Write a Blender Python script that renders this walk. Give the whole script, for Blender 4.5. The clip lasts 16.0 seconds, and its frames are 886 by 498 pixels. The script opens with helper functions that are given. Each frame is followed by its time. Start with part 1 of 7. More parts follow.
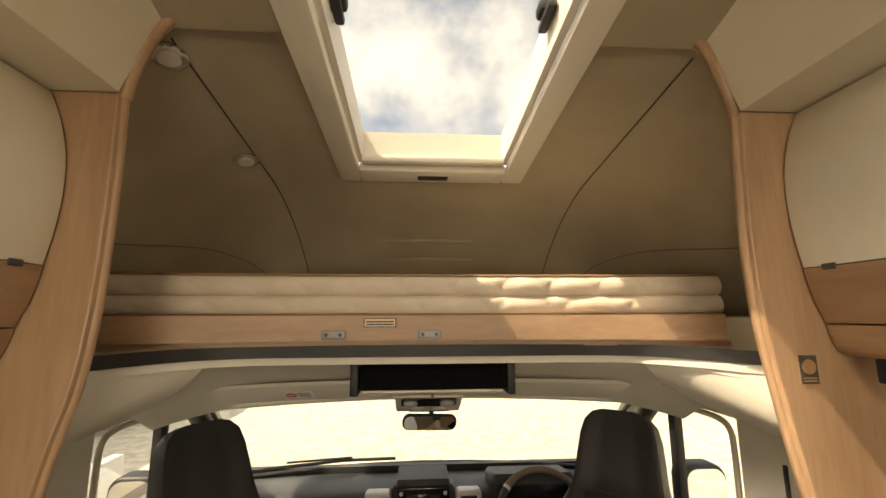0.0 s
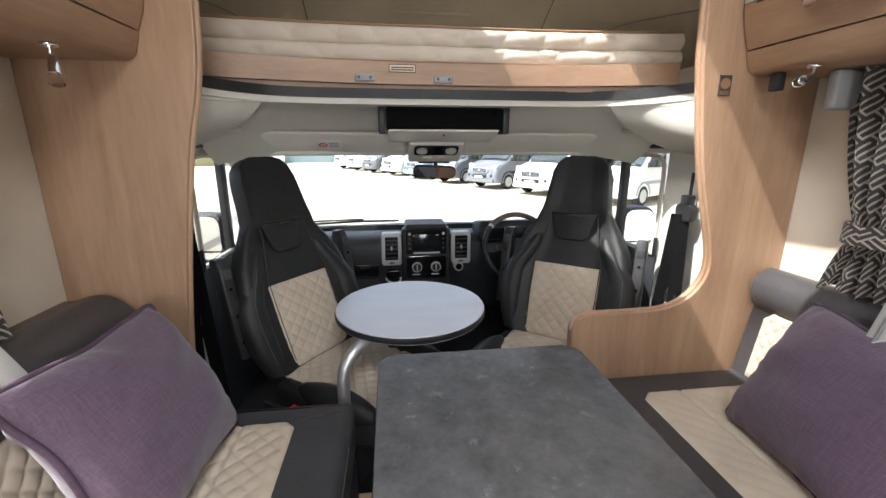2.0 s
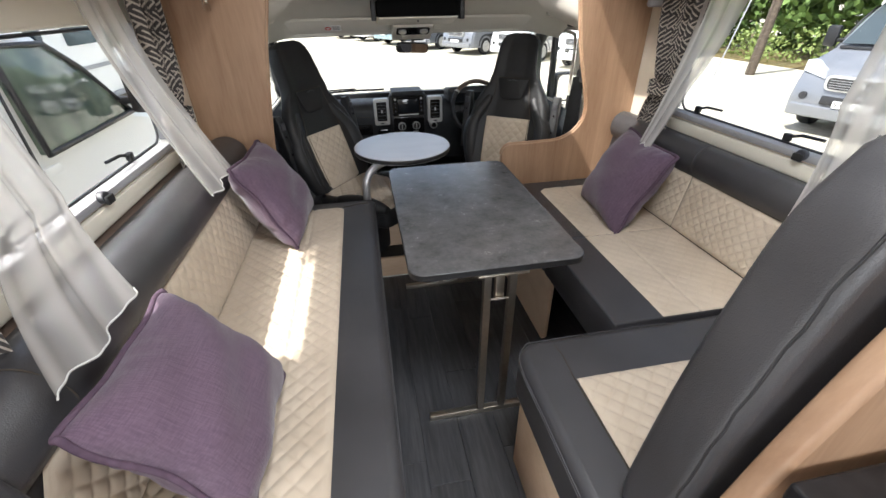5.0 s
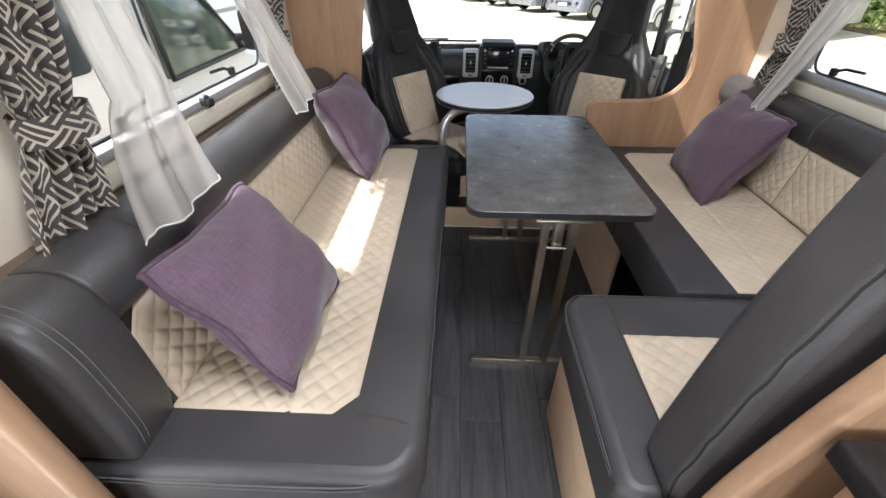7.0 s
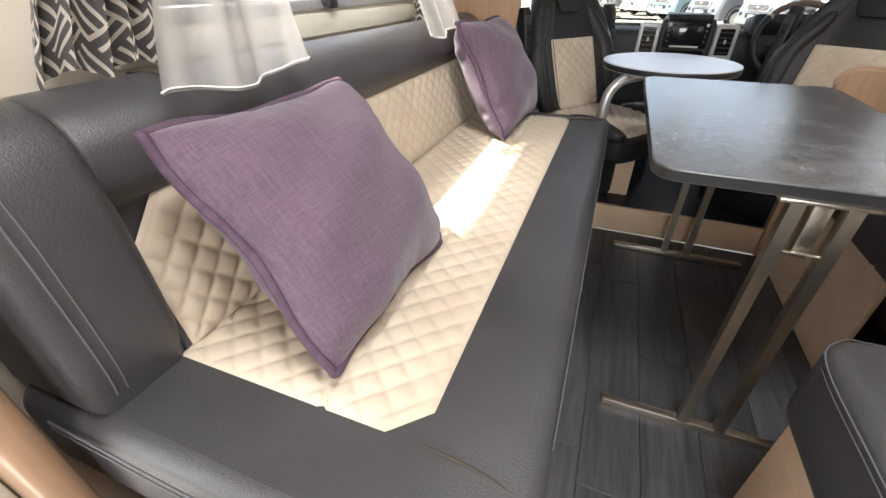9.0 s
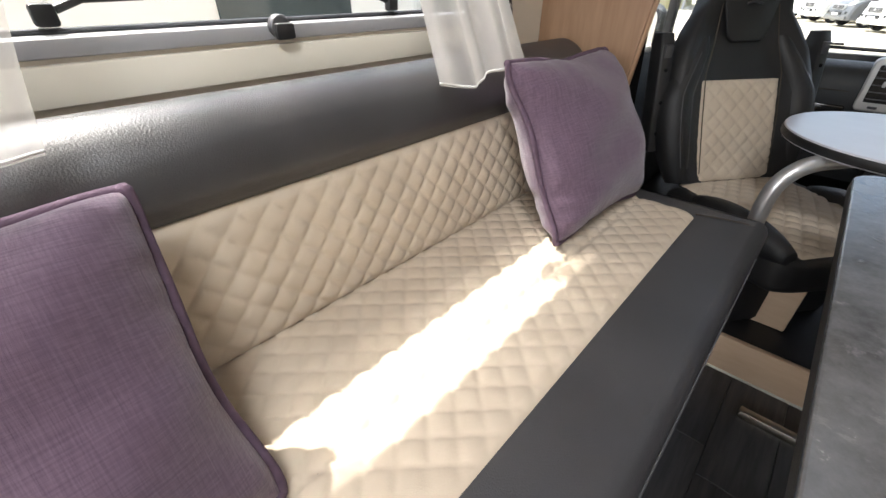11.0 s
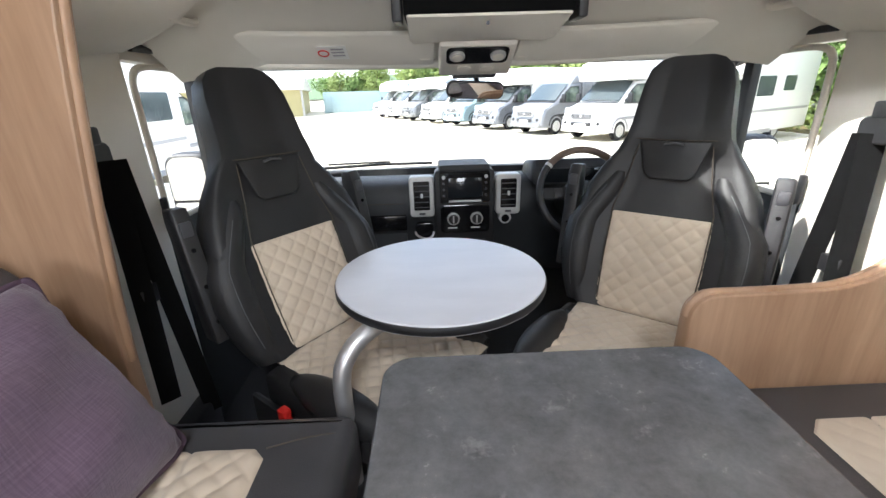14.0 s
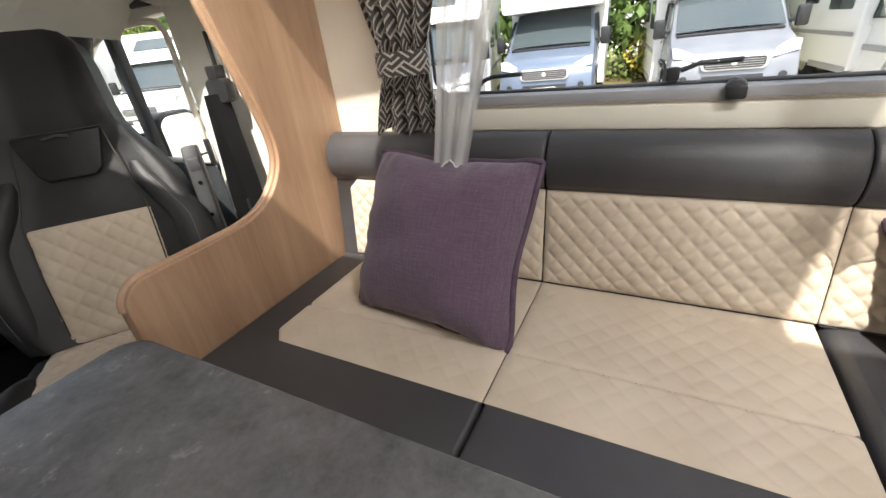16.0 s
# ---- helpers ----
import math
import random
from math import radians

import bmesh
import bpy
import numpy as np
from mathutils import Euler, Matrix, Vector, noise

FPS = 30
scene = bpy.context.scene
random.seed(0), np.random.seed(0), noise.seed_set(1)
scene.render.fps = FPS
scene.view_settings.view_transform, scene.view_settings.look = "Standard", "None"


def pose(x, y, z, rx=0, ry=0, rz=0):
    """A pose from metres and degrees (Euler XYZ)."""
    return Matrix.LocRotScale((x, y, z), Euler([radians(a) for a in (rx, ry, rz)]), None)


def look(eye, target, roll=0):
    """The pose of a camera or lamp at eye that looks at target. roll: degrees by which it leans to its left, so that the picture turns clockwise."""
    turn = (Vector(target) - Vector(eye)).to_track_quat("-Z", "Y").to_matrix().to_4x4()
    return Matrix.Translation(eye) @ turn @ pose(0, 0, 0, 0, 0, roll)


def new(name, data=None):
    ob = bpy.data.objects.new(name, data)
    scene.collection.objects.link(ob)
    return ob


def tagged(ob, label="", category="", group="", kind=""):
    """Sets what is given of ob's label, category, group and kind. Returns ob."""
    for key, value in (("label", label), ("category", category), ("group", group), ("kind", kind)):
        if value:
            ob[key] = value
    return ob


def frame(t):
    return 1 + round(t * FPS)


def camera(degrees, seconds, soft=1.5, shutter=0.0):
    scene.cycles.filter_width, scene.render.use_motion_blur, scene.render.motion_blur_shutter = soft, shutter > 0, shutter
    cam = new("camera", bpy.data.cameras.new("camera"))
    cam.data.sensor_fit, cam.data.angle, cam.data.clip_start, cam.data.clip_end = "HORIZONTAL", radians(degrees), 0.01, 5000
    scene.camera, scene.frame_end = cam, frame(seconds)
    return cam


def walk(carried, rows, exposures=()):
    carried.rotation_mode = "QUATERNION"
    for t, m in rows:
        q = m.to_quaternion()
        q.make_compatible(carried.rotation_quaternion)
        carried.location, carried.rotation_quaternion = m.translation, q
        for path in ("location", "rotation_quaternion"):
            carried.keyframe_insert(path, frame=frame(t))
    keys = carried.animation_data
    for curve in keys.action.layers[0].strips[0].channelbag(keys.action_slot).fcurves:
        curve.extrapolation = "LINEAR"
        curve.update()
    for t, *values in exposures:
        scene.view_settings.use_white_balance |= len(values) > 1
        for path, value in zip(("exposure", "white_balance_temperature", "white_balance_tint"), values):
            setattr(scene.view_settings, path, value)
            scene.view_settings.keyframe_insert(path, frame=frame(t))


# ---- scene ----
cam = camera(94.5, 16.0)
PATH = [
    (0, (-0.035, 0.664, 1.641), (0.094, 2.633, 1.971), -0.2),
    (0.5, (-0.034, 0.635, 1.557), (0.102, 2.629, 1.614), -0.4),
    (1, (-0.08, 0.57, 1.462), (0.116, 2.553, 1.291), -0.4),
    (1.5, (-0.068, 0.452, 1.377), (0.108, 2.414, 1.032), 0.0),
    (2, (-0.202, 0.319, 1.35), (0.043, 2.243, 0.859), 0.1),
    (2.5, (-0.258, 0.147, 1.317), (0.041, 2.034, 0.727), 0.1),
    (3, (-0.247, -0.043, 1.313), (0.098, 1.801, 0.62), -0.0),
    (3.5, (-0.294, -0.209, 1.324), (0.076, 1.589, 0.531), -0.2),
    (4, (-0.342, -0.377, 1.389), (0.02, 1.369, 0.484), -0.6),
    (6.3, (-0.304, -0.725, 1.519), (-0.181, 0.939, 0.416), -0.6),
    (6.5, (-0.301, -0.718, 1.484), (-0.221, 0.942, 0.37), -0.4),
    (7, (-0.283, -0.688, 1.39), (-0.344, 0.946, 0.238), 0.4),
    (7.5, (-0.267, -0.655, 1.288), (-0.482, 0.952, 0.118), 1.1),
    (8, (-0.288, -0.633, 1.188), (-0.653, 0.957, 0.031), 1.1),
    (8.5, (-0.324, -0.584, 1.107), (-0.822, 0.994, -0.017), 0.4),
    (9, (-0.359, -0.433, 1.058), (-0.971, 1.124, -0.037), -0.2),
    (9.2, (-0.371, -0.354, 1.048), (-1.029, 1.197, -0.031), -0.6),
    (11.3, (-0.326, 0.319, 1.083), (-1.559, 1.477, 0.016), 0.6),
    (11.5, (-0.305, 0.385, 1.085), (-1.595, 1.498, 0.038), 0.6),
    (12, (-0.271, 0.533, 1.113), (-1.589, 1.654, 0.11), 0.7),
    (12.5, (-0.258, 0.644, 1.154), (-1.468, 1.95, 0.243), 1.0),
    (13, (-0.218, 0.701, 1.173), (-1.188, 2.261, 0.383), 0.2),
    (13.5, (-0.179, 0.744, 1.214), (-0.676, 2.527, 0.456), 0.1),
    (14, (-0.149, 0.775, 1.214), (-0.113, 2.643, 0.5), -1.8),
    (14.5, (-0.116, 0.797, 1.219), (0.472, 2.563, 0.488), -3.0),
    (15, (-0.06, 0.764, 1.196), (0.99, 2.289, 0.438), -4.5),
    (15.5, (0.026, 0.701, 1.186), (1.37, 1.922, 0.348), -6.5),
    (16, (0.097, 0.621, 1.166), (1.644, 1.5, 0.253), -6.8),
]
EXPOSURES = [
    (0.0, 0.95, 9600, 10),
    (0.6, 1.0, 8300, 10),
    (1.4, 1.45, 6400, 10),
    (2.5, 1.3, 6100, 10),
    (4.0, 1.15, 6200, 10),
    (7.0, 1.25, 6200, 10),
    (9.0, 1.7, 6550, 10),
    (11.5, 1.35, 6300, 10),
    (13.0, 1.35, 6100, 10),
    (14.0, 1.92, 6050, 10),
    (16.0, 1.32, 6500, 10),
]
walk(cam, [(t, look(eye, target, roll)) for t, eye, target, roll in PATH], EXPOSURES)

# ---- light ----
SUN_DIR = Vector((0.65, 0.17, -1.0)).normalized()  # the way the sunlight travels
world = bpy.data.worlds.new("sky")
scene.world = world
world.use_nodes = True
wn, wl = world.node_tree.nodes, world.node_tree.links
wn.clear()
w_out = wn.new("ShaderNodeOutputWorld")
w_bg = wn.new("ShaderNodeBackground")
w_sky = wn.new("ShaderNodeTexSky")
w_sky.sky_type = "NISHITA"
w_sky.sun_disc = False
w_sky.sun_elevation = math.asin(-SUN_DIR.z)
w_sky.sun_rotation = math.atan2(-SUN_DIR.x, -SUN_DIR.y)
w_tc = wn.new("ShaderNodeTexCoord")
w_noise = wn.new("ShaderNodeTexNoise")
w_noise.inputs["Scale"].default_value = 2.6
w_noise.inputs["Detail"].default_value = 6.0
w_noise.inputs["Roughness"].default_value = 0.58
w_ramp = wn.new("ShaderNodeValToRGB")
w_ramp.color_ramp.elements[0].position = 0.40
w_ramp.color_ramp.elements[1].position = 0.62
w_mix = wn.new("ShaderNodeMixRGB")
w_mix.inputs["Color2"].default_value = (6.6, 6.7, 6.9, 1)
wl.new(w_tc.outputs["Generated"], w_noise.inputs["Vector"])
wl.new(w_noise.outputs["Fac"], w_ramp.inputs["Fac"])
wl.new(w_ramp.outputs["Color"], w_mix.inputs["Fac"])
wl.new(w_sky.outputs["Color"], w_mix.inputs["Color1"])
wl.new(w_mix.outputs["Color"], w_bg.inputs["Color"])
w_bg.inputs["Strength"].default_value = 0.15
wl.new(w_bg.outputs["Background"], w_out.inputs["Surface"])
sun = new("sun", bpy.data.lights.new("sun", "SUN"))
sun.data.energy = 3.8
sun.data.angle = radians(0.6)
sun.data.color = (1.0, 0.95, 0.87)
sun.matrix_world = look((0, 0, 8), Vector((0, 0, 8)) + SUN_DIR)

# fill lamps added in unseen rooflight, rear window and open doorway behind the lounge
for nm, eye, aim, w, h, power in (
    ("rooflight_fill", (0, -0.33, 2.44), (0, -0.33, 0), 0.56, 0.62, 14),
    ("rear_fill", (0, -2.32, 1.35), (0, 0, 1.2), 1.18, 0.78, 13),
    ("doorway_fill", (-1.16, -0.79, 0.97), (0.6, -0.70, 0.85), 0.54, 1.86, 4),
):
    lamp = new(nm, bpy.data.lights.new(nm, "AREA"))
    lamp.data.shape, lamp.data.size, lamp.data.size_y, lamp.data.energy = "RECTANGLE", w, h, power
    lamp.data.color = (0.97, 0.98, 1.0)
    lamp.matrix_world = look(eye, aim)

# ---- materials ----


def nodes_of(name):
    m = bpy.data.materials.new(name)
    m.use_nodes = True
    nt = m.node_tree
    b = nt.nodes["Principled BSDF"]
    return m, nt.nodes, nt.links, b


def rgb(c):
    return (c[0], c[1], c[2], 1.0)


def mat(name, dark, light, rough=0.5, scale=8.0, stretch=(1, 1, 1), bump=0.0, bump_scale=80.0, metal=0.0, spec=0.5, coat=0.0, sheen=0.0, detail=4.0, vary=0.0, rough_vary=0.0):
    """A surface whose colour wanders between two tones, with a fine relief."""
    m, n, l, b = nodes_of(name)
    tc = n.new("ShaderNodeTexCoord")
    mp = n.new("ShaderNodeMapping")
    mp.inputs["Scale"].default_value = stretch
    l.new(tc.outputs["Object"], mp.inputs["Vector"])
    no = n.new("ShaderNodeTexNoise")
    no.inputs["Scale"].default_value = scale
    no.inputs["Detail"].default_value = detail
    l.new(mp.outputs["Vector"], no.inputs["Vector"])
    cr = n.new("ShaderNodeValToRGB")
    cr.color_ramp.elements[0].position, cr.color_ramp.elements[1].position = 0.3, 0.7
    cr.color_ramp.elements[0].color, cr.color_ramp.elements[1].color = rgb(dark), rgb(light)
    l.new(no.outputs["Fac"], cr.inputs["Fac"])
    out = cr.outputs["Color"]
    if vary:
        oi = n.new("ShaderNodeObjectInfo")
        hs = n.new("ShaderNodeHueSaturation")
        mr = n.new("ShaderNodeMapRange")
        mr.inputs["To Min"].default_value, mr.inputs["To Max"].default_value = 1 - vary, 1 + vary
        l.new(oi.outputs["Random"], mr.inputs["Value"])
        l.new(mr.outputs["Result"], hs.inputs["Value"])
        l.new(out, hs.inputs["Color"])
        out = hs.outputs["Color"]
    l.new(out, b.inputs["Base Color"])
    b.inputs["Roughness"].default_value = rough
    if rough_vary:
        mr = n.new("ShaderNodeMapRange")
        mr.inputs["To Min"].default_value, mr.inputs["To Max"].default_value = rough - rough_vary, rough + rough_vary
        l.new(no.outputs["Fac"], mr.inputs["Value"])
        l.new(mr.outputs["Result"], b.inputs["Roughness"])
    b.inputs["Metallic"].default_value = metal
    b.inputs["Specular IOR Level"].default_value = spec
    b.inputs["Coat Weight"].default_value = coat
    b.inputs["Sheen Weight"].default_value = sheen
    if bump:
        n2 = n.new("ShaderNodeTexNoise")
        n2.inputs["Scale"].default_value = bump_scale
        n2.inputs["Detail"].default_value = 3.0
        l.new(mp.outputs["Vector"], n2.inputs["Vector"])
        bp = n.new("ShaderNodeBump")
        bp.inputs["Strength"].default_value = bump
        bp.inputs["Distance"].default_value = 0.004
        l.new(n2.outputs["Fac"], bp.inputs["Height"])
        l.new(bp.outputs["Normal"], b.inputs["Normal"])
    return m


def wood(name, dark, light, stretch, rough=0.42, ring=5.0):
    """Oak foil: long grain along the axis that is stretched least."""
    m, n, l, b = nodes_of(name)
    tc = n.new("ShaderNodeTexCoord")
    mp = n.new("ShaderNodeMapping")
    mp.inputs["Scale"].default_value = stretch
    l.new(tc.outputs["Object"], mp.inputs["Vector"])
    n1 = n.new("ShaderNodeTexNoise")
    n1.inputs["Scale"].default_value = ring
    n1.inputs["Detail"].default_value = 7.0
    n1.inputs["Roughness"].default_value = 0.62
    n1.inputs["Distortion"].default_value = 0.6
    l.new(mp.outputs["Vector"], n1.inputs["Vector"])
    n2 = n.new("ShaderNodeTexNoise")
    n2.inputs["Scale"].default_value = ring * 14
    n2.inputs["Detail"].default_value = 3.0
    l.new(mp.outputs["Vector"], n2.inputs["Vector"])
    ad = n.new("ShaderNodeMath")
    ad.operation = "MULTIPLY_ADD"
    ad.inputs[1].default_value = 0.28
    l.new(n2.outputs["Fac"], ad.inputs[0])
    l.new(n1.outputs["Fac"], ad.inputs[2])
    cr = n.new("ShaderNodeValToRGB")
    cr.color_ramp.elements[0].position, cr.color_ramp.elements[1].position = 0.42, 0.86
    cr.color_ramp.elements[0].color, cr.color_ramp.elements[1].color = rgb(dark), rgb(light)
    l.new(ad.outputs["Value"], cr.inputs["Fac"])
    l.new(cr.outputs["Color"], b.inputs["Base Color"])
    b.inputs["Roughness"].default_value = rough
    bp = n.new("ShaderNodeBump")
    bp.inputs["Strength"].default_value = 0.12
    bp.inputs["Distance"].default_value = 0.002
    l.new(n2.outputs["Fac"], bp.inputs["Height"])
    l.new(bp.outputs["Normal"], b.inputs["Normal"])
    return m


def glass(name, tint=(1, 1, 1), rough=0.0):
    m, n, l, b = nodes_of(name)
    b.inputs["Base Color"].default_value = rgb(tint)
    b.inputs["Transmission Weight"].default_value = 1.0
    b.inputs["Roughness"].default_value = rough
    b.inputs["IOR"].default_value = 1.12
    return m


def plain(name, c, rough=0.5, metal=0.0, spec=0.5, coat=0.0):
    m, n, l, b = nodes_of(name)
    b.inputs["Base Color"].default_value = rgb(c)
    b.inputs["Roughness"].default_value = rough
    b.inputs["Metallic"].default_value = metal
    b.inputs["Specular IOR Level"].default_value = spec
    b.inputs["Coat Weight"].default_value = coat
    return m


def weave_material():
    """Slubby linen-like cloth: two crossed thread textures over a plum ground."""
    m, n, l, b = nodes_of("purple_weave")
    tc = n.new("ShaderNodeTexCoord")
    fac = []
    for st in ((14, 260, 60), (260, 14, 60)):
        mp = n.new("ShaderNodeMapping")
        mp.inputs["Scale"].default_value = st
        l.new(tc.outputs["Object"], mp.inputs["Vector"])
        no = n.new("ShaderNodeTexNoise")
        no.inputs["Scale"].default_value, no.inputs["Detail"].default_value = 1.6, 3.0
        l.new(mp.outputs["Vector"], no.inputs["Vector"])
        fac.append(no.outputs["Fac"])
    ad = n.new("ShaderNodeMath")
    ad.operation = "ADD"
    l.new(fac[0], ad.inputs[0])
    l.new(fac[1], ad.inputs[1])
    cr = n.new("ShaderNodeValToRGB")
    e = cr.color_ramp.elements
    e[0].position, e[1].position = 0.62, 1.0
    hf = n.new("ShaderNodeMath")
    hf.operation = "MULTIPLY"
    hf.inputs[1].default_value = 0.8
    l.new(ad.outputs["Value"], hf.inputs[0])
    e[0].color, e[1].color = rgb((0.088, 0.054, 0.084)), rgb((0.132, 0.086, 0.124))
    l.new(hf.outputs["Value"], cr.inputs["Fac"])
    l.new(cr.outputs["Color"], b.inputs["Base Color"])
    b.inputs["Roughness"].default_value, b.inputs["Sheen Weight"].default_value = 0.92, 0.25
    bp = n.new("ShaderNodeBump")
    bp.inputs["Strength"].default_value, bp.inputs["Distance"].default_value = 0.45, 0.002
    l.new(ad.outputs["Value"], bp.inputs["Height"])
    l.new(bp.outputs["Normal"], b.inputs["Normal"])
    return m


OAK_D, OAK_L = (0.285, 0.165, 0.096), (0.46, 0.30, 0.19)
M_OAK_V = wood("oak_upright", OAK_D, OAK_L, (1.6, 1.6, 0.16))
M_OAK_X = wood("oak_across", OAK_D, OAK_L, (0.16, 1.6, 1.6))
M_OAK_Y = wood("oak_along", OAK_D, OAK_L, (1.6, 0.16, 1.6))
M_BIRCH = wood("pale_wood", (0.60, 0.43, 0.28), (0.74, 0.57, 0.41), (0.25, 1.2, 1.6), ring=4.0)
M_LEATHER = mat("dark_leather", (0.040, 0.039, 0.041), (0.058, 0.056, 0.059), 0.36, 5, bump=0.25, bump_scale=420, rough_vary=0.06)
M_LEATHER_CAB = mat("cab_leather", (0.012, 0.012, 0.0125), (0.021, 0.0205, 0.021), 0.46, 5, bump=0.25, bump_scale=420, rough_vary=0.06, spec=0.38)
M_BEIGE = mat("beige_fabric", (0.50, 0.415, 0.315), (0.58, 0.49, 0.38), 0.85, 7, bump=0.18, bump_scale=600, sheen=0.15)
M_PURPLE = weave_material()
M_PIPING = mat("purple_piping", (0.070, 0.042, 0.066), (0.10, 0.062, 0.092), 0.9, 60, bump=0.3, bump_scale=300)
M_WALL = mat("cream_wallboard", (0.62, 0.55, 0.45), (0.67, 0.60, 0.50), 0.7, 3, bump=0.12, bump_scale=260)
M_LINER = mat("beige_headlining", (0.33, 0.275, 0.195), (0.375, 0.315, 0.23), 0.85, 4, bump=0.15, bump_scale=300)
M_PELMET = mat("cream_pelmet", (0.62, 0.56, 0.45), (0.67, 0.61, 0.50), 0.8, 4, bump=0.12, bump_scale=300)
M_CABLINER = mat("cab_headlining", (0.63, 0.60, 0.53), (0.68, 0.65, 0.58), 0.85, 5, bump=0.15, bump_scale=350)
M_CABPLASTIC = mat("pale_cab_plastic", (0.68, 0.64, 0.56), (0.73, 0.69, 0.61), 0.5, 6, bump=0.12, bump_scale=400)
M_CREAM = mat("cream_gloss", (0.72, 0.68, 0.58), (0.75, 0.71, 0.61), 0.25, 2)
M_SKYFRAME = mat("ivory_plastic", (0.66, 0.62, 0.54), (0.69, 0.65, 0.57), 0.4, 4)
M_MATTRESS = mat("mattress_cloth", (0.62, 0.53, 0.43), (0.68, 0.59, 0.49), 0.9, 9, bump=0.3, bump_scale=200)
M_BROWNPIPE = plain("brown_piping", (0.30, 0.17, 0.09), 0.7)
M_BLACK = mat("black_plastic", (0.009, 0.009, 0.010), (0.015, 0.015, 0.016), 0.5, 20, bump=0.15, bump_scale=500)
M_BLACKGLOSS = plain("gloss_black", (0.008, 0.008, 0.009), 0.12)
M_DASH = mat("dash_plastic", (0.016, 0.018, 0.020), (0.023, 0.026, 0.029), 0.55, 10, bump=0.3, bump_scale=450)
M_RUBBER = plain("rubber", (0.012, 0.012, 0.012), 0.8)
M_STEEL = mat("brushed_steel", (0.50, 0.45, 0.38), (0.58, 0.53, 0.45), 0.32, 60, metal=1.0)
M_ALU = mat("silver_tube", (0.55, 0.55, 0.55), (0.62, 0.62, 0.62), 0.35, 30, metal=0.8)
M_CHROME = plain("chrome", (0.75, 0.75, 0.75), 0.12, 1.0)
M_SILVER = plain("silver_plastic", (0.50, 0.50, 0.49), 0.4, 0.3)
M_GREYPL = plain("grey_plastic", (0.33, 0.33, 0.34), 0.45)
M_DARKGREY = plain("charcoal_plastic", (0.05, 0.05, 0.055), 0.45)
M_MIRROR = plain("mirror_glass", (0.85, 0.85, 0.85), 0.02, 1.0)
M_GLASS = glass("clear_glass", (0.97, 0.98, 0.97))
M_ACRYLIC = glass("acrylic_glass", (0.94, 0.95, 0.95))
M_SKYPANE = glass("smoked_acrylic", (0.62, 0.64, 0.66))
M_SCREEN = plain("dark_screen", (0.012, 0.014, 0.017), 0.08)
M_RED = plain("red_plastic", (0.55, 0.02, 0.015), 0.4)
M_WHITE = plain("white_label", (0.75, 0.75, 0.72), 0.5)
M_LABELINK = plain("dark_ink", (0.05, 0.04, 0.035), 0.6)
M_SEAM = plain("seam_shadow", (0.05, 0.04, 0.03), 0.9)
M_STITCH = plain("stitching", (0.11, 0.11, 0.115), 1.0, spec=0.1)
M_LEDGE = mat("ledge_brown", (0.12, 0.085, 0.065), (0.16, 0.115, 0.09), 0.6, 8)
M_WORKTOP = mat("dark_worktop", (0.010, 0.010, 0.011), (0.020, 0.019, 0.020), 0.28, 30, spec=0.3)
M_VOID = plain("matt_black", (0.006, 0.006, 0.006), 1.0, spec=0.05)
M_LAMP = plain("lamp_face", (0.65, 0.62, 0.55), 0.3)


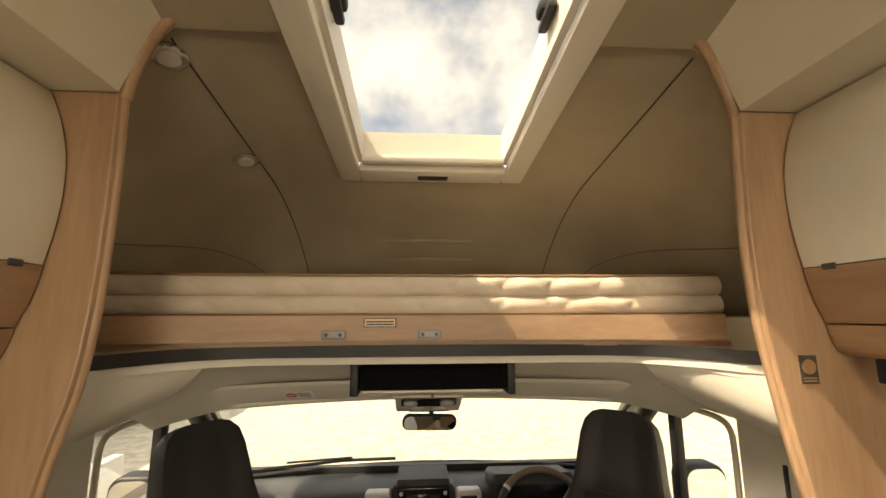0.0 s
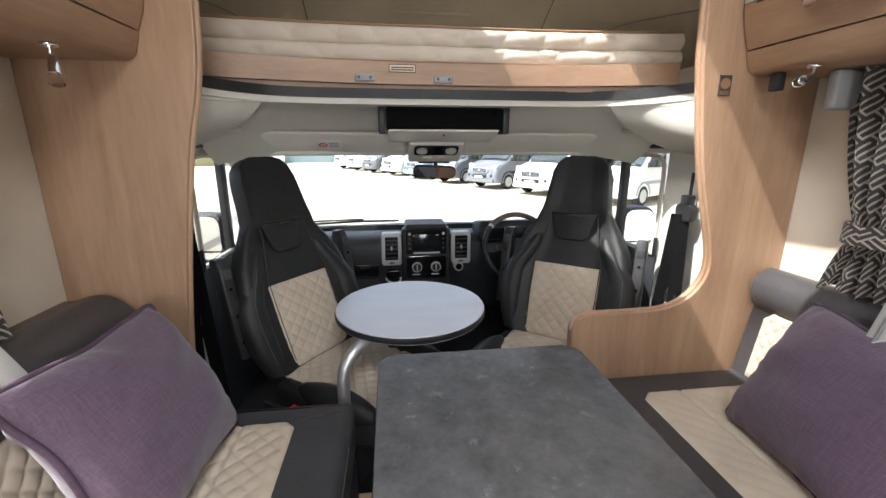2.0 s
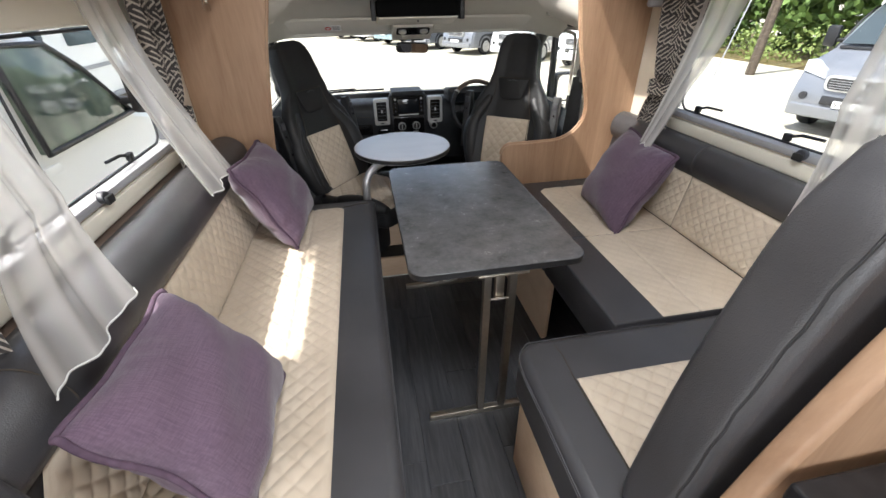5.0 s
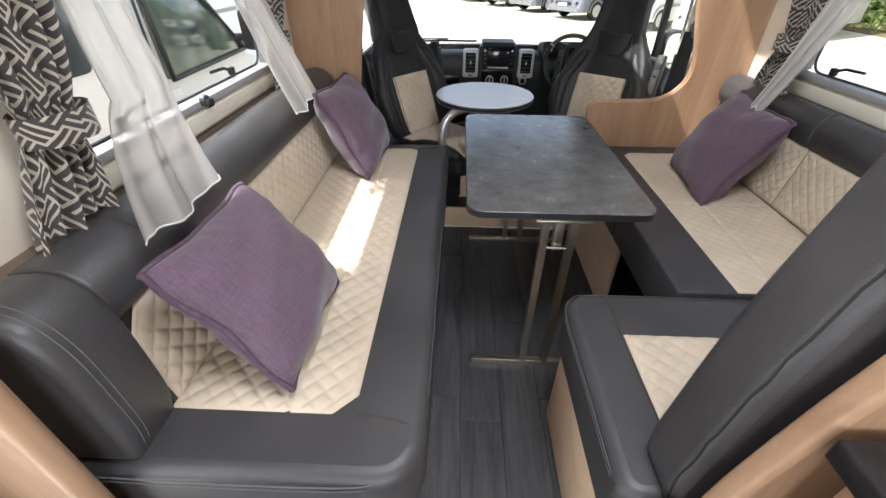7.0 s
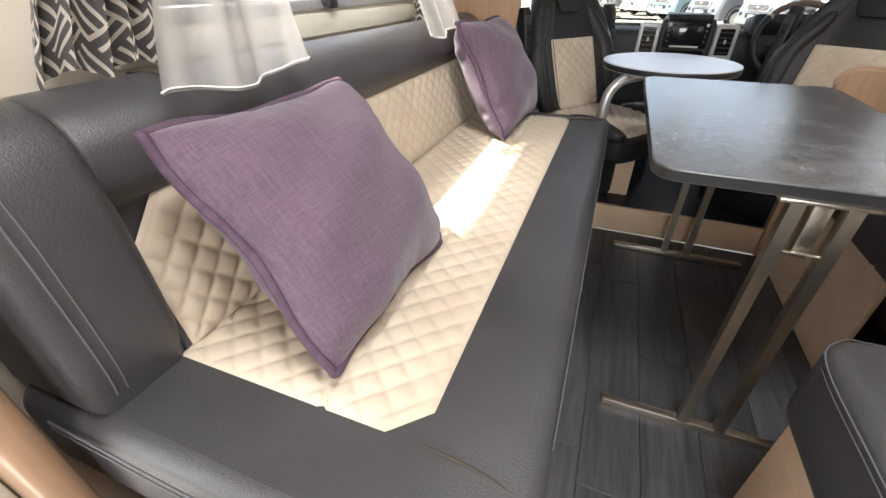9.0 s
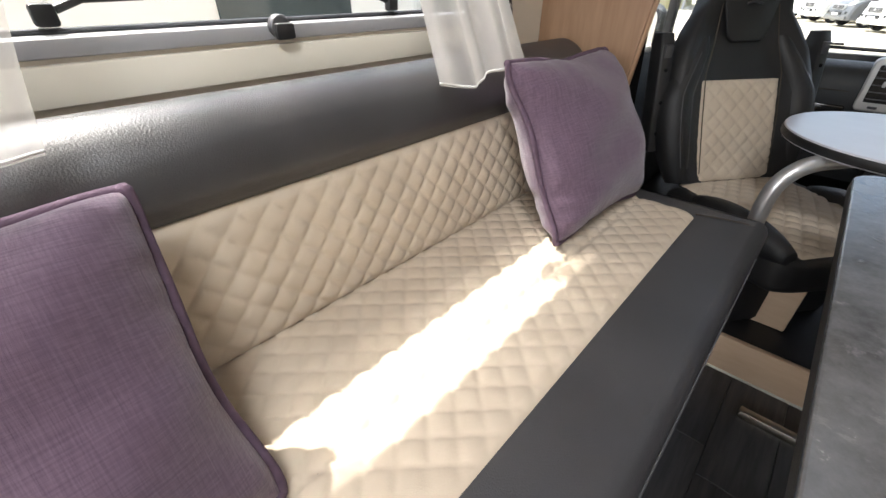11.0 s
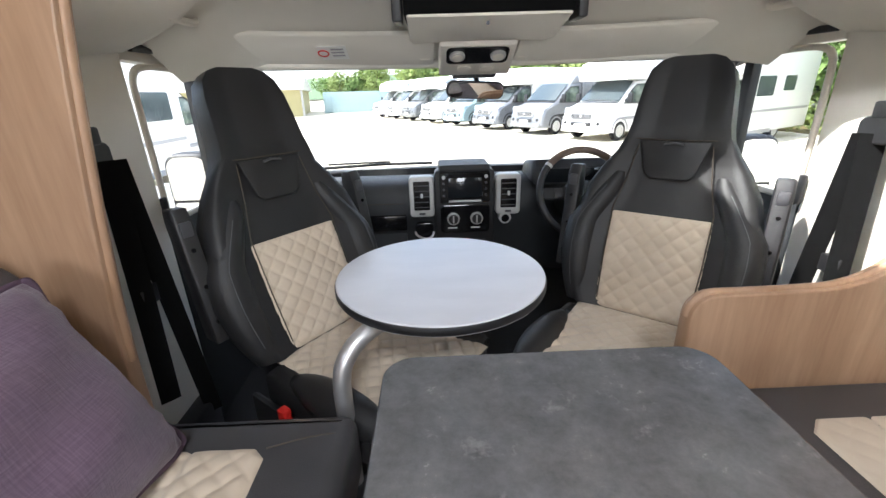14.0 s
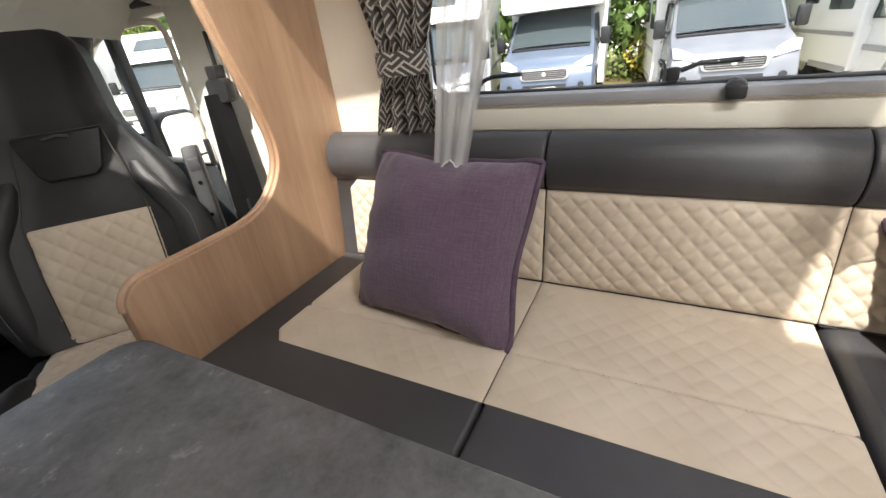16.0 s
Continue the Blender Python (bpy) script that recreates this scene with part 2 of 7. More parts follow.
def stone_material():
    m, n, l, b = nodes_of("slate_laminate")
    tc = n.new("ShaderNodeTexCoord")
    n1 = n.new("ShaderNodeTexNoise")
    n1.inputs["Scale"].default_value, n1.inputs["Detail"].default_value = 11.0, 14.0
    n1.inputs["Roughness"].default_value, n1.inputs["Distortion"].default_value = 0.78, 0.1
    l.new(tc.outputs["Object"], n1.inputs["Vector"])
    cr = n.new("ShaderNodeValToRGB")
    e = cr.color_ramp.elements
    e[0].position, e[1].position = 0.32, 0.72
    e[0].color, e[1].color = rgb((0.062, 0.063, 0.066)), rgb((0.150, 0.150, 0.153))
    l.new(n1.outputs["Fac"], cr.inputs["Fac"])
    n2 = n.new("ShaderNodeTexNoise")
    n2.inputs["Scale"].default_value, n2.inputs["Detail"].default_value = 16.0, 14.0
    n2.inputs["Distortion"].default_value, n2.inputs["Roughness"].default_value = 0.25, 0.72
    l.new(tc.outputs["Object"], n2.inputs["Vector"])
    c2 = n.new("ShaderNodeValToRGB")
    f = c2.color_ramp.elements
    f[0].position, f[1].position = 0.59, 0.68
    f[0].color, f[1].color = (0, 0, 0, 1), (1, 1, 1, 1)
    l.new(n2.outputs["Fac"], c2.inputs["Fac"])
    mx = n.new("ShaderNodeMixRGB")
    mx.blend_type = "ADD"
    mx.inputs["Color2"].default_value = (0.075, 0.073, 0.072, 1)
    l.new(c2.outputs["Color"], mx.inputs["Fac"])
    l.new(cr.outputs["Color"], mx.inputs["Color1"])
    # dark pits
    n3 = n.new("ShaderNodeTexNoise")
    n3.inputs["Scale"].default_value, n3.inputs["Detail"].default_value = 22.0, 10.0
    n3.inputs["Roughness"].default_value = 0.7
    l.new(tc.outputs["Object"], n3.inputs["Vector"])
    c3 = n.new("ShaderNodeValToRGB")
    g = c3.color_ramp.elements
    g[0].position, g[1].position = 0.345, 0.40
    g[0].color, g[1].color = (0.90, 0.90, 0.90, 1), (1, 1, 1, 1)
    l.new(n3.outputs["Fac"], c3.inputs["Fac"])
    mu = n.new("ShaderNodeMixRGB")
    mu.blend_type = "MULTIPLY"
    mu.inputs["Fac"].default_value = 1.0
    l.new(mx.outputs["Color"], mu.inputs["Color1"])
    l.new(c3.outputs["Color"], mu.inputs["Color2"])
    l.new(mu.outputs["Color"], b.inputs["Base Color"])
    mr = n.new("ShaderNodeMapRange")
    mr.inputs["To Min"].default_value, mr.inputs["To Max"].default_value = 0.16, 0.34
    l.new(n1.outputs["Fac"], mr.inputs["Value"])
    l.new(mr.outputs["Result"], b.inputs["Roughness"])
    bp = n.new("ShaderNodeBump")
    bp.inputs["Strength"].default_value, bp.inputs["Distance"].default_value = 0.28, 0.002
    b.inputs["Specular IOR Level"].default_value = 0.75
    l.new(n2.outputs["Fac"], bp.inputs["Height"])
    l.new(bp.outputs["Normal"], b.inputs["Normal"])
    return m


def floor_material():
    m, n, l, b = nodes_of("dark_plank_vinyl")
    tc = n.new("ShaderNodeTexCoord")
    oi = n.new("ShaderNodeObjectInfo")
    ad = n.new("ShaderNodeVectorMath")
    ad.operation = "MULTIPLY_ADD"
    ad.inputs[1].default_value = (1, 1, 1)
    cb = n.new("ShaderNodeCombineXYZ")
    l.new(oi.outputs["Random"], cb.inputs["Z"])
    sc = n.new("ShaderNodeVectorMath")
    sc.operation = "SCALE"
    sc.inputs["Scale"].default_value = 40.0
    l.new(cb.outputs["Vector"], sc.inputs[0])
    l.new(tc.outputs["Object"], ad.inputs[0])
    l.new(sc.outputs["Vector"], ad.inputs[2])
    mp = n.new("ShaderNodeMapping")
    mp.inputs["Scale"].default_value = (14, 1.1, 4)
    l.new(ad.outputs["Vector"], mp.inputs["Vector"])
    n1 = n.new("ShaderNodeTexNoise")
    n1.inputs["Scale"].default_value, n1.inputs["Detail"].default_value = 3.2, 10.0
    n1.inputs["Roughness"].default_value = 0.68
    l.new(mp.outputs["Vector"], n1.inputs["Vector"])
    cr = n.new("ShaderNodeValToRGB")
    e = cr.color_ramp.elements
    e[0].position, e[1].position = 0.33, 0.74
    e[0].color, e[1].color = rgb((0.029, 0.030, 0.033)), rgb((0.088, 0.088, 0.093))
    l.new(n1.outputs["Fac"], cr.inputs["Fac"])
    hs = n.new("ShaderNodeHueSaturation")
    mr = n.new("ShaderNodeMapRange")
    mr.inputs["To Min"].default_value, mr.inputs["To Max"].default_value = 0.82, 1.2
    l.new(oi.outputs["Random"], mr.inputs["Value"])
    l.new(mr.outputs["Result"], hs.inputs["Value"])
    l.new(cr.outputs["Color"], hs.inputs["Color"])
    l.new(hs.outputs["Color"], b.inputs["Base Color"])
    b.inputs["Roughness"].default_value = 0.42
    bp = n.new("ShaderNodeBump")
    bp.inputs["Strength"].default_value, bp.inputs["Distance"].default_value = 0.25, 0.002
    l.new(n1.outputs["Fac"], bp.inputs["Height"])
    l.new(bp.outputs["Normal"], b.inputs["Normal"])
    return m


def curtain_material():
    """Dark grey-brown cloth with a woven cream maze of diagonal lines, laid out on the cloth's own UVs in metres."""
    m, n, l, b = nodes_of("maze_curtain")
    uv = n.new("ShaderNodeUVMap")
    sx = n.new("ShaderNodeSeparateXYZ")
    l.new(uv.outputs["UV"], sx.inputs["Vector"])

    def math_node(op, a, c=None, val=None):
        k = n.new("ShaderNodeMath")
        k.operation = op
        l.new(a, k.inputs[0])
        if c is not None:
            l.new(c, k.inputs[1])
        elif val is not None:
            k.inputs[1].default_value = val
        return k.outputs["Value"]

    u, v = sx.outputs["X"], sx.outputs["Y"]
    p = math_node("ADD", u, v)
    q = math_node("SUBTRACT", u, v)
    cell = 0.062
    ip = math_node("FLOOR", math_node("MULTIPLY", p, val=1 / cell))
    iq = math_node("FLOOR", math_node("MULTIPLY", q, val=1 / cell))
    odd = math_node("FLOORED_MODULO", math_node("ADD", ip, iq), val=2.0)
    mix = n.new("ShaderNodeMix")
    l.new(odd, mix.inputs["Factor"])
    l.new(p, mix.inputs["A"])
    l.new(q, mix.inputs["B"])
    ph = math_node("FLOORED_MODULO", math_node("MULTIPLY", mix.outputs["Result"], val=3 / cell), val=1.0)
    line = math_node("LESS_THAN", ph, val=0.36)
    mx = n.new("ShaderNodeMixRGB")
    mx.inputs["Color1"].default_value = rgb((0.045, 0.038, 0.036))
    mx.inputs["Color2"].default_value = rgb((0.43, 0.38, 0.32))
    l.new(line, mx.inputs["Fac"])
    l.new(mx.outputs["Color"], b.inputs["Base Color"])
    b.inputs["Roughness"].default_value = 0.85
    b.inputs["Sheen Weight"].default_value = 0.2
    bp = n.new("ShaderNodeBump")
    bp.inputs["Strength"].default_value, bp.inputs["Distance"].default_value = 0.4, 0.001
    l.new(line, bp.inputs["Height"])
    l.new(bp.outputs["Normal"], b.inputs["Normal"])
    return m


def sheer_material():
    m, n, l, b = nodes_of("white_voile")
    n.remove(b)
    out = n["Material Output"]
    tr = n.new("ShaderNodeBsdfTransparent")
    df = n.new("ShaderNodeBsdfDiffuse")
    df.inputs["Color"].default_value = rgb((0.66, 0.635, 0.60))
    tl = n.new("ShaderNodeBsdfTranslucent")
    tl.inputs["Color"].default_value = rgb((0.66, 0.635, 0.60))
    a = n.new("ShaderNodeMixShader")
    a.inputs["Fac"].default_value = 0.5
    l.new(df.outputs["BSDF"], a.inputs[1])
    l.new(tl.outputs["BSDF"], a.inputs[2])
    uv = n.new("ShaderNodeUVMap")
    wv = n.new("ShaderNodeTexWave")
    wv.inputs["Scale"].default_value = 3.2
    wv.inputs["Distortion"].default_value = 3.0
    l.new(uv.outputs["UV"], wv.inputs["Vector"])
    mr = n.new("ShaderNodeMapRange")
    mr.inputs["To Min"].default_value, mr.inputs["To Max"].default_value = 0.50, 0.84
    l.new(wv.outputs["Fac"], mr.inputs["Value"])
    mix = n.new("ShaderNodeMixShader")
    l.new(mr.outputs["Result"], mix.inputs["Fac"])
    l.new(tr.outputs["BSDF"], mix.inputs[1])
    l.new(a.outputs["Shader"], mix.inputs[2])
    l.new(mix.outputs["Shader"], out.inputs["Surface"])
    return m


M_STONE = stone_material()
M_FLOOR = floor_material()
M_CURTAIN = curtain_material()
M_VOILE = sheer_material()
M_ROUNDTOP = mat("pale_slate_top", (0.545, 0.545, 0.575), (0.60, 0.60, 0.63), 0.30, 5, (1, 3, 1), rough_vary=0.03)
M_GRAVEL = mat("pale_gravel", (0.40, 0.365, 0.28), (0.68, 0.63, 0.51), 0.95, 5.0, bump=1.0, bump_scale=26, detail=14)
M_VERGE = mat("rough_verge", (0.10, 0.085, 0.03), (0.20, 0.15, 0.06), 0.95, 1.5, detail=8)
M_LEAF = mat("hedge_leaves", (0.06, 0.115, 0.024), (0.15, 0.23, 0.05), 0.7, 3, vary=0.2)
M_LEAF2 = mat("pale_leaves", (0.17, 0.235, 0.055), (0.29, 0.36, 0.11), 0.7, 3, vary=0.2)
M_FLOWER = plain("yellow_flower", (0.55, 0.36, 0.02), 0.8)
M_BARK = mat("bark", (0.08, 0.06, 0.045), (0.14, 0.11, 0.08), 0.9, 12, bump=0.5, bump_scale=40)
M_VANWHITE = mat("white_coachwork", (0.80, 0.80, 0.78), (0.84, 0.84, 0.82), 0.3, 1.5, coat=0.3)
M_VANBLUE = mat("blue_grey_paint", (0.13, 0.165, 0.225), (0.15, 0.185, 0.25), 0.3, 2, metal=0.3, coat=0.5)
M_VANSILVER = mat("silver_paint", (0.20, 0.208, 0.225), (0.245, 0.253, 0.27), 0.32, 2, metal=0.4, coat=0.5)
M_VANGREEN = mat("teal_grey_paint", (0.25, 0.35, 0.38), (0.29, 0.39, 0.42), 0.32, 2, metal=0.3, coat=0.5)
M_VANDARK = mat("dark_grey_paint", (0.14, 0.145, 0.15), (0.17, 0.175, 0.18), 0.32, 2, metal=0.3, coat=0.5)
M_TINT = plain("tinted_glass", (0.06, 0.075, 0.08), 0.08)
# opaque; the pale green mottle paints reflections into dark door glass
M_GLASSREFL = mat("side_glass_reflections", (0.03, 0.045, 0.038), (0.17, 0.21, 0.16), 0.06, 3.5, detail=2)
M_HEADLAMP = plain("headlamp_lens", (0.55, 0.57, 0.60), 0.12)
M_TYRE = plain("tyre", (0.02, 0.02, 0.02), 0.85)
M_GRILLE = plain("grille_black", (0.025, 0.025, 0.027), 0.5)
M_SHED = mat("olive_cladding", (0.30, 0.27, 0.13), (0.35, 0.31, 0.16), 0.6, 2)
M_SHEDROOF = mat("shed_roof", (0.52, 0.50, 0.45), (0.58, 0.56, 0.50), 0.6, 2)
M_HILL = mat("far_hill", (0.07, 0.11, 0.06), (0.11, 0.16, 0.08), 0.95, 0.05)

# ---- building helpers ----


def part(name, bm, material, parent, label="", smooth=True, angle=38.0, kind=""):
    """Links a bmesh as one mesh object under a thing or a part (parent None: a thing of its own)."""
    me = bpy.data.meshes.new(name)
    bm.normal_update()
    if smooth:
        lim = radians(angle)
        for e in bm.edges:
            if len(e.link_faces) == 2 and e.calc_face_angle(0) > lim:
                e.smooth = False
        for f in bm.faces:
            f.smooth = len(f.verts) < 9
    bm.to_mesh(me)
    bm.free()
    me.materials.append(material)
    ob = new(name, me)
    ob.parent = parent
    if label:
        ob["label"] = label
    if kind:
        ob["kind"] = kind
    return ob


def thing(name, label, category, group="", kind="", at=None):
    ob = new(name)
    ob.empty_display_size = 0.1
    if at is not None:
        ob.matrix_basis = at
    return tagged(ob, label, category, group, kind)


def box(x0, x1, y0, y1, z0, z1, bevel=0.0, seg=2, bm=None):
    own = bmesh.new()
    v = [own.verts.new((x, y, z)) for x in (x0, x1) for y in (y0, y1) for z in (z0, z1)]
    for q in ((0, 1, 3, 2), (4, 6, 7, 5), (0, 4, 5, 1), (2, 3, 7, 6), (0, 2, 6, 4), (1, 5, 7, 3)):
        own.faces.new([v[i] for i in q])
    if bevel:
        bmesh.ops.bevel(own, geom=own.edges[:], offset=bevel, segments=seg, profile=0.5, affect="EDGES")
    return join(bm, own)


def join(bm, other):
    if bm is None:
        return other
    vm = {}
    uo = other.loops.layers.uv.active
    ub = bm.loops.layers.uv.verify() if uo else None
    for v in other.verts:
        vm[v] = bm.verts.new(v.co)
    for f in other.faces:
        g = bm.faces.new([vm[v] for v in f.verts])
        if uo:
            for a, c in zip(f.loops, g.loops):
                c[ub].uv = a[uo].uv
    other.free()
    return bm


def prism(pts, axis, a, b, bevel=0.0, seg=2, bm=None):
    """A flat outline pushed along an axis from a to b. Outline axes: y,z for x; x,z for y; x,y for z."""
    own = bmesh.new()

    def put(p, h):
        return own.verts.new({"x": (h, p[0], p[1]), "y": (p[0], h, p[1]), "z": (p[0], p[1], h)}[axis])

    lo, hi = [put(p, a) for p in pts], [put(p, b) for p in pts]
    n = len(pts)
    f1, f2 = own.faces.new(lo), own.faces.new(hi[::-1])
    for i in range(n):
        own.faces.new((lo[i], hi[i], hi[(i + 1) % n], lo[(i + 1) % n]))
    bmesh.ops.recalc_face_normals(own, faces=own.faces[:])
    if bevel:
        rim = list({e for f in (f1, f2) for e in f.edges})
        bmesh.ops.bevel(own, geom=rim, offset=bevel, segments=seg, profile=0.5, affect="EDGES")
    return join(bm, own)


def tube(pts, r, n=10, bm=None, cap=True, closed=False):
    own = bmesh.new()
    pts = [Vector(p) for p in pts]
    rings, side = [], None
    m = len(pts)
    for i, p in enumerate(pts):
        if closed:
            d = (pts[(i + 1) % m] - pts[i - 1]).normalized()
        else:
            d = (pts[min(i + 1, m - 1)] - pts[max(i - 1, 0)]).normalized()
        if side is None:
            side = d.cross(Vector((0, 0, 1)))
            if side.length < 0.1:
                side = d.cross(Vector((1, 0, 0)))
        side = (side - d * side.dot(d)).normalized()
        up = d.cross(side)
        rr = r[i] if isinstance(r, (list, tuple)) else r
        rings.append([own.verts.new(p + rr * (math.cos(2 * math.pi * k / n) * side + math.sin(2 * math.pi * k / n) * up)) for k in range(n)])
    for a, c in zip(rings, rings[1:] + (rings[:1] if closed else [])):
        for k in range(n):
            own.faces.new((a[k], a[(k + 1) % n], c[(k + 1) % n], c[k]))
    if cap and not closed:
        own.faces.new(rings[0][::-1])
        own.faces.new(rings[-1])
    bmesh.ops.recalc_face_normals(own, faces=own.faces[:])
    return join(bm, own)


def loft(rings, cap=True, closed=True, bm=None):
    own = bmesh.new()
    vs = [[own.verts.new(p) for p in r] for r in rings]
    n = len(vs[0])
    for a, c in zip(vs, vs[1:]):
        for k in range(n if closed else n - 1):
            own.faces.new((a[k], a[(k + 1) % n], c[(k + 1) % n], c[k]))
    if cap and closed:
        own.faces.new(vs[0][::-1])
        own.faces.new(vs[-1])
    bmesh.ops.recalc_face_normals(own, faces=own.faces[:])
    return join(bm, own)


def surf(fn, nu, nv, uv=None, bm=None):
    own = bmesh.new()
    lay = own.loops.layers.uv.new("UVMap") if uv else None
    g = [[own.verts.new(fn(i / nu, j / nv)) for j in range(nv + 1)] for i in range(nu + 1)]
    for i in range(nu):
        for j in range(nv):
            f = own.faces.new((g[i][j], g[i + 1][j], g[i + 1][j + 1], g[i][j + 1]))
            if uv:
                for lp, (a, c) in zip(f.loops, ((i, j), (i + 1, j), (i + 1, j + 1), (i, j + 1))):
                    lp[lay].uv = uv(a / nu, c / nv)
    return join(bm, own)


def disc(cx, cy, z0, z1, r, n=32, bevel=0.0, axis="z", bm=None):
    pts = [(cx + r * math.cos(2 * math.pi * k / n), cy + r * math.sin(2 * math.pi * k / n)) for k in range(n)]
    return prism(pts, axis, z0, z1, bevel, 2, bm)


def rounded(x0, x1, y0, y1, r, n=6):
    rs = r if isinstance(r, (list, tuple)) else (r,) * 4
    out = []
    for (cx, cy, a0), q in zip(((x1, y1, 0), (x0, y1, 90), (x0, y0, 180), (x1, y0, 270)), rs):
        sx = -1 if cx == x1 else 1
        sy = -1 if cy == y1 else 1
        for k in range(n + 1):
            a = radians(a0 + 90 * k / n)
            out.append((cx + sx * q + q * math.cos(a), cy + sy * q + q * math.sin(a)))
    return out


def smooth_line(pts, n=6):
    """A Catmull-Rom line through the points."""
    p = [Vector(q) for q in pts]
    p = [2 * p[0] - p[1]] + p + [2 * p[-1] - p[-2]]
    out = []
    for i in range(1, len(p) - 2):
        for k in range(n):
            t = k / n
            out.append(0.5 * ((2 * p[i]) + (p[i + 1] - p[i - 1]) * t + (2 * p[i - 1] - 5 * p[i] + 4 * p[i + 1] - p[i + 2]) * t * t + (3 * p[i] - p[i - 1] - 3 * p[i + 1] + p[i + 2]) * t**3))
    out.append(p[-2])
    return out


def puff(a, c, cell, depth):
    """Height of diamond quilting at a, c metres along the cloth."""
    p = abs(math.sin(math.pi * (a + c) / cell))
    q = abs(math.sin(math.pi * (a - c) / cell))
    return 0.95 * depth * (p * q) ** 0.38


def quilt(origin, du, dv, nrm, w, h, cell=0.056, depth=0.008, step=0, corner=(0, 0, 0, 0), bow=0.0, seams=()):
    """A padded panel in quilted diamonds: origin, two unit directions, the outward normal, its size and cut corners."""
    du, dv, nrm, origin = Vector(du), Vector(dv), Vector(nrm), Vector(origin)
    step = step or cell / 12
    nu, nv = math.ceil(w / step), math.ceil(h / step)

    def fn(s, t):
        a, c = min(round(s * nu) * step, w), min(round(t * nv) * step, h)
        s = a / w
        lo = max(corner[0] - c, corner[3] - (h - c), 0)
        hi = max(corner[1] - c, corner[2] - (h - c), 0)
        aa = lo + s * (w - lo - hi)
        e = min(aa - lo, (w - hi) - aa, c, h - c)
        edge = min(1.0, max(e, 0) / 0.018) ** 0.5
        d = puff(aa, c, cell, depth) * edge + 0.004 * edge + bow * math.sin(math.pi * s) * math.sin(math.pi * t)
        for sx in seams:
            d -= 0.0055 * math.exp(-(((c - sx) / 0.006) ** 2))
        return origin + du * aa + dv * c + nrm * d

    return surf(fn, nu, nv)

# ---- structure of the vehicle ----
XL, XR = -1.12, 1.14
Y_BULK = 1.55
Y_REAR = -2.3


def structure(name, bm, material, label, smooth=True, angle=38.0):
    return tagged(part(name, bm, material, None, smooth=smooth, angle=angle), label, "structure", kind="structure")


def wall_with_window(name, x0, x1, wy0, wy1, wz0, wz1, label, door=False):
    if door:
        bm = box(x0, x1, Y_REAR, -1.08, 0, 2.45)
        bm = box(x0, x1, -1.08, -0.50, 1.92, 2.45, bm=bm)
        bm = box(x0, x1, -0.50, wy0, 0, 2.45, bm=bm)
    else:
        bm = box(x0, x1, Y_REAR, wy0, 0, 2.45)
    bm = box(x0, x1, wy1, 1.60, 0, 2.45, bm=bm)
    bm = box(x0, x1, wy0, wy1, 0, wz0, bm=bm)
    bm = box(x0, x1, wy0, wy1, wz1, 2.45, bm=bm)
    return structure(name, bm, M_WALL, label, smooth=False)


WIN_Y0, WIN_Y1, WIN_Z0, WIN_Z1 = -0.10, 1.24, 1.0, 1.54
WINL_Y0, WINL_Z1 = 0.06, 1.475
wall_with_window("wall_left", XL - 0.05, XL, WINL_Y0, WIN_Y1, WIN_Z0, WINL_Z1, "cream wallboard side wall with a long window and doorway", True)
wall_with_window("wall_right", XR, XR + 0.05, WIN_Y0, WIN_Y1, WIN_Z0, WIN_Z1, "cream wallboard side wall with a long window")
# unseen closing wall; its window opening is added to admit light
rear = box(XL - 0.05, -0.6, Y_REAR - 0.05, Y_REAR, 0, 2.45)
rear = box(0.6, XR + 0.05, Y_REAR - 0.05, Y_REAR, 0, 2.45, bm=rear)
rear = box(-0.6, 0.6, Y_REAR - 0.05, Y_REAR, 0, 0.95, bm=rear)
rear = box(-0.6, 0.6, Y_REAR - 0.05, Y_REAR, 1.75, 2.45, bm=rear)
structure("wall_rear", rear, M_WALL, "unseen cream wallboard rear wall with an opening added for light", smooth=False)


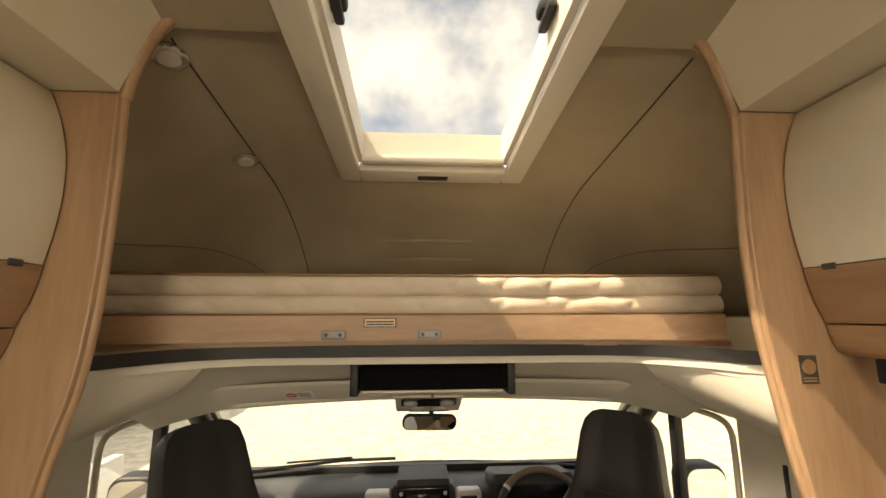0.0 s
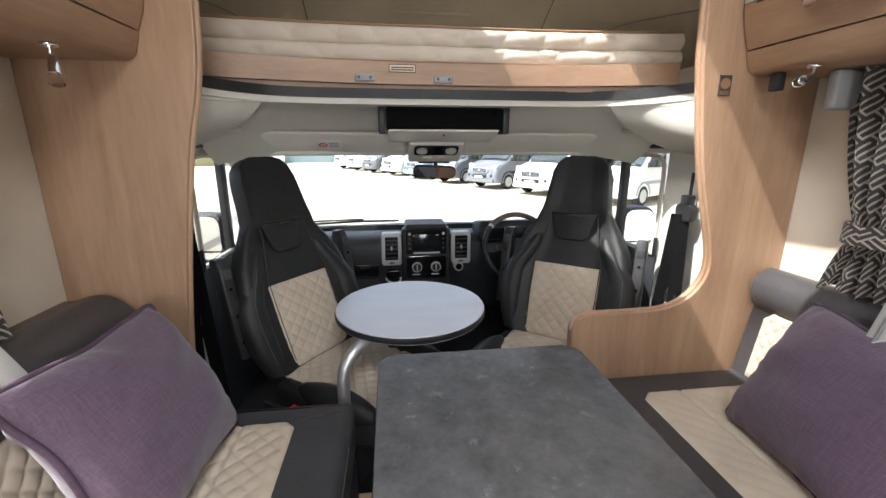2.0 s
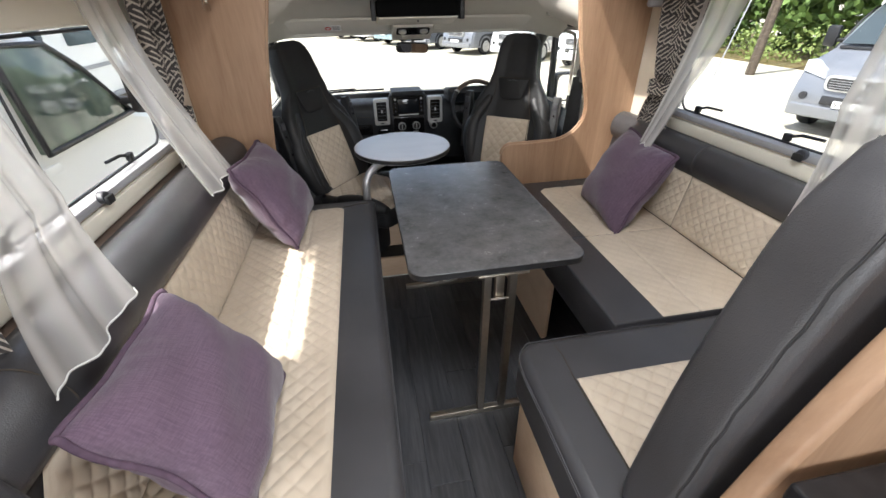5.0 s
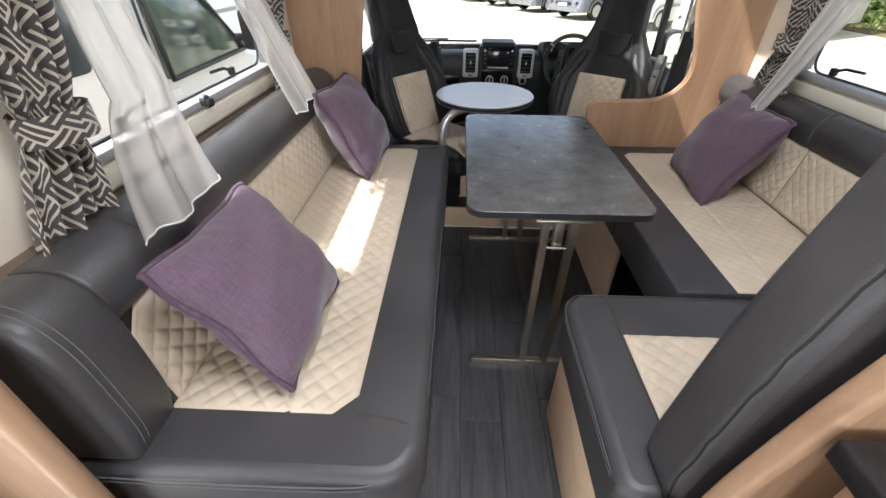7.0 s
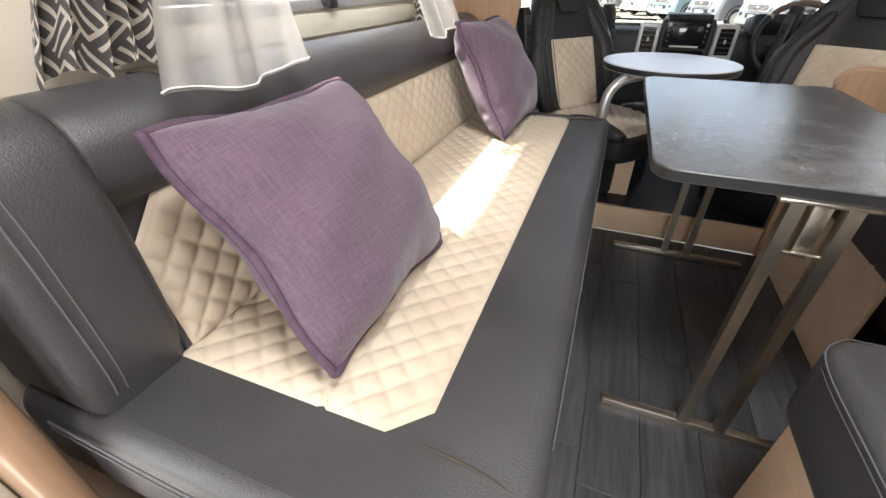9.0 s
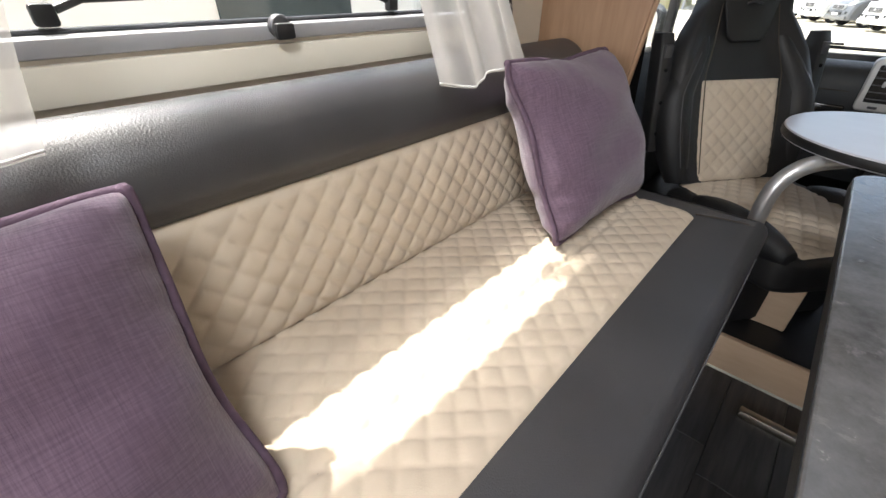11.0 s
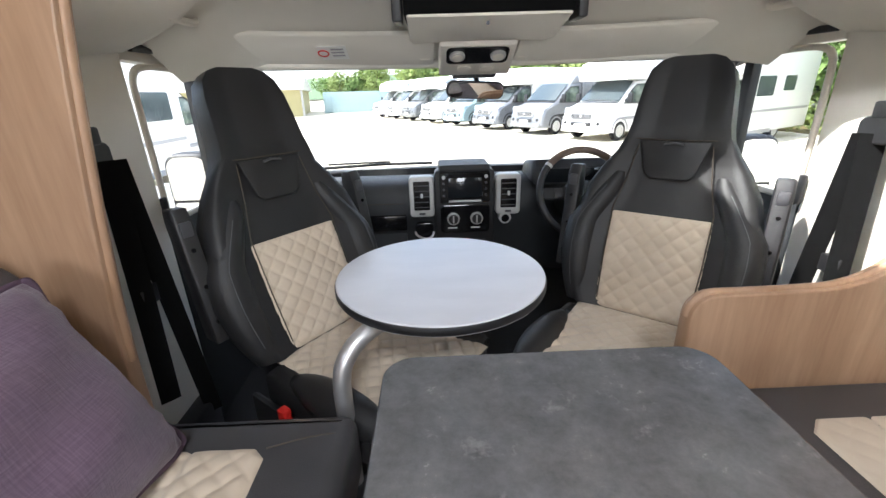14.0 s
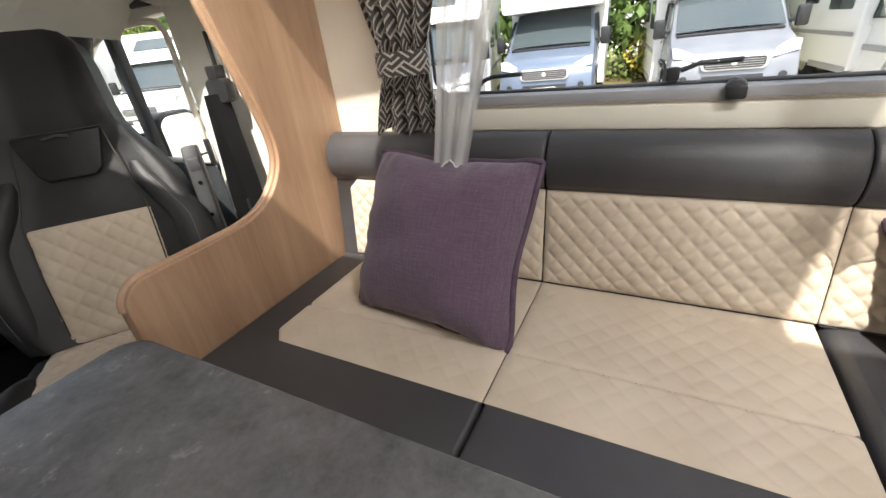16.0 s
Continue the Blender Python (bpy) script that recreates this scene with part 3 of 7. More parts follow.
def long_window(name, x, out, label, catch_y, stays, y0=WIN_Y0, z1=WIN_Z1):
    """Hinged acrylic caravan window: frame, lower rail, pane, catches and stays. out: +1 or -1, towards the open air."""
    w = thing(name, label, "window", kind="structure")
    y1, z0 = WIN_Y1, WIN_Z0
    xa, xb = sorted((x - 0.012 * out, x + 0.045 * out))
    fr = 0.035
    for nm, b in (("sill_rail", (xa, xb, y0, y1, z0 - 0.004, z0 + fr * 0.6)), ("top_rail", (xa, xb, y0, y1, z1 - fr, z1))):
        part(nm, box(*b, 0.006), M_GREYPL if nm == "sill_rail" else M_SKYFRAME, w)
    for yy in (y0, y1 - fr):
        part("side_rail", box(xa, xb, yy, yy + fr, z0 + 0.024, z1 - fr - 0.003, 0.006), M_GREYPL, w)
    xs = x + 0.03 * out
    part("seal", prism(rounded(y0 + 0.002, y1 - 0.002, z0 + 0.002, z1 - 0.002, 0.01), "x", xs - 0.004, xs - 0.001), M_ACRYLIC, w).visible_shadow = False
    # black rubber edging round the pane
    ring = rounded(y0 + 0.045, y1 - 0.045, z0 + 0.024, z1 - 0.045, 0.05)
    part("rubber_edge", tube([(xs + 0.006 * out, a, c) for a, c in ring], 0.005, 8, closed=True), M_DARKGREY, w)
    # ledge board below the window
    lx = sorted((x, x - 0.02 * out))
    part("ledge", box(lx[0], lx[1], y0 - 0.02, y1 + 0.05, z0 - 0.062, z0 - 0.010, 0.004), M_CREAM, w, "cream ledge strip")
    for yy in (catch_y,):
        xc = x - 0.028 * out
        c = part("catch", disc(yy, z0 + 0.018, min(xc, xc + 0.02 * out), max(xc, xc + 0.02 * out), 0.019, 16, 0.004, axis="x"), M_DARKGREY, w)
        part("knob", box(min(xc, xc - 0.012 * out), max(xc, xc - 0.012 * out), yy - 0.018, yy + 0.018, z0 - 0.002, z0 + 0.024, 0.005), M_BLACK, c)
    for yy, dy in stays:
        st = part("stay", tube([(xs, yy, z0 + 0.05), (xs + 0.004 * out, yy + 0.3 * dy, z0 + 0.062), (xs + 0.01 * out, yy + dy, z0 + 0.064)], 0.0055, 8), M_BLACK, w)
        part("stay_grip", box(xs - 0.01, xs + 0.01, min(yy, yy - 0.25 * dy), max(yy, yy - 0.25 * dy), z0 + 0.03, z0 + 0.058, 0.005), M_BLACK, st)
    return w


long_window("window_1", XL, -1, "long acrylic side window with grey rail and black catches", 0.63, ((0.34, 0.11), (0.92, -0.11)), WINL_Y0, WINL_Z1)
long_window("window_2", XR, 1, "long acrylic side window with grey rail and black catches", 0.50, ((0.60, -0.11), (1.06, -0.11)))

# ledge shelf between the backrests and the walls
for sx, x0, x1 in ((-1, XL, XL + 0.05), (1, XR - 0.05, XR)):
    structure("trim", box(x0, x1, -0.32, 1.52, 0.895, 0.925, 0.003), M_LEDGE, "brown ledge board behind the settee backrest")

# entrance door frame beside the settee end
structure("trim", box(XL, XL + 0.022, -0.392, -0.374, 0.0, 1.95, 0.004), M_CREAM, "cream moulded edge of the entrance door frame")
structure("trim", box(XL, XL + 0.009, -0.408, -0.3935, 0.0, 1.95, 0.002), M_DARKGREY, "dark rubber seal of the entrance door")
structure("trim", box(XL, XL + 0.020, -0.452, -0.4095, 0.0, 1.95, 0.006), M_CREAM, "cream moulded jamb of the entrance doorway")
structure("trim", box(XL, XL + 0.012, -0.505, -0.4535, 0.0, 1.95, 0.004), M_CREAM, "cream inner jamb of the entrance doorway")

# floor: sub-floor, planks follow last
structure("floor", box(XL - 0.05, XR + 0.05, Y_REAR, 1.54, -0.06, -0.006), M_FLOOR, "dark grey plank-effect vinyl floor", smooth=False)
floor_ob = bpy.data.objects["floor"]
# step up to the cab and cab floor
cab_step = structure("cab_step", box(-0.62, 0.60, 1.545, 1.565, 0.0, 0.13, 0.002), M_BIRCH, "pale wood riser of the step to the cab")
structure("cab_floor", box(-0.98, 1.0, 1.566, 3.2, 0.06, 0.125), M_BLACK, "black cab floor mat", smooth=False)
structure("cab_firewall", box(-1.0, 1.03, 3.21, 3.26, 0.06, 0.80), M_BLACK, "black bulkhead lining ahead of the pedals", smooth=False)
structure("trim", box(-0.52, -0.18, 1.70, 1.72, 0.126, 0.33, 0.006), M_BIRCH, "pale wood seat box panel in front of the cab seat")

# bulkhead panels of oak
L_EDGE = [(-0.83, 0.0), (-0.828, 0.60), (-0.798, 0.95), (-0.742, 1.32), (-0.70, 1.50), (-0.683, 1.65), (-0.678, 1.84), (-0.681, 2.03), (-0.684, 2.126)]
R_EDGE = [(0.79, 1.27), (0.748, 1.50), (0.728, 1.66), (0.724, 1.815), (0.732, 2.0), (0.738, 2.126)]


def bulkhead(name, outline, label):
    return structure(name, prism(outline, "y", Y_BULK - 0.02, Y_BULK + 0.02, 0.004), M_OAK_V, label, angle=30)


left_inner = [tuple(p) for p in smooth_line(L_EDGE, 5)]
bulkhead("bulkhead_left", left_inner + [(XL, 2.126), (XL, 0.0)], "upright oak bulkhead panel with a curved inner edge")
right_curve = [tuple(p) for p in smooth_line([(0.46, 0.795), (0.60, 0.796), (0.72, 0.803), (0.80, 0.835), (0.853, 0.895), (0.868, 0.96), (0.852, 1.05)] + R_EDGE, 5)]
low_end = [(0.395 + 0.055 - 0.055 * math.cos(radians(a)), 0.74 + 0.055 * math.sin(radians(a))) for a in range(0, 91, 15)]
bulkhead("bulkhead_right", [(0.395, 0.0)] + low_end + right_curve + [(XR, 2.126), (XR, 0.0)], "oak bulkhead panel with a low curved half wall")
# pale edging strip along the curved inner edges
for edge in (left_inner[6:], low_end + right_curve):
    structure("trim", tube([(a, Y_BULK, c) for a, c in edge], 0.009, 8), M_OAK_V, "oak edging of the bulkhead", angle=80)

# arch ends rising to the roof, leaning back towards the lounge
for sx, cx in ((-1, -0.684), (1, 0.738)):
    pts = smooth_line([(cx, 1.55, 2.12), (cx - sx * 0.012, 1.545, 2.17), (cx - sx * 0.045, 1.53, 2.23), (cx - sx * 0.10, 1.505, 2.285), (cx - sx * 0.185, 1.49, 2.325), (cx - sx * 0.235, 1.485, 2.335)], 5)
    structure("trim", tube(pts, [0.014] * (len(pts) - 1) + [0.010], 8), M_OAK_Y, "oak edging of the roof arch", angle=80)

# extent of the unseen rooflight, set to let sun onto the right settee
ROOF_Y0, ROOF_Y1 = -0.64, 0.04
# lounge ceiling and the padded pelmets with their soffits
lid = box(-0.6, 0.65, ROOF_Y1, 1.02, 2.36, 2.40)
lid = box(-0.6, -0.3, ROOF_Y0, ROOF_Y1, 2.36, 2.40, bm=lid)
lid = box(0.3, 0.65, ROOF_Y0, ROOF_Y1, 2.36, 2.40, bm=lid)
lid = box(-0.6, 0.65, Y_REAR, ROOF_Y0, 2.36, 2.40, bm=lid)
structure("ceiling", lid, M_LINER, "beige padded lounge ceiling with an assumed rooflight opening", smooth=False)
for sx, cx, wx in ((-1, -0.684, XL), (1, 0.738, XR)):
    prof = [(wx, 2.126), (cx - sx * 0.0, 2.128)] + [tuple(p) for p in smooth_line([(cx, 2.128), (cx - sx * 0.02, 2.18), (cx - sx * 0.055, 2.24), (cx - sx * 0.11, 2.295), (cx - sx * 0.19, 2.345), (cx - sx * 0.25, 2.37)], 5)][1:] + [(wx, 2.44)]
    structure("pelmet", prism(prof, "y", Y_REAR, 1.53), M_PELMET, "beige padded roof pelmet above the lockers", angle=50)
    vx = cx + sx * 0.10
    for yy in (1.18, 0.3):
        structure("ceiling_vent", prism([(vx + 0.035 * math.cos(a * math.pi / 12), yy + 0.055 * math.sin(a * math.pi / 12)) for a in range(24)], "z", 2.116, 2.124, 0.002), M_PELMET, "beige oval air outlet in the pelmet soffit")

# ---- overcab shell ----


def shell_ring(y):
    """Half-width and crown of the overcab moulding at y."""
    k = max(0.0, (y - 2.20) / 0.85)
    crown = 2.335 - 0.120 * (y - 1.45) / 0.83 - 0.42 * k**2.2
    half = 1.06 - 0.26 * k**2.0
    return crown, half


def shell_point(s, t):
    y = 1.50 + 1.55 * t
    crown, half = shell_ring(y)
    a = -1 + 2 * s
    flat = 0.60
    ax = abs(a)
    if ax < 0.55:
        x, z = flat * ax / 0.55, crown - 0.03 * (ax / 0.55) ** 2
    else:
        u = math.sin((ax - 0.55) / 0.45 * math.pi / 2)
        x = flat + (half - flat) * u
        z = 1.60 + (crown - 0.03 - 1.60) * max(0.0, 1 - u**2.0) ** 0.62
    return (math.copysign(x, a) + 0.025, y, z)


SKY_Y0, SKY_Y1, SKY_X = 1.02, 2.28, 0.37


def shell_mesh():
    bm = bmesh.new()
    nu, nv = 64, 44
    ts = [j / nv for j in range(nv + 1)]
    ss = [i / nu for i in range(nu + 1)]
    g = [[bm.verts.new(shell_point(s, t)) for t in ts] for s in ss]
    for i in range(nu):
        for j in range(nv):
            q = (g[i][j], g[i + 1][j], g[i + 1][j + 1], g[i][j + 1])
            c = sum((v.co for v in q), Vector()) / 4
            if abs(c.x - 0.025) < SKY_X - 0.05 and c.y < SKY_Y1 - 0.05:
                continue
            bm.faces.new(q)
    for v in [v for v in bm.verts if not v.link_faces]:
        bm.verts.remove(v)
    ext = bmesh.ops.extrude_face_region(bm, geom=bm.faces[:])
    for v in ext["geom"]:
        if isinstance(v, bmesh.types.BMVert):
            v.co += Vector((v.co.x * 0.02, 0.01, 0.03))
    bmesh.ops.recalc_face_normals(bm, faces=bm.faces[:])
    return bm


structure("overcab_shell", shell_mesh(), M_LINER, "beige moulded lining of the overcab bed space", angle=60)
# end wall of the overcab space, below the moulding's nose
structure("overcab_nose", box(-0.80, 0.84, 3.03, 3.09, 1.50, 1.99, 0.01), M_LINER, "beige front lining of the overcab space")
for sx in (-1, 1):
    # panel joints of the lining
    pts = []
    for k in range(40):
        y = 1.56 + 1.46 * k / 39
        crown, half = shell_ring(y)
        s = 0.5 + sx * 0.285
        p = Vector(shell_point(s, (y - 1.50) / 1.55))
        pts.append(p + Vector((0, 0, -0.004)))
    structure("trim", tube(pts, 0.0022, 5), M_SEAM, "dark panel joint in the overcab lining", angle=80)
    # outer joint near the side of the lining
    pts = [Vector(shell_point(0.5 + sx * (0.435 - 0.085 * (k / 29) ** 1.5), 0.08 + 0.86 * k / 29)) + Vector((-0.004 * sx, 0, -0.003)) for k in range(30)]
    structure("trim", tube(pts, 0.0018, 5), M_LEDGE, "fine panel joint in the overcab lining", angle=80)
# shallow ribs across the sloping front
for k, (yy, hw) in enumerate(((2.70, 0.22), (2.80, 0.23))):
    pts = []
    for i in range(13):
        x = -hw + 2 * hw * i / 12
        crown, half = shell_ring(yy)
        pts.append((x + 0.025, yy, crown - 0.002))
    structure("trim", tube(pts, 0.011, 6), M_LINER, "beige pressed rib in the overcab lining", angle=80)
for xa, xb in ((-1.10, -0.915), (0.935, 1.12)):
    structure("trim", box(xa, xb, 1.575, 3.02, 1.525, 1.64, 0.008), M_LINER, "beige side ledge beside the overcab bed")
structure("trim", box(-0.62, 0.66, 2.86, 2.90, 1.775, 1.80, 0.005), M_DARKGREY, "dark rail at the head of the overcab bed")


def roof_z(y):
    return 2.279 - 0.1055 * (y - 1.406)


# skylight: ivory surround, recessed walls, sloping pane and catches
def skylight():
    w = thing("skylight", "large ivory framed skylight with clear pane", "skylight", kind="structure")
    cx, hw, hi = 0.027, SKY_X, 0.285
    y0, y1 = SKY_Y0, SKY_Y1

    def slab(xa, xb, ya, yb, za, zb, bevel=0.006):
        bm = box(xa, xb, ya, yb, za, zb, bevel)
        for v in bm.verts:
            v.co.z += roof_z(v.co.y)
        return bm

    for xa, xb, ya, yb in ((cx - hw, cx - hi, y0, y1), (cx + hi, cx + hw, y0, y1), (cx - hi, cx + hi, y1 - 0.10, y1), (cx - hi, cx + hi, y0, y0 + 0.045)):
        part("surround", slab(xa, xb, ya, yb, 0.0, 0.035, 0.012 if xb - xa < 0.2 else 0.008), M_SKYFRAME, w)
    for xa, xb, ya, yb in ((cx - hi - 0.004, cx - hi + 0.016, y0 + 0.046, y1 - 0.10), (cx + hi - 0.016, cx + hi + 0.004, y0 + 0.046, y1 - 0.10), (cx - hi, cx + hi, y1 - 0.115, y1 - 0.098), (cx - hi, cx + hi, y0 + 0.028, y0 + 0.045)):
        part("recess", slab(xa, xb, ya, yb, 0.034, 0.15, 0.0), M_SKYFRAME, w)
    for xa, xb in ((cx - hi - 0.05, cx - hi), (cx + hi, cx + hi + 0.05)):
        part("outer_frame", slab(xa, xb, y0, y1 - 0.06, 0.14, 0.18), M_GREYPL, w)
    part("blind_cassette", slab(cx - 0.272, cx + 0.272, y1 - 0.150, y1 - 0.118, 0.015, 0.045, 0.010), M_SKYFRAME, w)
    part("blind_handle", slab(cx - 0.06, cx + 0.06, y1 - 0.062, y1 - 0.03, -0.004, 0.002, 0.002), M_BLACK, w, "dark grey grip")
    pane = slab(cx - hi - 0.02, cx + hi + 0.02, y0 + 0.02, y1 - 0.10, 0.150, 0.154, 0.0)
    part("pane", pane, M_SKYPANE, w).visible_shadow = False
    for xx in (cx - hi + 0.03, cx + hi - 0.03):
        c = part("catch", slab(xx - 0.022, xx + 0.022, 1.53, 1.575, 0.115, 0.148, 0.01), M_BLACK, w)
        part("lever", slab(xx - 0.012, xx + 0.012, 1.50, 1.59, 0.095, 0.115, 0.006), M_BLACK, c)
    return w


skylight()
# roof skins round the skylight and over the lounge
for xa, xb in ((-0.60, 0.027 - SKY_X - 0.002), (0.027 + SKY_X + 0.002, 0.66)):
    bm = box(xa, xb, 1.02, 1.52, 0.012, 0.05)
    for v in bm.verts:
        v.co.z += roof_z(v.co.y)
    structure("ceiling", bm, M_LINER, "beige padded ceiling beside the skylight", smooth=False)
structure("ceiling", box(-0.35, 0.40, 0.98, 1.019, 2.31, 2.40), M_LINER, "beige ceiling step behind the skylight", smooth=False)
skin = box(XL - 0.05, XR + 0.05, ROOF_Y1, 1.01, 2.45, 2.48)
skin = box(XL - 0.05, -0.3, ROOF_Y0, ROOF_Y1, 2.45, 2.48, bm=skin)
skin = box(0.3, XR + 0.05, ROOF_Y0, ROOF_Y1, 2.45, 2.48, bm=skin)
skin = box(XL - 0.05, XR + 0.05, Y_REAR, ROOF_Y0, 2.45, 2.48, bm=skin)
# assumed pane, never in view; it only passes light into the lounge
rl = structure("rooflight", box(-0.32, 0.32, ROOF_Y0 - 0.02, ROOF_Y1 + 0.02, 2.482, 2.492), M_ACRYLIC, "clear acrylic rooflight, unseen and assumed, over the lounge", smooth=False)
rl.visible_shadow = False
structure("roof_skin", skin, M_VANWHITE, "white outer roof with an assumed rooflight opening", smooth=False)


def downlight(s, t):
    d = thing("downlight", "round chrome recessed ceiling downlight", "light", "overcab downlights")
    p = Vector(shell_point(s, t))
    du = (Vector(shell_point(s + 0.01, t)) - p).normalized()
    dv = (Vector(shell_point(s, t + 0.01)) - p).normalized()
    nr = du.cross(dv)
    m = Matrix((du, dv, nr)).transposed().to_4x4()
    m.translation = p
    d.matrix_basis = m
    down = -1 if nr.z > 0 else 1
    a, b = sorted((0.0, 0.012 * down))
    part("rim", disc(0, 0, a, b, 0.044, 28, 0.005), M_CHROME, d)
    a, b = sorted((0.0125 * down, 0.016 * down))
    part("lens", disc(0, 0, a, b, 0.027, 24, 0.001), M_LAMP, d)


downlight(0.203, 0.385)
downlight(0.205, 0.07)

# ---- overcab bed ----


def arc_y(x):
    return 1.975 - 0.385 * (abs(x - 0.01) / 0.825) ** 8


def board_y(x):
    return 1.966 - 0.13 * (abs(x) / 0.86) ** 2.2


def mattress_y(x):
    return 1.958 - 0.05 * (abs(x) / 0.93) ** 3


def bent(x0, x1, depth, z0, z1, n=36, off=0.0, bm=None, rnd=0.0, curve=arc_y):
    rings = []
    for i in range(n + 1):
        x = x0 + (x1 - x0) * i / n
        y = curve(x) + off
        if rnd:
            rings.append([(x, y + rnd, z0), (x, y, z0 + rnd), (x, y, z1 - rnd), (x, y + rnd, z1), (x, y + depth, z1), (x, y + depth, z0)])
        else:
            rings.append([(x, y, z0), (x, y, z1), (x, y + depth, z1), (x, y + depth, z0)])
    return loft(rings, bm=bm)


bed = thing("overcab_bed", "oak-faced overcab bed base with curved front", "bed")
part("front_board", bent(-0.88, 0.875, 0.022, 1.572, 1.648, curve=board_y), M_OAK_X, bed)
part("base_board", bent(-0.90, 0.90, 0.90, 1.553, 1.571, off=0.03, curve=board_y), M_OAK_X, bed)
for xx in (-0.284, 0.007):
    y = board_y(xx)
    la = part("latch", box(xx - 0.036, xx + 0.036, y - 0.014, y - 0.001, 1.577, 1.603, 0.006, 3), M_GREYPL, bed, "grey plastic latch")
    for dx in (-0.021, 0.021):
        part("screw", disc(xx + dx, 1.590, y - 0.0165, y - 0.013, 0.0055, 10, axis="y"), M_DARKGREY, la)
pl = part("notice", box(-0.196, -0.096, board_y(-0.14) - 0.004, board_y(-0.14) - 0.0005, 1.612, 1.640), M_LABELINK, bed, "small pale notice plate with dark print")
part("face", box(-0.193, -0.099, board_y(-0.14) - 0.0052, board_y(-0.14) - 0.0042, 1.6145, 1.6375), M_BIRCH, pl, "pale printed face")
for k in range(2):
    part("text_bar", box(-0.188, -0.104, board_y(-0.14) - 0.0064, board_y(-0.14) - 0.0054, 1.6185 + 0.008 * k, 1.6225 + 0.008 * k), M_LABELINK, pl)

mattress = thing("mattress", "cream quilted mattress with brown piping on the bed base", "mattress")


def mattress_front():
    """Two quilted bands: puffed diamonds above, plainer wadding below."""
    rings = []
    n = 300
    zz = [1.650, 1.655, 1.663, 1.673, 1.685, 1.696, 1.704, 1.709, 1.713, 1.719, 1.727, 1.736, 1.745, 1.754, 1.762, 1.768, 1.772]
    for i in range(n + 1):
        x = -0.945 + 1.885 * i / n
        y = mattress_y(x) + 0.012
        ed = 1 - max(0, (abs(x) - 0.92) / 0.025) ** 2 * 0.012
        r = []
        for z in zz:
            hi = z > 1.709
            u = (z - 1.709) / 0.063 if hi else (z - 1.650) / 0.059
            dome = max(0.0, math.sin(math.pi * u)) ** 0.5
            k = 0.155 if hi else 0.21
            p = abs(math.sin(math.pi * (x + 0.95 * (z - 1.65)) / k)) * abs(math.sin(math.pi * (x - 0.95 * (z - 1.65)) / k))
            wr = noise.noise(Vector((x * 26, z * 60, 1.5)))
            r.append((x * ed, y + 0.010 - dome * (0.010 + 0.013 * p**0.4) - 0.0022 * wr * dome, z))
        r += [(x * ed, y + 0.85, 1.772), (x * ed, y + 0.85, 1.650)]
        rings.append(r)
    return loft(rings)


part("body", mattress_front(), M_MATTRESS, mattress, angle=75)
for zz in (1.7735, 1.6515):
    part("piping", tube([(x, mattress_y(x) + 0.016, zz) for x in [-0.94 + 1.875 * i / 40 for i in range(41)]], 0.0045, 6), M_BROWNPIPE, mattress, "brown piping", angle=80)

# ---- cab lining below the bed ----
structure("trim", bent(-0.815, 0.835, 0.02, 1.522, 1.556, n=60, off=-0.012), M_BLACK, "black rubber edge trim above the cab opening")
structure("trim", bent(-0.812, 0.832, 0.018, 1.500, 1.5215, n=60, off=-0.004), M_CABLINER, "pale lower lip of the bed edge")


def cab_roof_point(s, t):
    """Lining from the bed edge forward to the windscreen header."""
    x = -0.93 + 1.89 * s
    ya = arc_y(max(-0.8, min(0.82, x))) + 0.012
    if abs(x) > 0.8:
        ya = 1.66
    yb = 2.50 - 0.30 * (abs(x - 0.02) / 0.95) ** 2.5
    y = ya + (yb - ya) * t
    zc = 1.500 - 0.185 * t**1.25 + 0.03 * math.sin(math.pi * t)
    side = max(0, abs(x - 0.015) - 0.62) / 0.33
    return (x, y, zc - 0.05 * side**1.8)


def thick(fn, nu, nv, off):
    bm = surf(fn, nu, nv)
    ext = bmesh.ops.extrude_face_region(bm, geom=bm.faces[:])
    for v in ext["geom"]:
        if isinstance(v, bmesh.types.BMVert):
            v.co += Vector(off)
    bmesh.ops.recalc_face_normals(bm, faces=bm.faces[:])
    return bm


structure("cab_headlining", thick(cab_roof_point, 40, 20, (0, 0.003, 0.012)), M_CABLINER, "pale grey-beige cab headlining", angle=60)

# padded corners between bulkhead, bed edge and cab roof
for sx, cx in ((-1, -0.945), (1, 0.972)):
    def corner(s, t, sx=sx, cx=cx):
        xt = sx * (0.815 - 0.175 * s**1.3) + 0.01
        top = Vector((xt, arc_y(xt) + 0.006, 1.520))
        low = Vector((cx, 1.578 + 0.40 * s, 1.285 + 0.05 * s))
        p = top.lerp(low, t)
        return p + Vector((-sx * 0.055, 0.0, -0.035)) * math.sin(math.pi * min(1, t)) * (1 - 0.45 * s)

    structure("cab_corner_lining", thick(corner, 16, 16, (0.004 * sx, 0.004, 0.010)), M_CABLINER, "pale padded corner lining of the cab", angle=70)

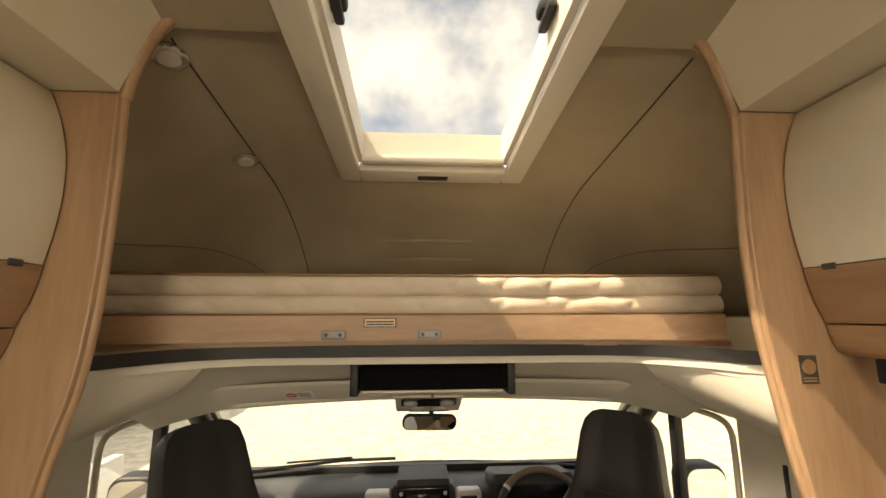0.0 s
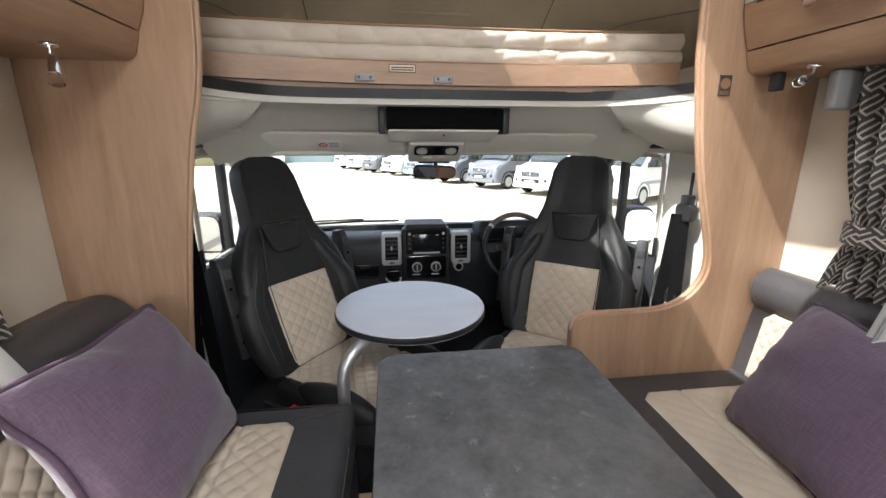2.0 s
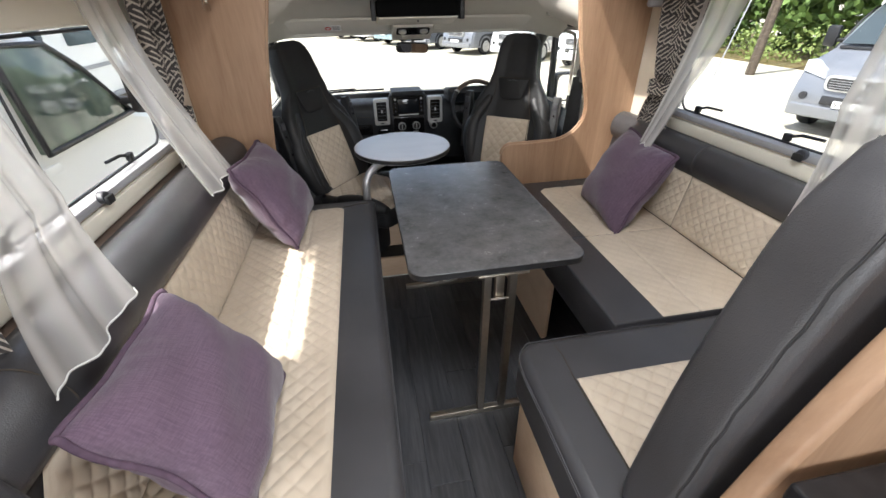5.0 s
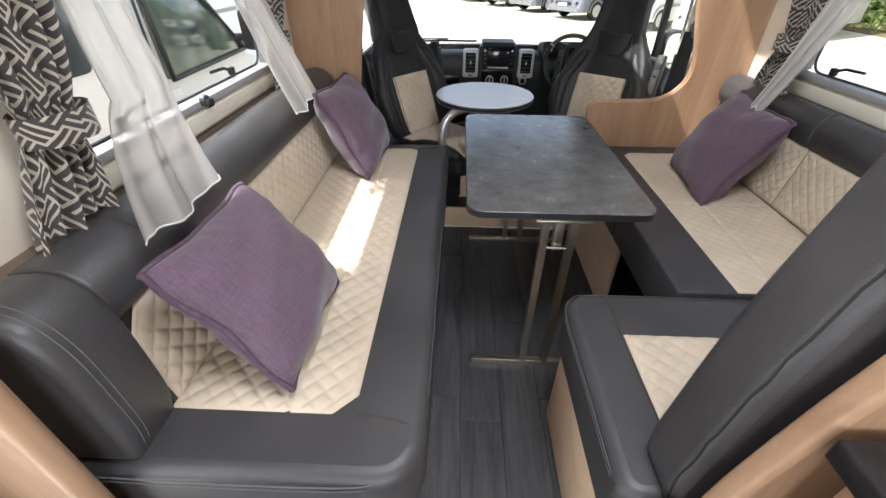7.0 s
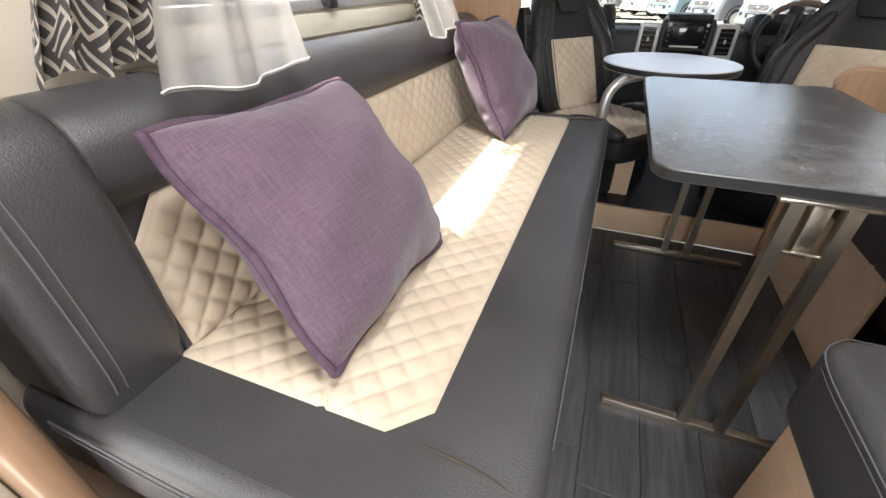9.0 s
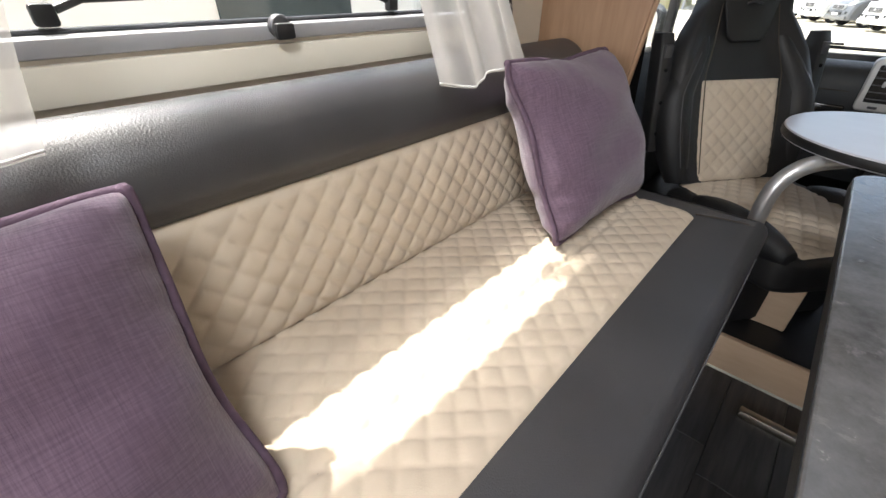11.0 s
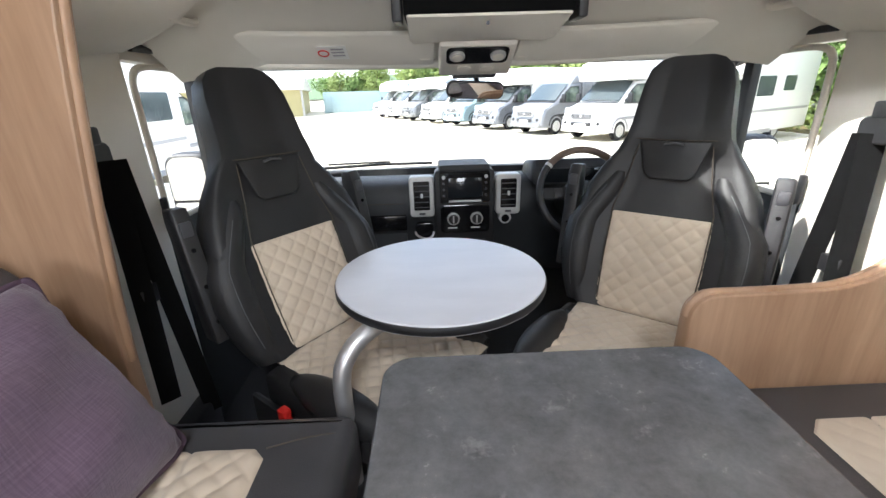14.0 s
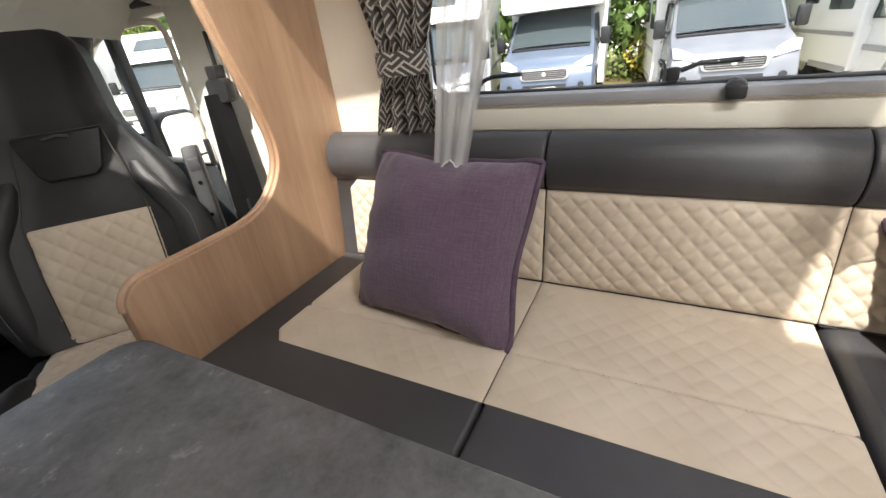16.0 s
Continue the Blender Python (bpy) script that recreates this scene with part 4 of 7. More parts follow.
# cab sides: B-pillars, door cards, window apertures
for sx, xw, nm in ((-1, -0.955, "left"), (1, 0.985, "right")):
    a, b = sorted((xw, xw + 0.05 * sx))
    # pillar beside the bulkhead
    structure("cab_pillar_" + nm, box(a, b, 1.571, 1.985, 0.10, 1.56, 0.012), M_CABPLASTIC, "pale moulded cab pillar trim")
    # door card under the window, roof rail above
    structure("door_card_" + nm, box(a, b, 1.986, 2.95, 0.10, 0.86, 0.012), M_DASH, "dark cab door card")
    bm = prism([(1.986, 1.318), (2.28, 1.312), (2.45, 1.285), (2.62, 1.20), (2.95, 0.92), (2.95, 1.02), (2.56, 1.40), (1.986, 1.46)], "x", a, b, 0.008)
    structure("roof_rail_" + nm, bm, M_CABPLASTIC, "pale cab roof rail and windscreen pillar trim")
    ins = sorted((xw - 0.004 * sx, xw + 0.03 * sx))
    ring = [tuple(p) for p in smooth_line([(1.997, 0.87), (1.997, 1.05), (1.997, 1.22), (2.008, 1.282), (2.06, 1.305), (2.20, 1.305), (2.34, 1.290), (2.48, 1.252), (2.62, 1.172), (2.76, 1.055), (2.90, 0.93), (2.90, 0.87)], 3)]
    structure("trim", tube([(xw - 0.002 * sx, y, z) for y, z in ring], 0.010, 6, closed=True), M_CABPLASTIC, "pale door window surround", angle=80)
    gap_line = smooth_line([(1.99, 1.352), (2.15, 1.353), (2.32, 1.342), (2.48, 1.31), (2.62, 1.24), (2.78, 1.10)], 4)
    structure("trim", tube([(xw - 0.024 * sx, p[0], p[1] - 0.004) for p in gap_line], 0.011, 6), M_BLACK, "black rubber seal over the cab door", angle=80)
    q = structure("door_glass_" + nm, box(xw + 0.02 * sx - 0.002, xw + 0.02 * sx + 0.002, 1.99, 2.93, 0.865, 1.31), M_GLASS, "clear cab door window pane", smooth=False)
    q.visible_shadow = False
    # upright of the quarter light
    structure("trim", prism([(2.30, 0.87), (2.345, 0.87), (2.345, 1.29), (2.30, 1.295)], "x", ins[0], ins[1], 0.004), M_BLACK, "black quarter light upright")

# windscreen, header and lower ledge
def screen_point(s, t):
    a = -1 + 2 * s
    half = 0.88 + 0.16 * t
    bow = 0.20 * a * a
    return (0.03 + a * half, 2.50 + 0.80 * t - bow * (1 - 0.1 * t), 1.325 - 0.545 * t)


ws = structure("windscreen", thick(screen_point, 24, 8, (0, 0.004, 0.003)), M_GLASS, "large raked cab windscreen")
ws.visible_shadow = False
structure("trim", tube([Vector(screen_point(i / 30, 0.0)) + Vector((0, -0.012, -0.006)) for i in range(31)], 0.018, 8), M_CABLINER, "pale windscreen header trim", angle=80)
structure("trim", tube([Vector(screen_point(i / 30, 0.99)) for i in range(31)], 0.016, 8), M_BLACK, "black seal at the foot of the windscreen", angle=80)
for s in (0.0, 1.0):
    structure("trim", tube([Vector(screen_point(s, t / 10)) for t in range(11)], 0.035, 8), M_DASH, "dark windscreen pillar", angle=80)

# ---- overhead lockers ----


def locker(sx, wx, y0, y1, label):
    """Overhead locker with a curved cream door over an oak valance."""
    w = thing("overhead_locker", label, "locker", "overhead lockers")

    def X(d):
        return wx - sx * (d + (0.035 if sx < 0 else 0.0) * (1 if d else 0))

    low = [(X(0.0), 1.555), (X(0.235), 1.555), (X(0.256), 1.567), (X(0.268), 1.60), (X(0.272), 1.622), (X(0.0), 1.622)]
    part("valance", prism(low, "y", y0, y1, 0.002), M_OAK_Y, w)
    mid = [(X(0.0), 1.626), (X(0.274), 1.626), (X(0.292), 1.67), (X(0.304), 1.72), (X(0.308), 1.745), (X(0.0), 1.745)]
    door = part("door", prism(mid, "y", y0 + 0.003, y1 - 0.002, 0.002), M_OAK_Y, w, "oak lower door band")
    face = smooth_line([(X(0.307), 1.7475), (X(0.319), 1.82), (X(0.324), 1.90), (X(0.318), 1.98), (X(0.296), 2.06), (X(0.268), 2.120)], 4)
    up = [(X(0.0), 1.7475)] + [tuple(p) for p in face] + [(X(0.0), 2.120)]
    part("door_panel", prism(up, "y", y0 + 0.003, y1 - 0.002, 0.002), M_CREAM, door, "glossy cream curved door panel", angle=50)
    ym = (y0 + y1) / 2
    hx = X(0.318)
    pts = smooth_line([(X(0.298), ym - 0.12, 1.690), (hx, ym - 0.10, 1.694), (X(0.326), ym, 1.698), (hx, ym + 0.10, 1.694), (X(0.298), ym + 0.12, 1.690)], 4)
    part("handle", tube(pts, [0.006] + [0.010] * (len(pts) - 2) + [0.006], 8), M_CHROME, door, "slim chrome bow handle")
    part("hinge_cover", box(min(X(0.285), X(0.31)), max(X(0.285), X(0.31)), y1 - 0.075, y1 - 0.045, 1.738, 1.752, 0.003), M_DARKGREY, door)
    return w


for sx, wx in ((-1, XL), (1, XR)):
    for y0, y1 in ((0.90, 1.527), (0.27, 0.897), (-0.36, 0.267), (-1.0, -0.363)):
        locker(sx, wx, y0, y1, "oak and cream overhead locker with chrome handle")


def spotlight(x, y, z, sx, aim):
    s = thing("reading_spotlight", "chrome reading spotlight with clear glass shade under the locker", "light", "reading spotlights")
    part("mount", disc(x, y, z - 0.007, z, 0.016, 18, 0.002), M_CHROME, s)
    part("stem", tube([(x, y, z - 0.007), (x, y, z - 0.022), (x - sx * 0.005, y - 0.004, z - 0.028)], 0.004, 8), M_CHROME, s)
    c = Vector((x - sx * 0.005, y - 0.004, z - 0.028))
    k = Vector(aim) * 0.062
    sh = part("shade", tube([c, c + 0.25 * k, c + 0.6 * k], [0.007, 0.010, 0.011], 14), M_CHROME, s)
    part("glass_tip", tube([c + 0.6 * k, c + 0.8 * k, c + 0.95 * k, c + k], [0.0115, 0.0150, 0.0140, 0.009], 16), M_ACRYLIC, sh, "clear glass shade")


spotlight(-0.895, 1.34, 1.555, -1, (0.15, -0.30, -0.94))
spotlight(0.905, 1.34, 1.555, 1, (-0.90, -0.20, -0.30))
# socket block and blind cassette beneath the right locker
sock = thing("switch_block", "small black switch block under the locker", "switch")
part("body", box(0.908, 0.93, 1.44, 1.475, 1.505, 1.5545, 0.004), M_BLACK, sock)
for sx, wx in ((-1, XL), (1, XR)):
    xs = sorted((wx, wx - sx * (0.046 if sx < 0 else 0.13)))
    cas = thing("blind_cassette", "ivory roller blind cassette above the window", "blind")
    xc = sorted((wx, wx - sx * 0.046))
    part("case", box(xc[0], xc[1], -0.16, 1.36, 1.442 if sx < 0 else 1.50, 1.553, 0.012, 3), M_CREAM, cas)
    part("end_cap", box(xs[0] - 0.003, xs[1] + 0.003, 1.361, 1.395, 1.447, 1.5535, 0.012, 3), M_GREYPL, cas)

# seat belt notice on the right bulkhead
nt = thing("belt_notice", "small brown seat notice stuck on the oak bulkhead", "sticker")
yb = Y_BULK - 0.02
part("plate", box(0.795, 0.835, yb - 0.0022, yb - 0.0002, 1.497, 1.557), M_LABELINK, nt)
part("pictogram", disc(0.815, 1.533, yb - 0.0032, yb - 0.0023, 0.016, 20, axis="y"), M_BROWNPIPE, nt)
for k in range(2):
    part("text_bar", box(0.800, 0.830, yb - 0.0032, yb - 0.0023, 1.502 + 0.006 * k, 1.5045 + 0.006 * k), M_BROWNPIPE, nt)

# ---- settees ----


def slab(outline, z0, z1, bevel, seg=4):
    return prism(outline, "z", z0, z1, bevel, seg)


def settee_left():
    s = thing("settee", "long side settee in charcoal leather with quilted beige panels", "sofa")
    out = rounded(XL + 0.012, -0.335, -0.31, 1.505, (0.03, 0.02, 0.05, 0.10), 6)
    part("seat_cushion", slab(out, 0.395, 0.562, 0.035, 5), M_LEATHER, s, "charcoal leather seat cushion", angle=60)
    part("seat_panel", quilt((-0.912, -0.165, 0.5630), (0, 1, 0), (1, 0, 0), (0, 0, 1), 1.57, 0.415, corner=(0.0, 0.0, 0.025, 0.05), seams=(0.265,), depth=0.0062), M_BEIGE, s, "beige quilted seat panel", angle=80)
    b = rounded(XL + 0.03, -0.385, -0.27, 1.49, 0.01, 2)
    part("base", slab(b, 0.0, 0.393, 0.0), M_OAK_Y, s, "oak seat box")
    prof = [(-0.905, 0.560), (-0.930, 0.68), (-0.952, 0.80)] + [tuple(p) for p in smooth_line([(-0.940, 0.812), (-0.926, 0.845), (-0.935, 0.895), (-0.968, 0.930), (-1.01, 0.945), (-1.05, 0.940)], 4)] + [(-1.10, 0.92), (-1.105, 0.560)]
    part("backrest", prism(prof, "y", -0.155, 1.515, 0.012, 3), M_LEATHER, s, "charcoal leather backrest with padded top roll", angle=60)
    dv = Vector((-0.047, 0, 0.24)).normalized()
    part("back_panel", quilt((-0.904, -0.145, 0.568), (0, 1, 0), dv, (0.981, 0, 0.192), 1.64, 0.240, corner=(0, 0, 0, 0.06), bow=0.006, depth=0.0078), M_BEIGE, s, "beige quilted back panel", angle=80)
    # stitched seams of the leather borders
    face = smooth_line([(-0.905, 0.562), (-0.892, 0.64), (-0.898, 0.76), (-0.910, 0.85), (-0.938, 0.915), (-0.985, 0.946), (-1.05, 0.942)], 5)
    part("end_bolster", prism([tuple(p) for p in face] + [(-1.10, 0.92), (-1.105, 0.562)], "y", -0.292, -0.150, 0.024, 4), M_LEATHER, s, "charcoal leather end of the backrest", angle=60)
    for yy, r in ((-0.262, 0.0017), (-0.248, 0.0014)):
        part("stitching", tube([(p[0] + 0.0004, yy, p[1] + (0.001 if p[1] > 0.9 else 0)) for p in face[2:]], r, 4), M_STITCH, s)
    part("stitching", tube(smooth_line([(-1.0, -0.312, 0.545), (-0.60, -0.314, 0.545), (-0.43, -0.302, 0.545), (-0.36, -0.25, 0.546)], 6), 0.0018, 4), M_STITCH, s)
    part("stitching", tube(smooth_line([(-1.0, -0.3135, 0.533), (-0.60, -0.3155, 0.533), (-0.425, -0.303, 0.533), (-0.352, -0.25, 0.534)], 6), 0.0013, 4), M_STITCH, s)
    part("stitching", tube(smooth_line([(0.0 - 0.336, 1.30, 0.545), (-0.337, 0.6, 0.545), (-0.337, -0.10, 0.545)], 3), 0.0013, 4), M_STITCH, s)
    part("seam", tube(smooth_line([(-0.49, -0.165, 0.5635), (-0.42, -0.170, 0.5635), (-0.358, -0.185, 0.557), (-0.337, -0.19, 0.53)], 4), 0.0022, 4), M_SEAM, s)
    part("seam", tube(smooth_line([(-1.06, 0.02, 0.941), (-1.0, 0.02, 0.9455), (-0.962, 0.02, 0.925), (-0.928, 0.02, 0.875), (-0.930, 0.02, 0.835)], 4), 0.0022, 4), M_SEAM, s)
    part("seam", tube(smooth_line([(-0.50, 1.405, 0.5635), (-0.42, 1.43, 0.5635), (-0.36, 1.44, 0.557), (-0.336, 1.445, 0.52)], 4), 0.0022, 4), M_SEAM, s)


settee_left()


def settee_end():
    """Upright oak end panel between the settee and the entrance door."""
    e = thing("settee_end_panel", "upright oak end panel beside the settee with rounded edge", "panel")
    out = [(-0.955, 0.0), (-0.955, 0.90)] + [tuple(p) for p in smooth_line([(-0.957, 0.93), (-0.972, 0.97), (-1.005, 0.995), (-1.05, 1.005)], 4)] + [(XL + 0.004, 1.005), (XL + 0.004, 0.0)]
    part("panel", prism(out, "y", -0.372, -0.334, 0.010, 3), M_OAK_V, e, angle=50)
    part("edge_cap", tube([(p[0], -0.353, p[1]) for p in out[:-1]], 0.022, 10), M_OAK_V, e, "rounded oak edge", angle=80)


settee_end()


def settee_right():
    group = "side seat cushions"
    box_ob = thing("seat_box", "pale wood seat box under the dinette cushions", "seat base")
    part("front_panel", prism(rounded(0.80, 1.515, 0.0, 0.39, (0.01, 0.01, 0.04, 0.01), 4), "x", 0.425, 0.443, 0.002), M_BIRCH, box_ob)
    part("back_panel", box(0.72, 0.74, 0.30, 1.515, 0.0, 0.39), M_LEDGE, box_ob, "dark inner panel")
    part("shelf", box(0.445, XR - 0.01, 0.30, 1.515, 0.372, 0.392), M_BIRCH, box_ob)
    backs = []
    for y0, y1, nm in ((0.857, 1.518, "far"), (0.292, 0.851, "near")):
        c = thing("seat_cushion", "charcoal leather seat cushion with quilted beige panel", "cushion", group)
        out = rounded(0.405, 1.09, y0, y1, 0.012, 4)
        part("cover", slab(out, 0.394, 0.562, 0.008, 4), M_LEATHER, c, angle=60)
        pa, pb = (y0 - 0.002, 1.415) if nm == "far" else (y0 + 0.002, y1 + 0.002)
        part("panel", quilt((0.585, pa, 0.5630), (0, 1, 0), (1, 0, 0), (0, 0, 1), pb - pa, 0.43, corner=(0, 0.035 if nm == "far" else 0, 0, 0), seams=(0.145,), depth=0.0032), M_BEIGE, c, "beige quilted seat panel", angle=80)
        backs.append((y0, y1, nm))
    backs.append((-0.19, 0.288, "corner"))
    for y0, y1, nm in backs:
        bk = thing("back_cushion", "charcoal leather back cushion with quilted beige panel", "cushion", "side back cushions")
        prof = [(1.014, 0.563), (1.030, 0.68), (1.050, 0.81)] + [tuple(p) for p in smooth_line([(1.036, 0.823), (1.024, 0.86), (1.032, 0.905), (1.060, 0.935), (1.085, 0.945)], 4)] + [(1.130, 0.935), (1.135, 0.563)]
        part("cover", prism(prof, "y", y0 - 0.001, y1 + 0.001, 0.006, 3), M_LEATHER, bk, angle=60)
        qa, qb = (y0 - 0.002, 1.462) if nm == "far" else (y0 - 0.001, y1 + 0.001)
        dv = Vector((0.036, 0, 0.24)).normalized()
        part("panel", quilt((1.012, qa, 0.570), (0, 1, 0), dv, (-0.989, 0, 0.148), qb - qa, 0.244, corner=(0, 0, 0.03 if nm == "far" else 0, 0), bow=0.010, depth=0.0062, cell=0.046), M_BEIGE, bk, "beige quilted back panel", angle=80)


settee_right()


def travel_seat():
    s = thing("travel_seat", "forward-facing dinette seat with tall charcoal leather back", "seat")
    out = rounded(0.045, XR - 0.01, -0.318, 0.284, (0.02, 0.085, 0.05, 0.02), 6)
    part("seat_cushion", slab(out, 0.385, 0.562, 0.032, 5), M_LEATHER, s, angle=60)
    part("seat_panel", quilt((0.178, -0.20, 0.5630), (0, 1, 0), (1, 0, 0), (0, 0, 1), 0.305, 0.80, corner=(0, 0, 0, 0), seams=()), M_BEIGE, s, "beige seat panel", angle=80)
    for dz in (0.0, 0.013):
        part("stitching", tube(smooth_line([(0.0445, -0.26, 0.545 - dz), (0.0445, 0.0, 0.545 - dz), (0.046, 0.20, 0.545 - dz), (0.085, 0.272, 0.545 - dz), (0.16, 0.285, 0.545 - dz), (0.60, 0.2855, 0.545 - dz)], 5), 0.0013, 4), M_STITCH, s)
    part("seam", tube([(0.175, -0.19, 0.5635), (0.172, 0.11, 0.5635), (0.178, 0.20, 0.5635), (0.165, 0.27, 0.559)], 0.002, 4), M_SEAM, s)
    part("base_panel", box(0.075, 0.095, -0.33, 0.235, 0.0, 0.384, 0.003), M_BIRCH, s, "pale wood base panel")
    part("base_front", box(0.096, XR - 0.01, 0.215, 0.235, 0.0, 0.384, 0.003), M_BIRCH, s, "pale wood base panel")
    edge = smooth_line([(0.128, 0.556), (0.118, 0.61), (0.126, 0.72), (0.150, 0.92), (0.190, 1.12), (0.225, 1.24), (0.29, 1.33)], 5)
    outl = [tuple(p) for p in edge] + [(0.40, 1.37), (XR - 0.008, 1.375), (XR - 0.008, 0.556)]
    bm = prism(outl, "y", -0.325, -0.200, 0.024, 4)
    part("backrest", bm, M_LEATHER, s, "tall charcoal leather backrest", angle=60)
    part("stitching", tube([(p[0] + 0.035, -0.1995, p[1]) for p in edge], 0.0015, 4), M_STITCH, s)
    part("seam", tube([(0.203, -0.30, 1.165), (0.222, -0.205, 1.168), (0.30, -0.1995, 1.168), (0.7, -0.1995, 1.168), (1.1, -0.1995, 1.168)], 0.0022, 5), M_SEAM, s)
    part("piping", tube([(p[0] + 0.003, -0.312 + 0.002 * math.sin(60 * p[1]), p[1]) for p in edge], 0.0022, 6), M_BLACK, s)
    wood_edge = smooth_line([(0.135, 0.40), (0.137, 0.63), (0.163, 0.80), (0.212, 1.0), (0.270, 1.17), (0.36, 1.32)], 5)
    outl = [(0.135, 0.0)] + [tuple(p) for p in wood_edge] + [(XR - 0.006, 1.34), (XR - 0.006, 0.0)]
    bm = prism(outl, "y", -0.385, -0.345, 0.010, 3)
    part("back_panel", bm, M_OAK_V, s, "oak panel behind the backrest", angle=50)
    part("end_cap", prism(rounded(0.085, 0.145, 0.40, 0.60, (0.028, 0.028, 0.004, 0.004), 5), "y", -0.36, -0.33, 0.006), M_OAK_V, s, "rounded oak end piece")


travel_seat()

# kitchen worktop behind the travel seat
kit = thing("kitchen_unit", "oak kitchen unit with dark worktop", "cabinet")
part("carcass", box(0.20, XR - 0.004, -1.5, -0.425, 0.0, 0.888, 0.004), M_OAK_V, kit)
part("worktop", box(0.176, XR - 0.004, -1.5, -0.400, 0.892, 0.93, 0.006, 3), M_WORKTOP, kit, "dark speckled worktop")

# ---- throw pillows ----


def pillow(name, centre, u, v, size, label, seed):
    """A square pillow: centre, the directions of its two edges, its size."""
    u, v = Vector(u).normalized(), Vector(v).normalized()
    v = (v - u * v.dot(u)).normalized()
    n = u.cross(v)
    m = Matrix((u, v, n)).transposed().to_4x4()
    m.translation = centre
    p = thing(name, label, "pillow", "purple scatter pillows", at=m)
    h, hv = size[0] / 2, size[1] / 2
    rnd = random.Random(seed)
    ph = [rnd.uniform(0, 6.28) for _ in range(6)]

    def edge(a, b):
        k = 0.105
        c = 1 - 0.050 * abs(a * b) ** 7
        wav = 0.010 * math.sin(7 * a + 5 * b + ph[4]) * (1 - (a * b) ** 2)
        return c * a * (1 - k * (1 - abs(b) ** 1.9) * abs(a) + wav * abs(a) ** 3), c * b * (1 - k * (1 - abs(a) ** 1.9) * abs(b) - wav * abs(b) ** 3)

    def side(sgn):
        def fn(s, t):
            a, b = -1 + 2 * s, -1 + 2 * t
            a, b = math.sin(a * math.pi / 2), math.sin(b * math.pi / 2)
            x, y = edge(a, b)
            th = 0.104 * ((1 - abs(a) ** 2.8) * (1 - abs(b) ** 2.8)) ** 0.55
            m = min(1, th / 0.03)
            fold = 0.005 * math.sin(5 * a + 3 * b + ph[0]) * (1 - a * a) + 0.005 * math.sin(8 * b - 4 * a + ph[1]) * (1 - b * b)
            # gathers running in from the seam, strongest by the corners
            rim_a, rim_b = abs(a) ** 6, abs(b) ** 6
            pucker = 0.0045 * (rim_a * math.sin(19 * b + 3 * math.sin(4 * b + ph[5]) + ph[2]) + rim_b * math.sin(17 * a + 3 * math.sin(5 * a + ph[3]) + ph[4]))
            crease = 0.010 * math.sin(9 * math.atan2(b, a) + ph[2]) * max(0, abs(a * b) - 0.22)
            bag = -0.012 * math.exp(-(((a - 0.1) ** 2 + (b - 0.78) ** 2) / 0.10))
            return (h * x, hv * y, sgn * (th + (fold + pucker + crease + bag) * m))

        return fn

    bm = surf(side(1), 56, 56)
    bm = surf(side(-1), 56, 56, bm=bm)
    bmesh.ops.remove_doubles(bm, verts=bm.verts[:], dist=0.0004)
    bmesh.ops.recalc_face_normals(bm, faces=bm.faces[:])
    part("cover", bm, M_PURPLE, p, angle=80)
    rim = []
    for k in range(120):
        f = k / 120 * 4
        i, g = int(f), -1 + 2 * (f - int(f))
        g = math.sin(g * math.pi / 2)
        a, b = ((g, -1), (1, g), (-g, 1), (-1, -g))[i]
        x, y = edge(a, b)
        rim.append((h * x * 1.012, hv * y * 1.012, 0.0045 * math.sin(k * 0.55 + ph[3])))
    part("piping", tube(rim, 0.0070, 8, closed=True), M_PIPING, p, angle=80)


PILLOW_LABEL = "plum purple woven scatter pillow with piped edge on the settee"
pillow("pillow", (-0.768, 1.205, 0.760), (0.04, 1, -0.02), (-0.52, 0.06, 1), (0.452, 0.418), PILLOW_LABEL, 1)
pillow("pillow", (-0.757, 0.082, 0.742), (0, 1, -0.03), (-0.58, 0.0, 0.83), (0.425, 0.400), PILLOW_LABEL, 2)
pillow("pillow", (0.855, 1.060, 0.737), (-0.12, -1, -0.01), (0.52, -0.12, 1), (0.450, 0.425), PILLOW_LABEL, 3)
pillow("pillow", (0.955, -0.005, 0.690), (0.35, -1, 0.0), (0.82, 0.26, 0.52), (0.43, 0.41), "plum purple woven scatter pillow leaning on the dinette seat", 4)

# ---- tables ----


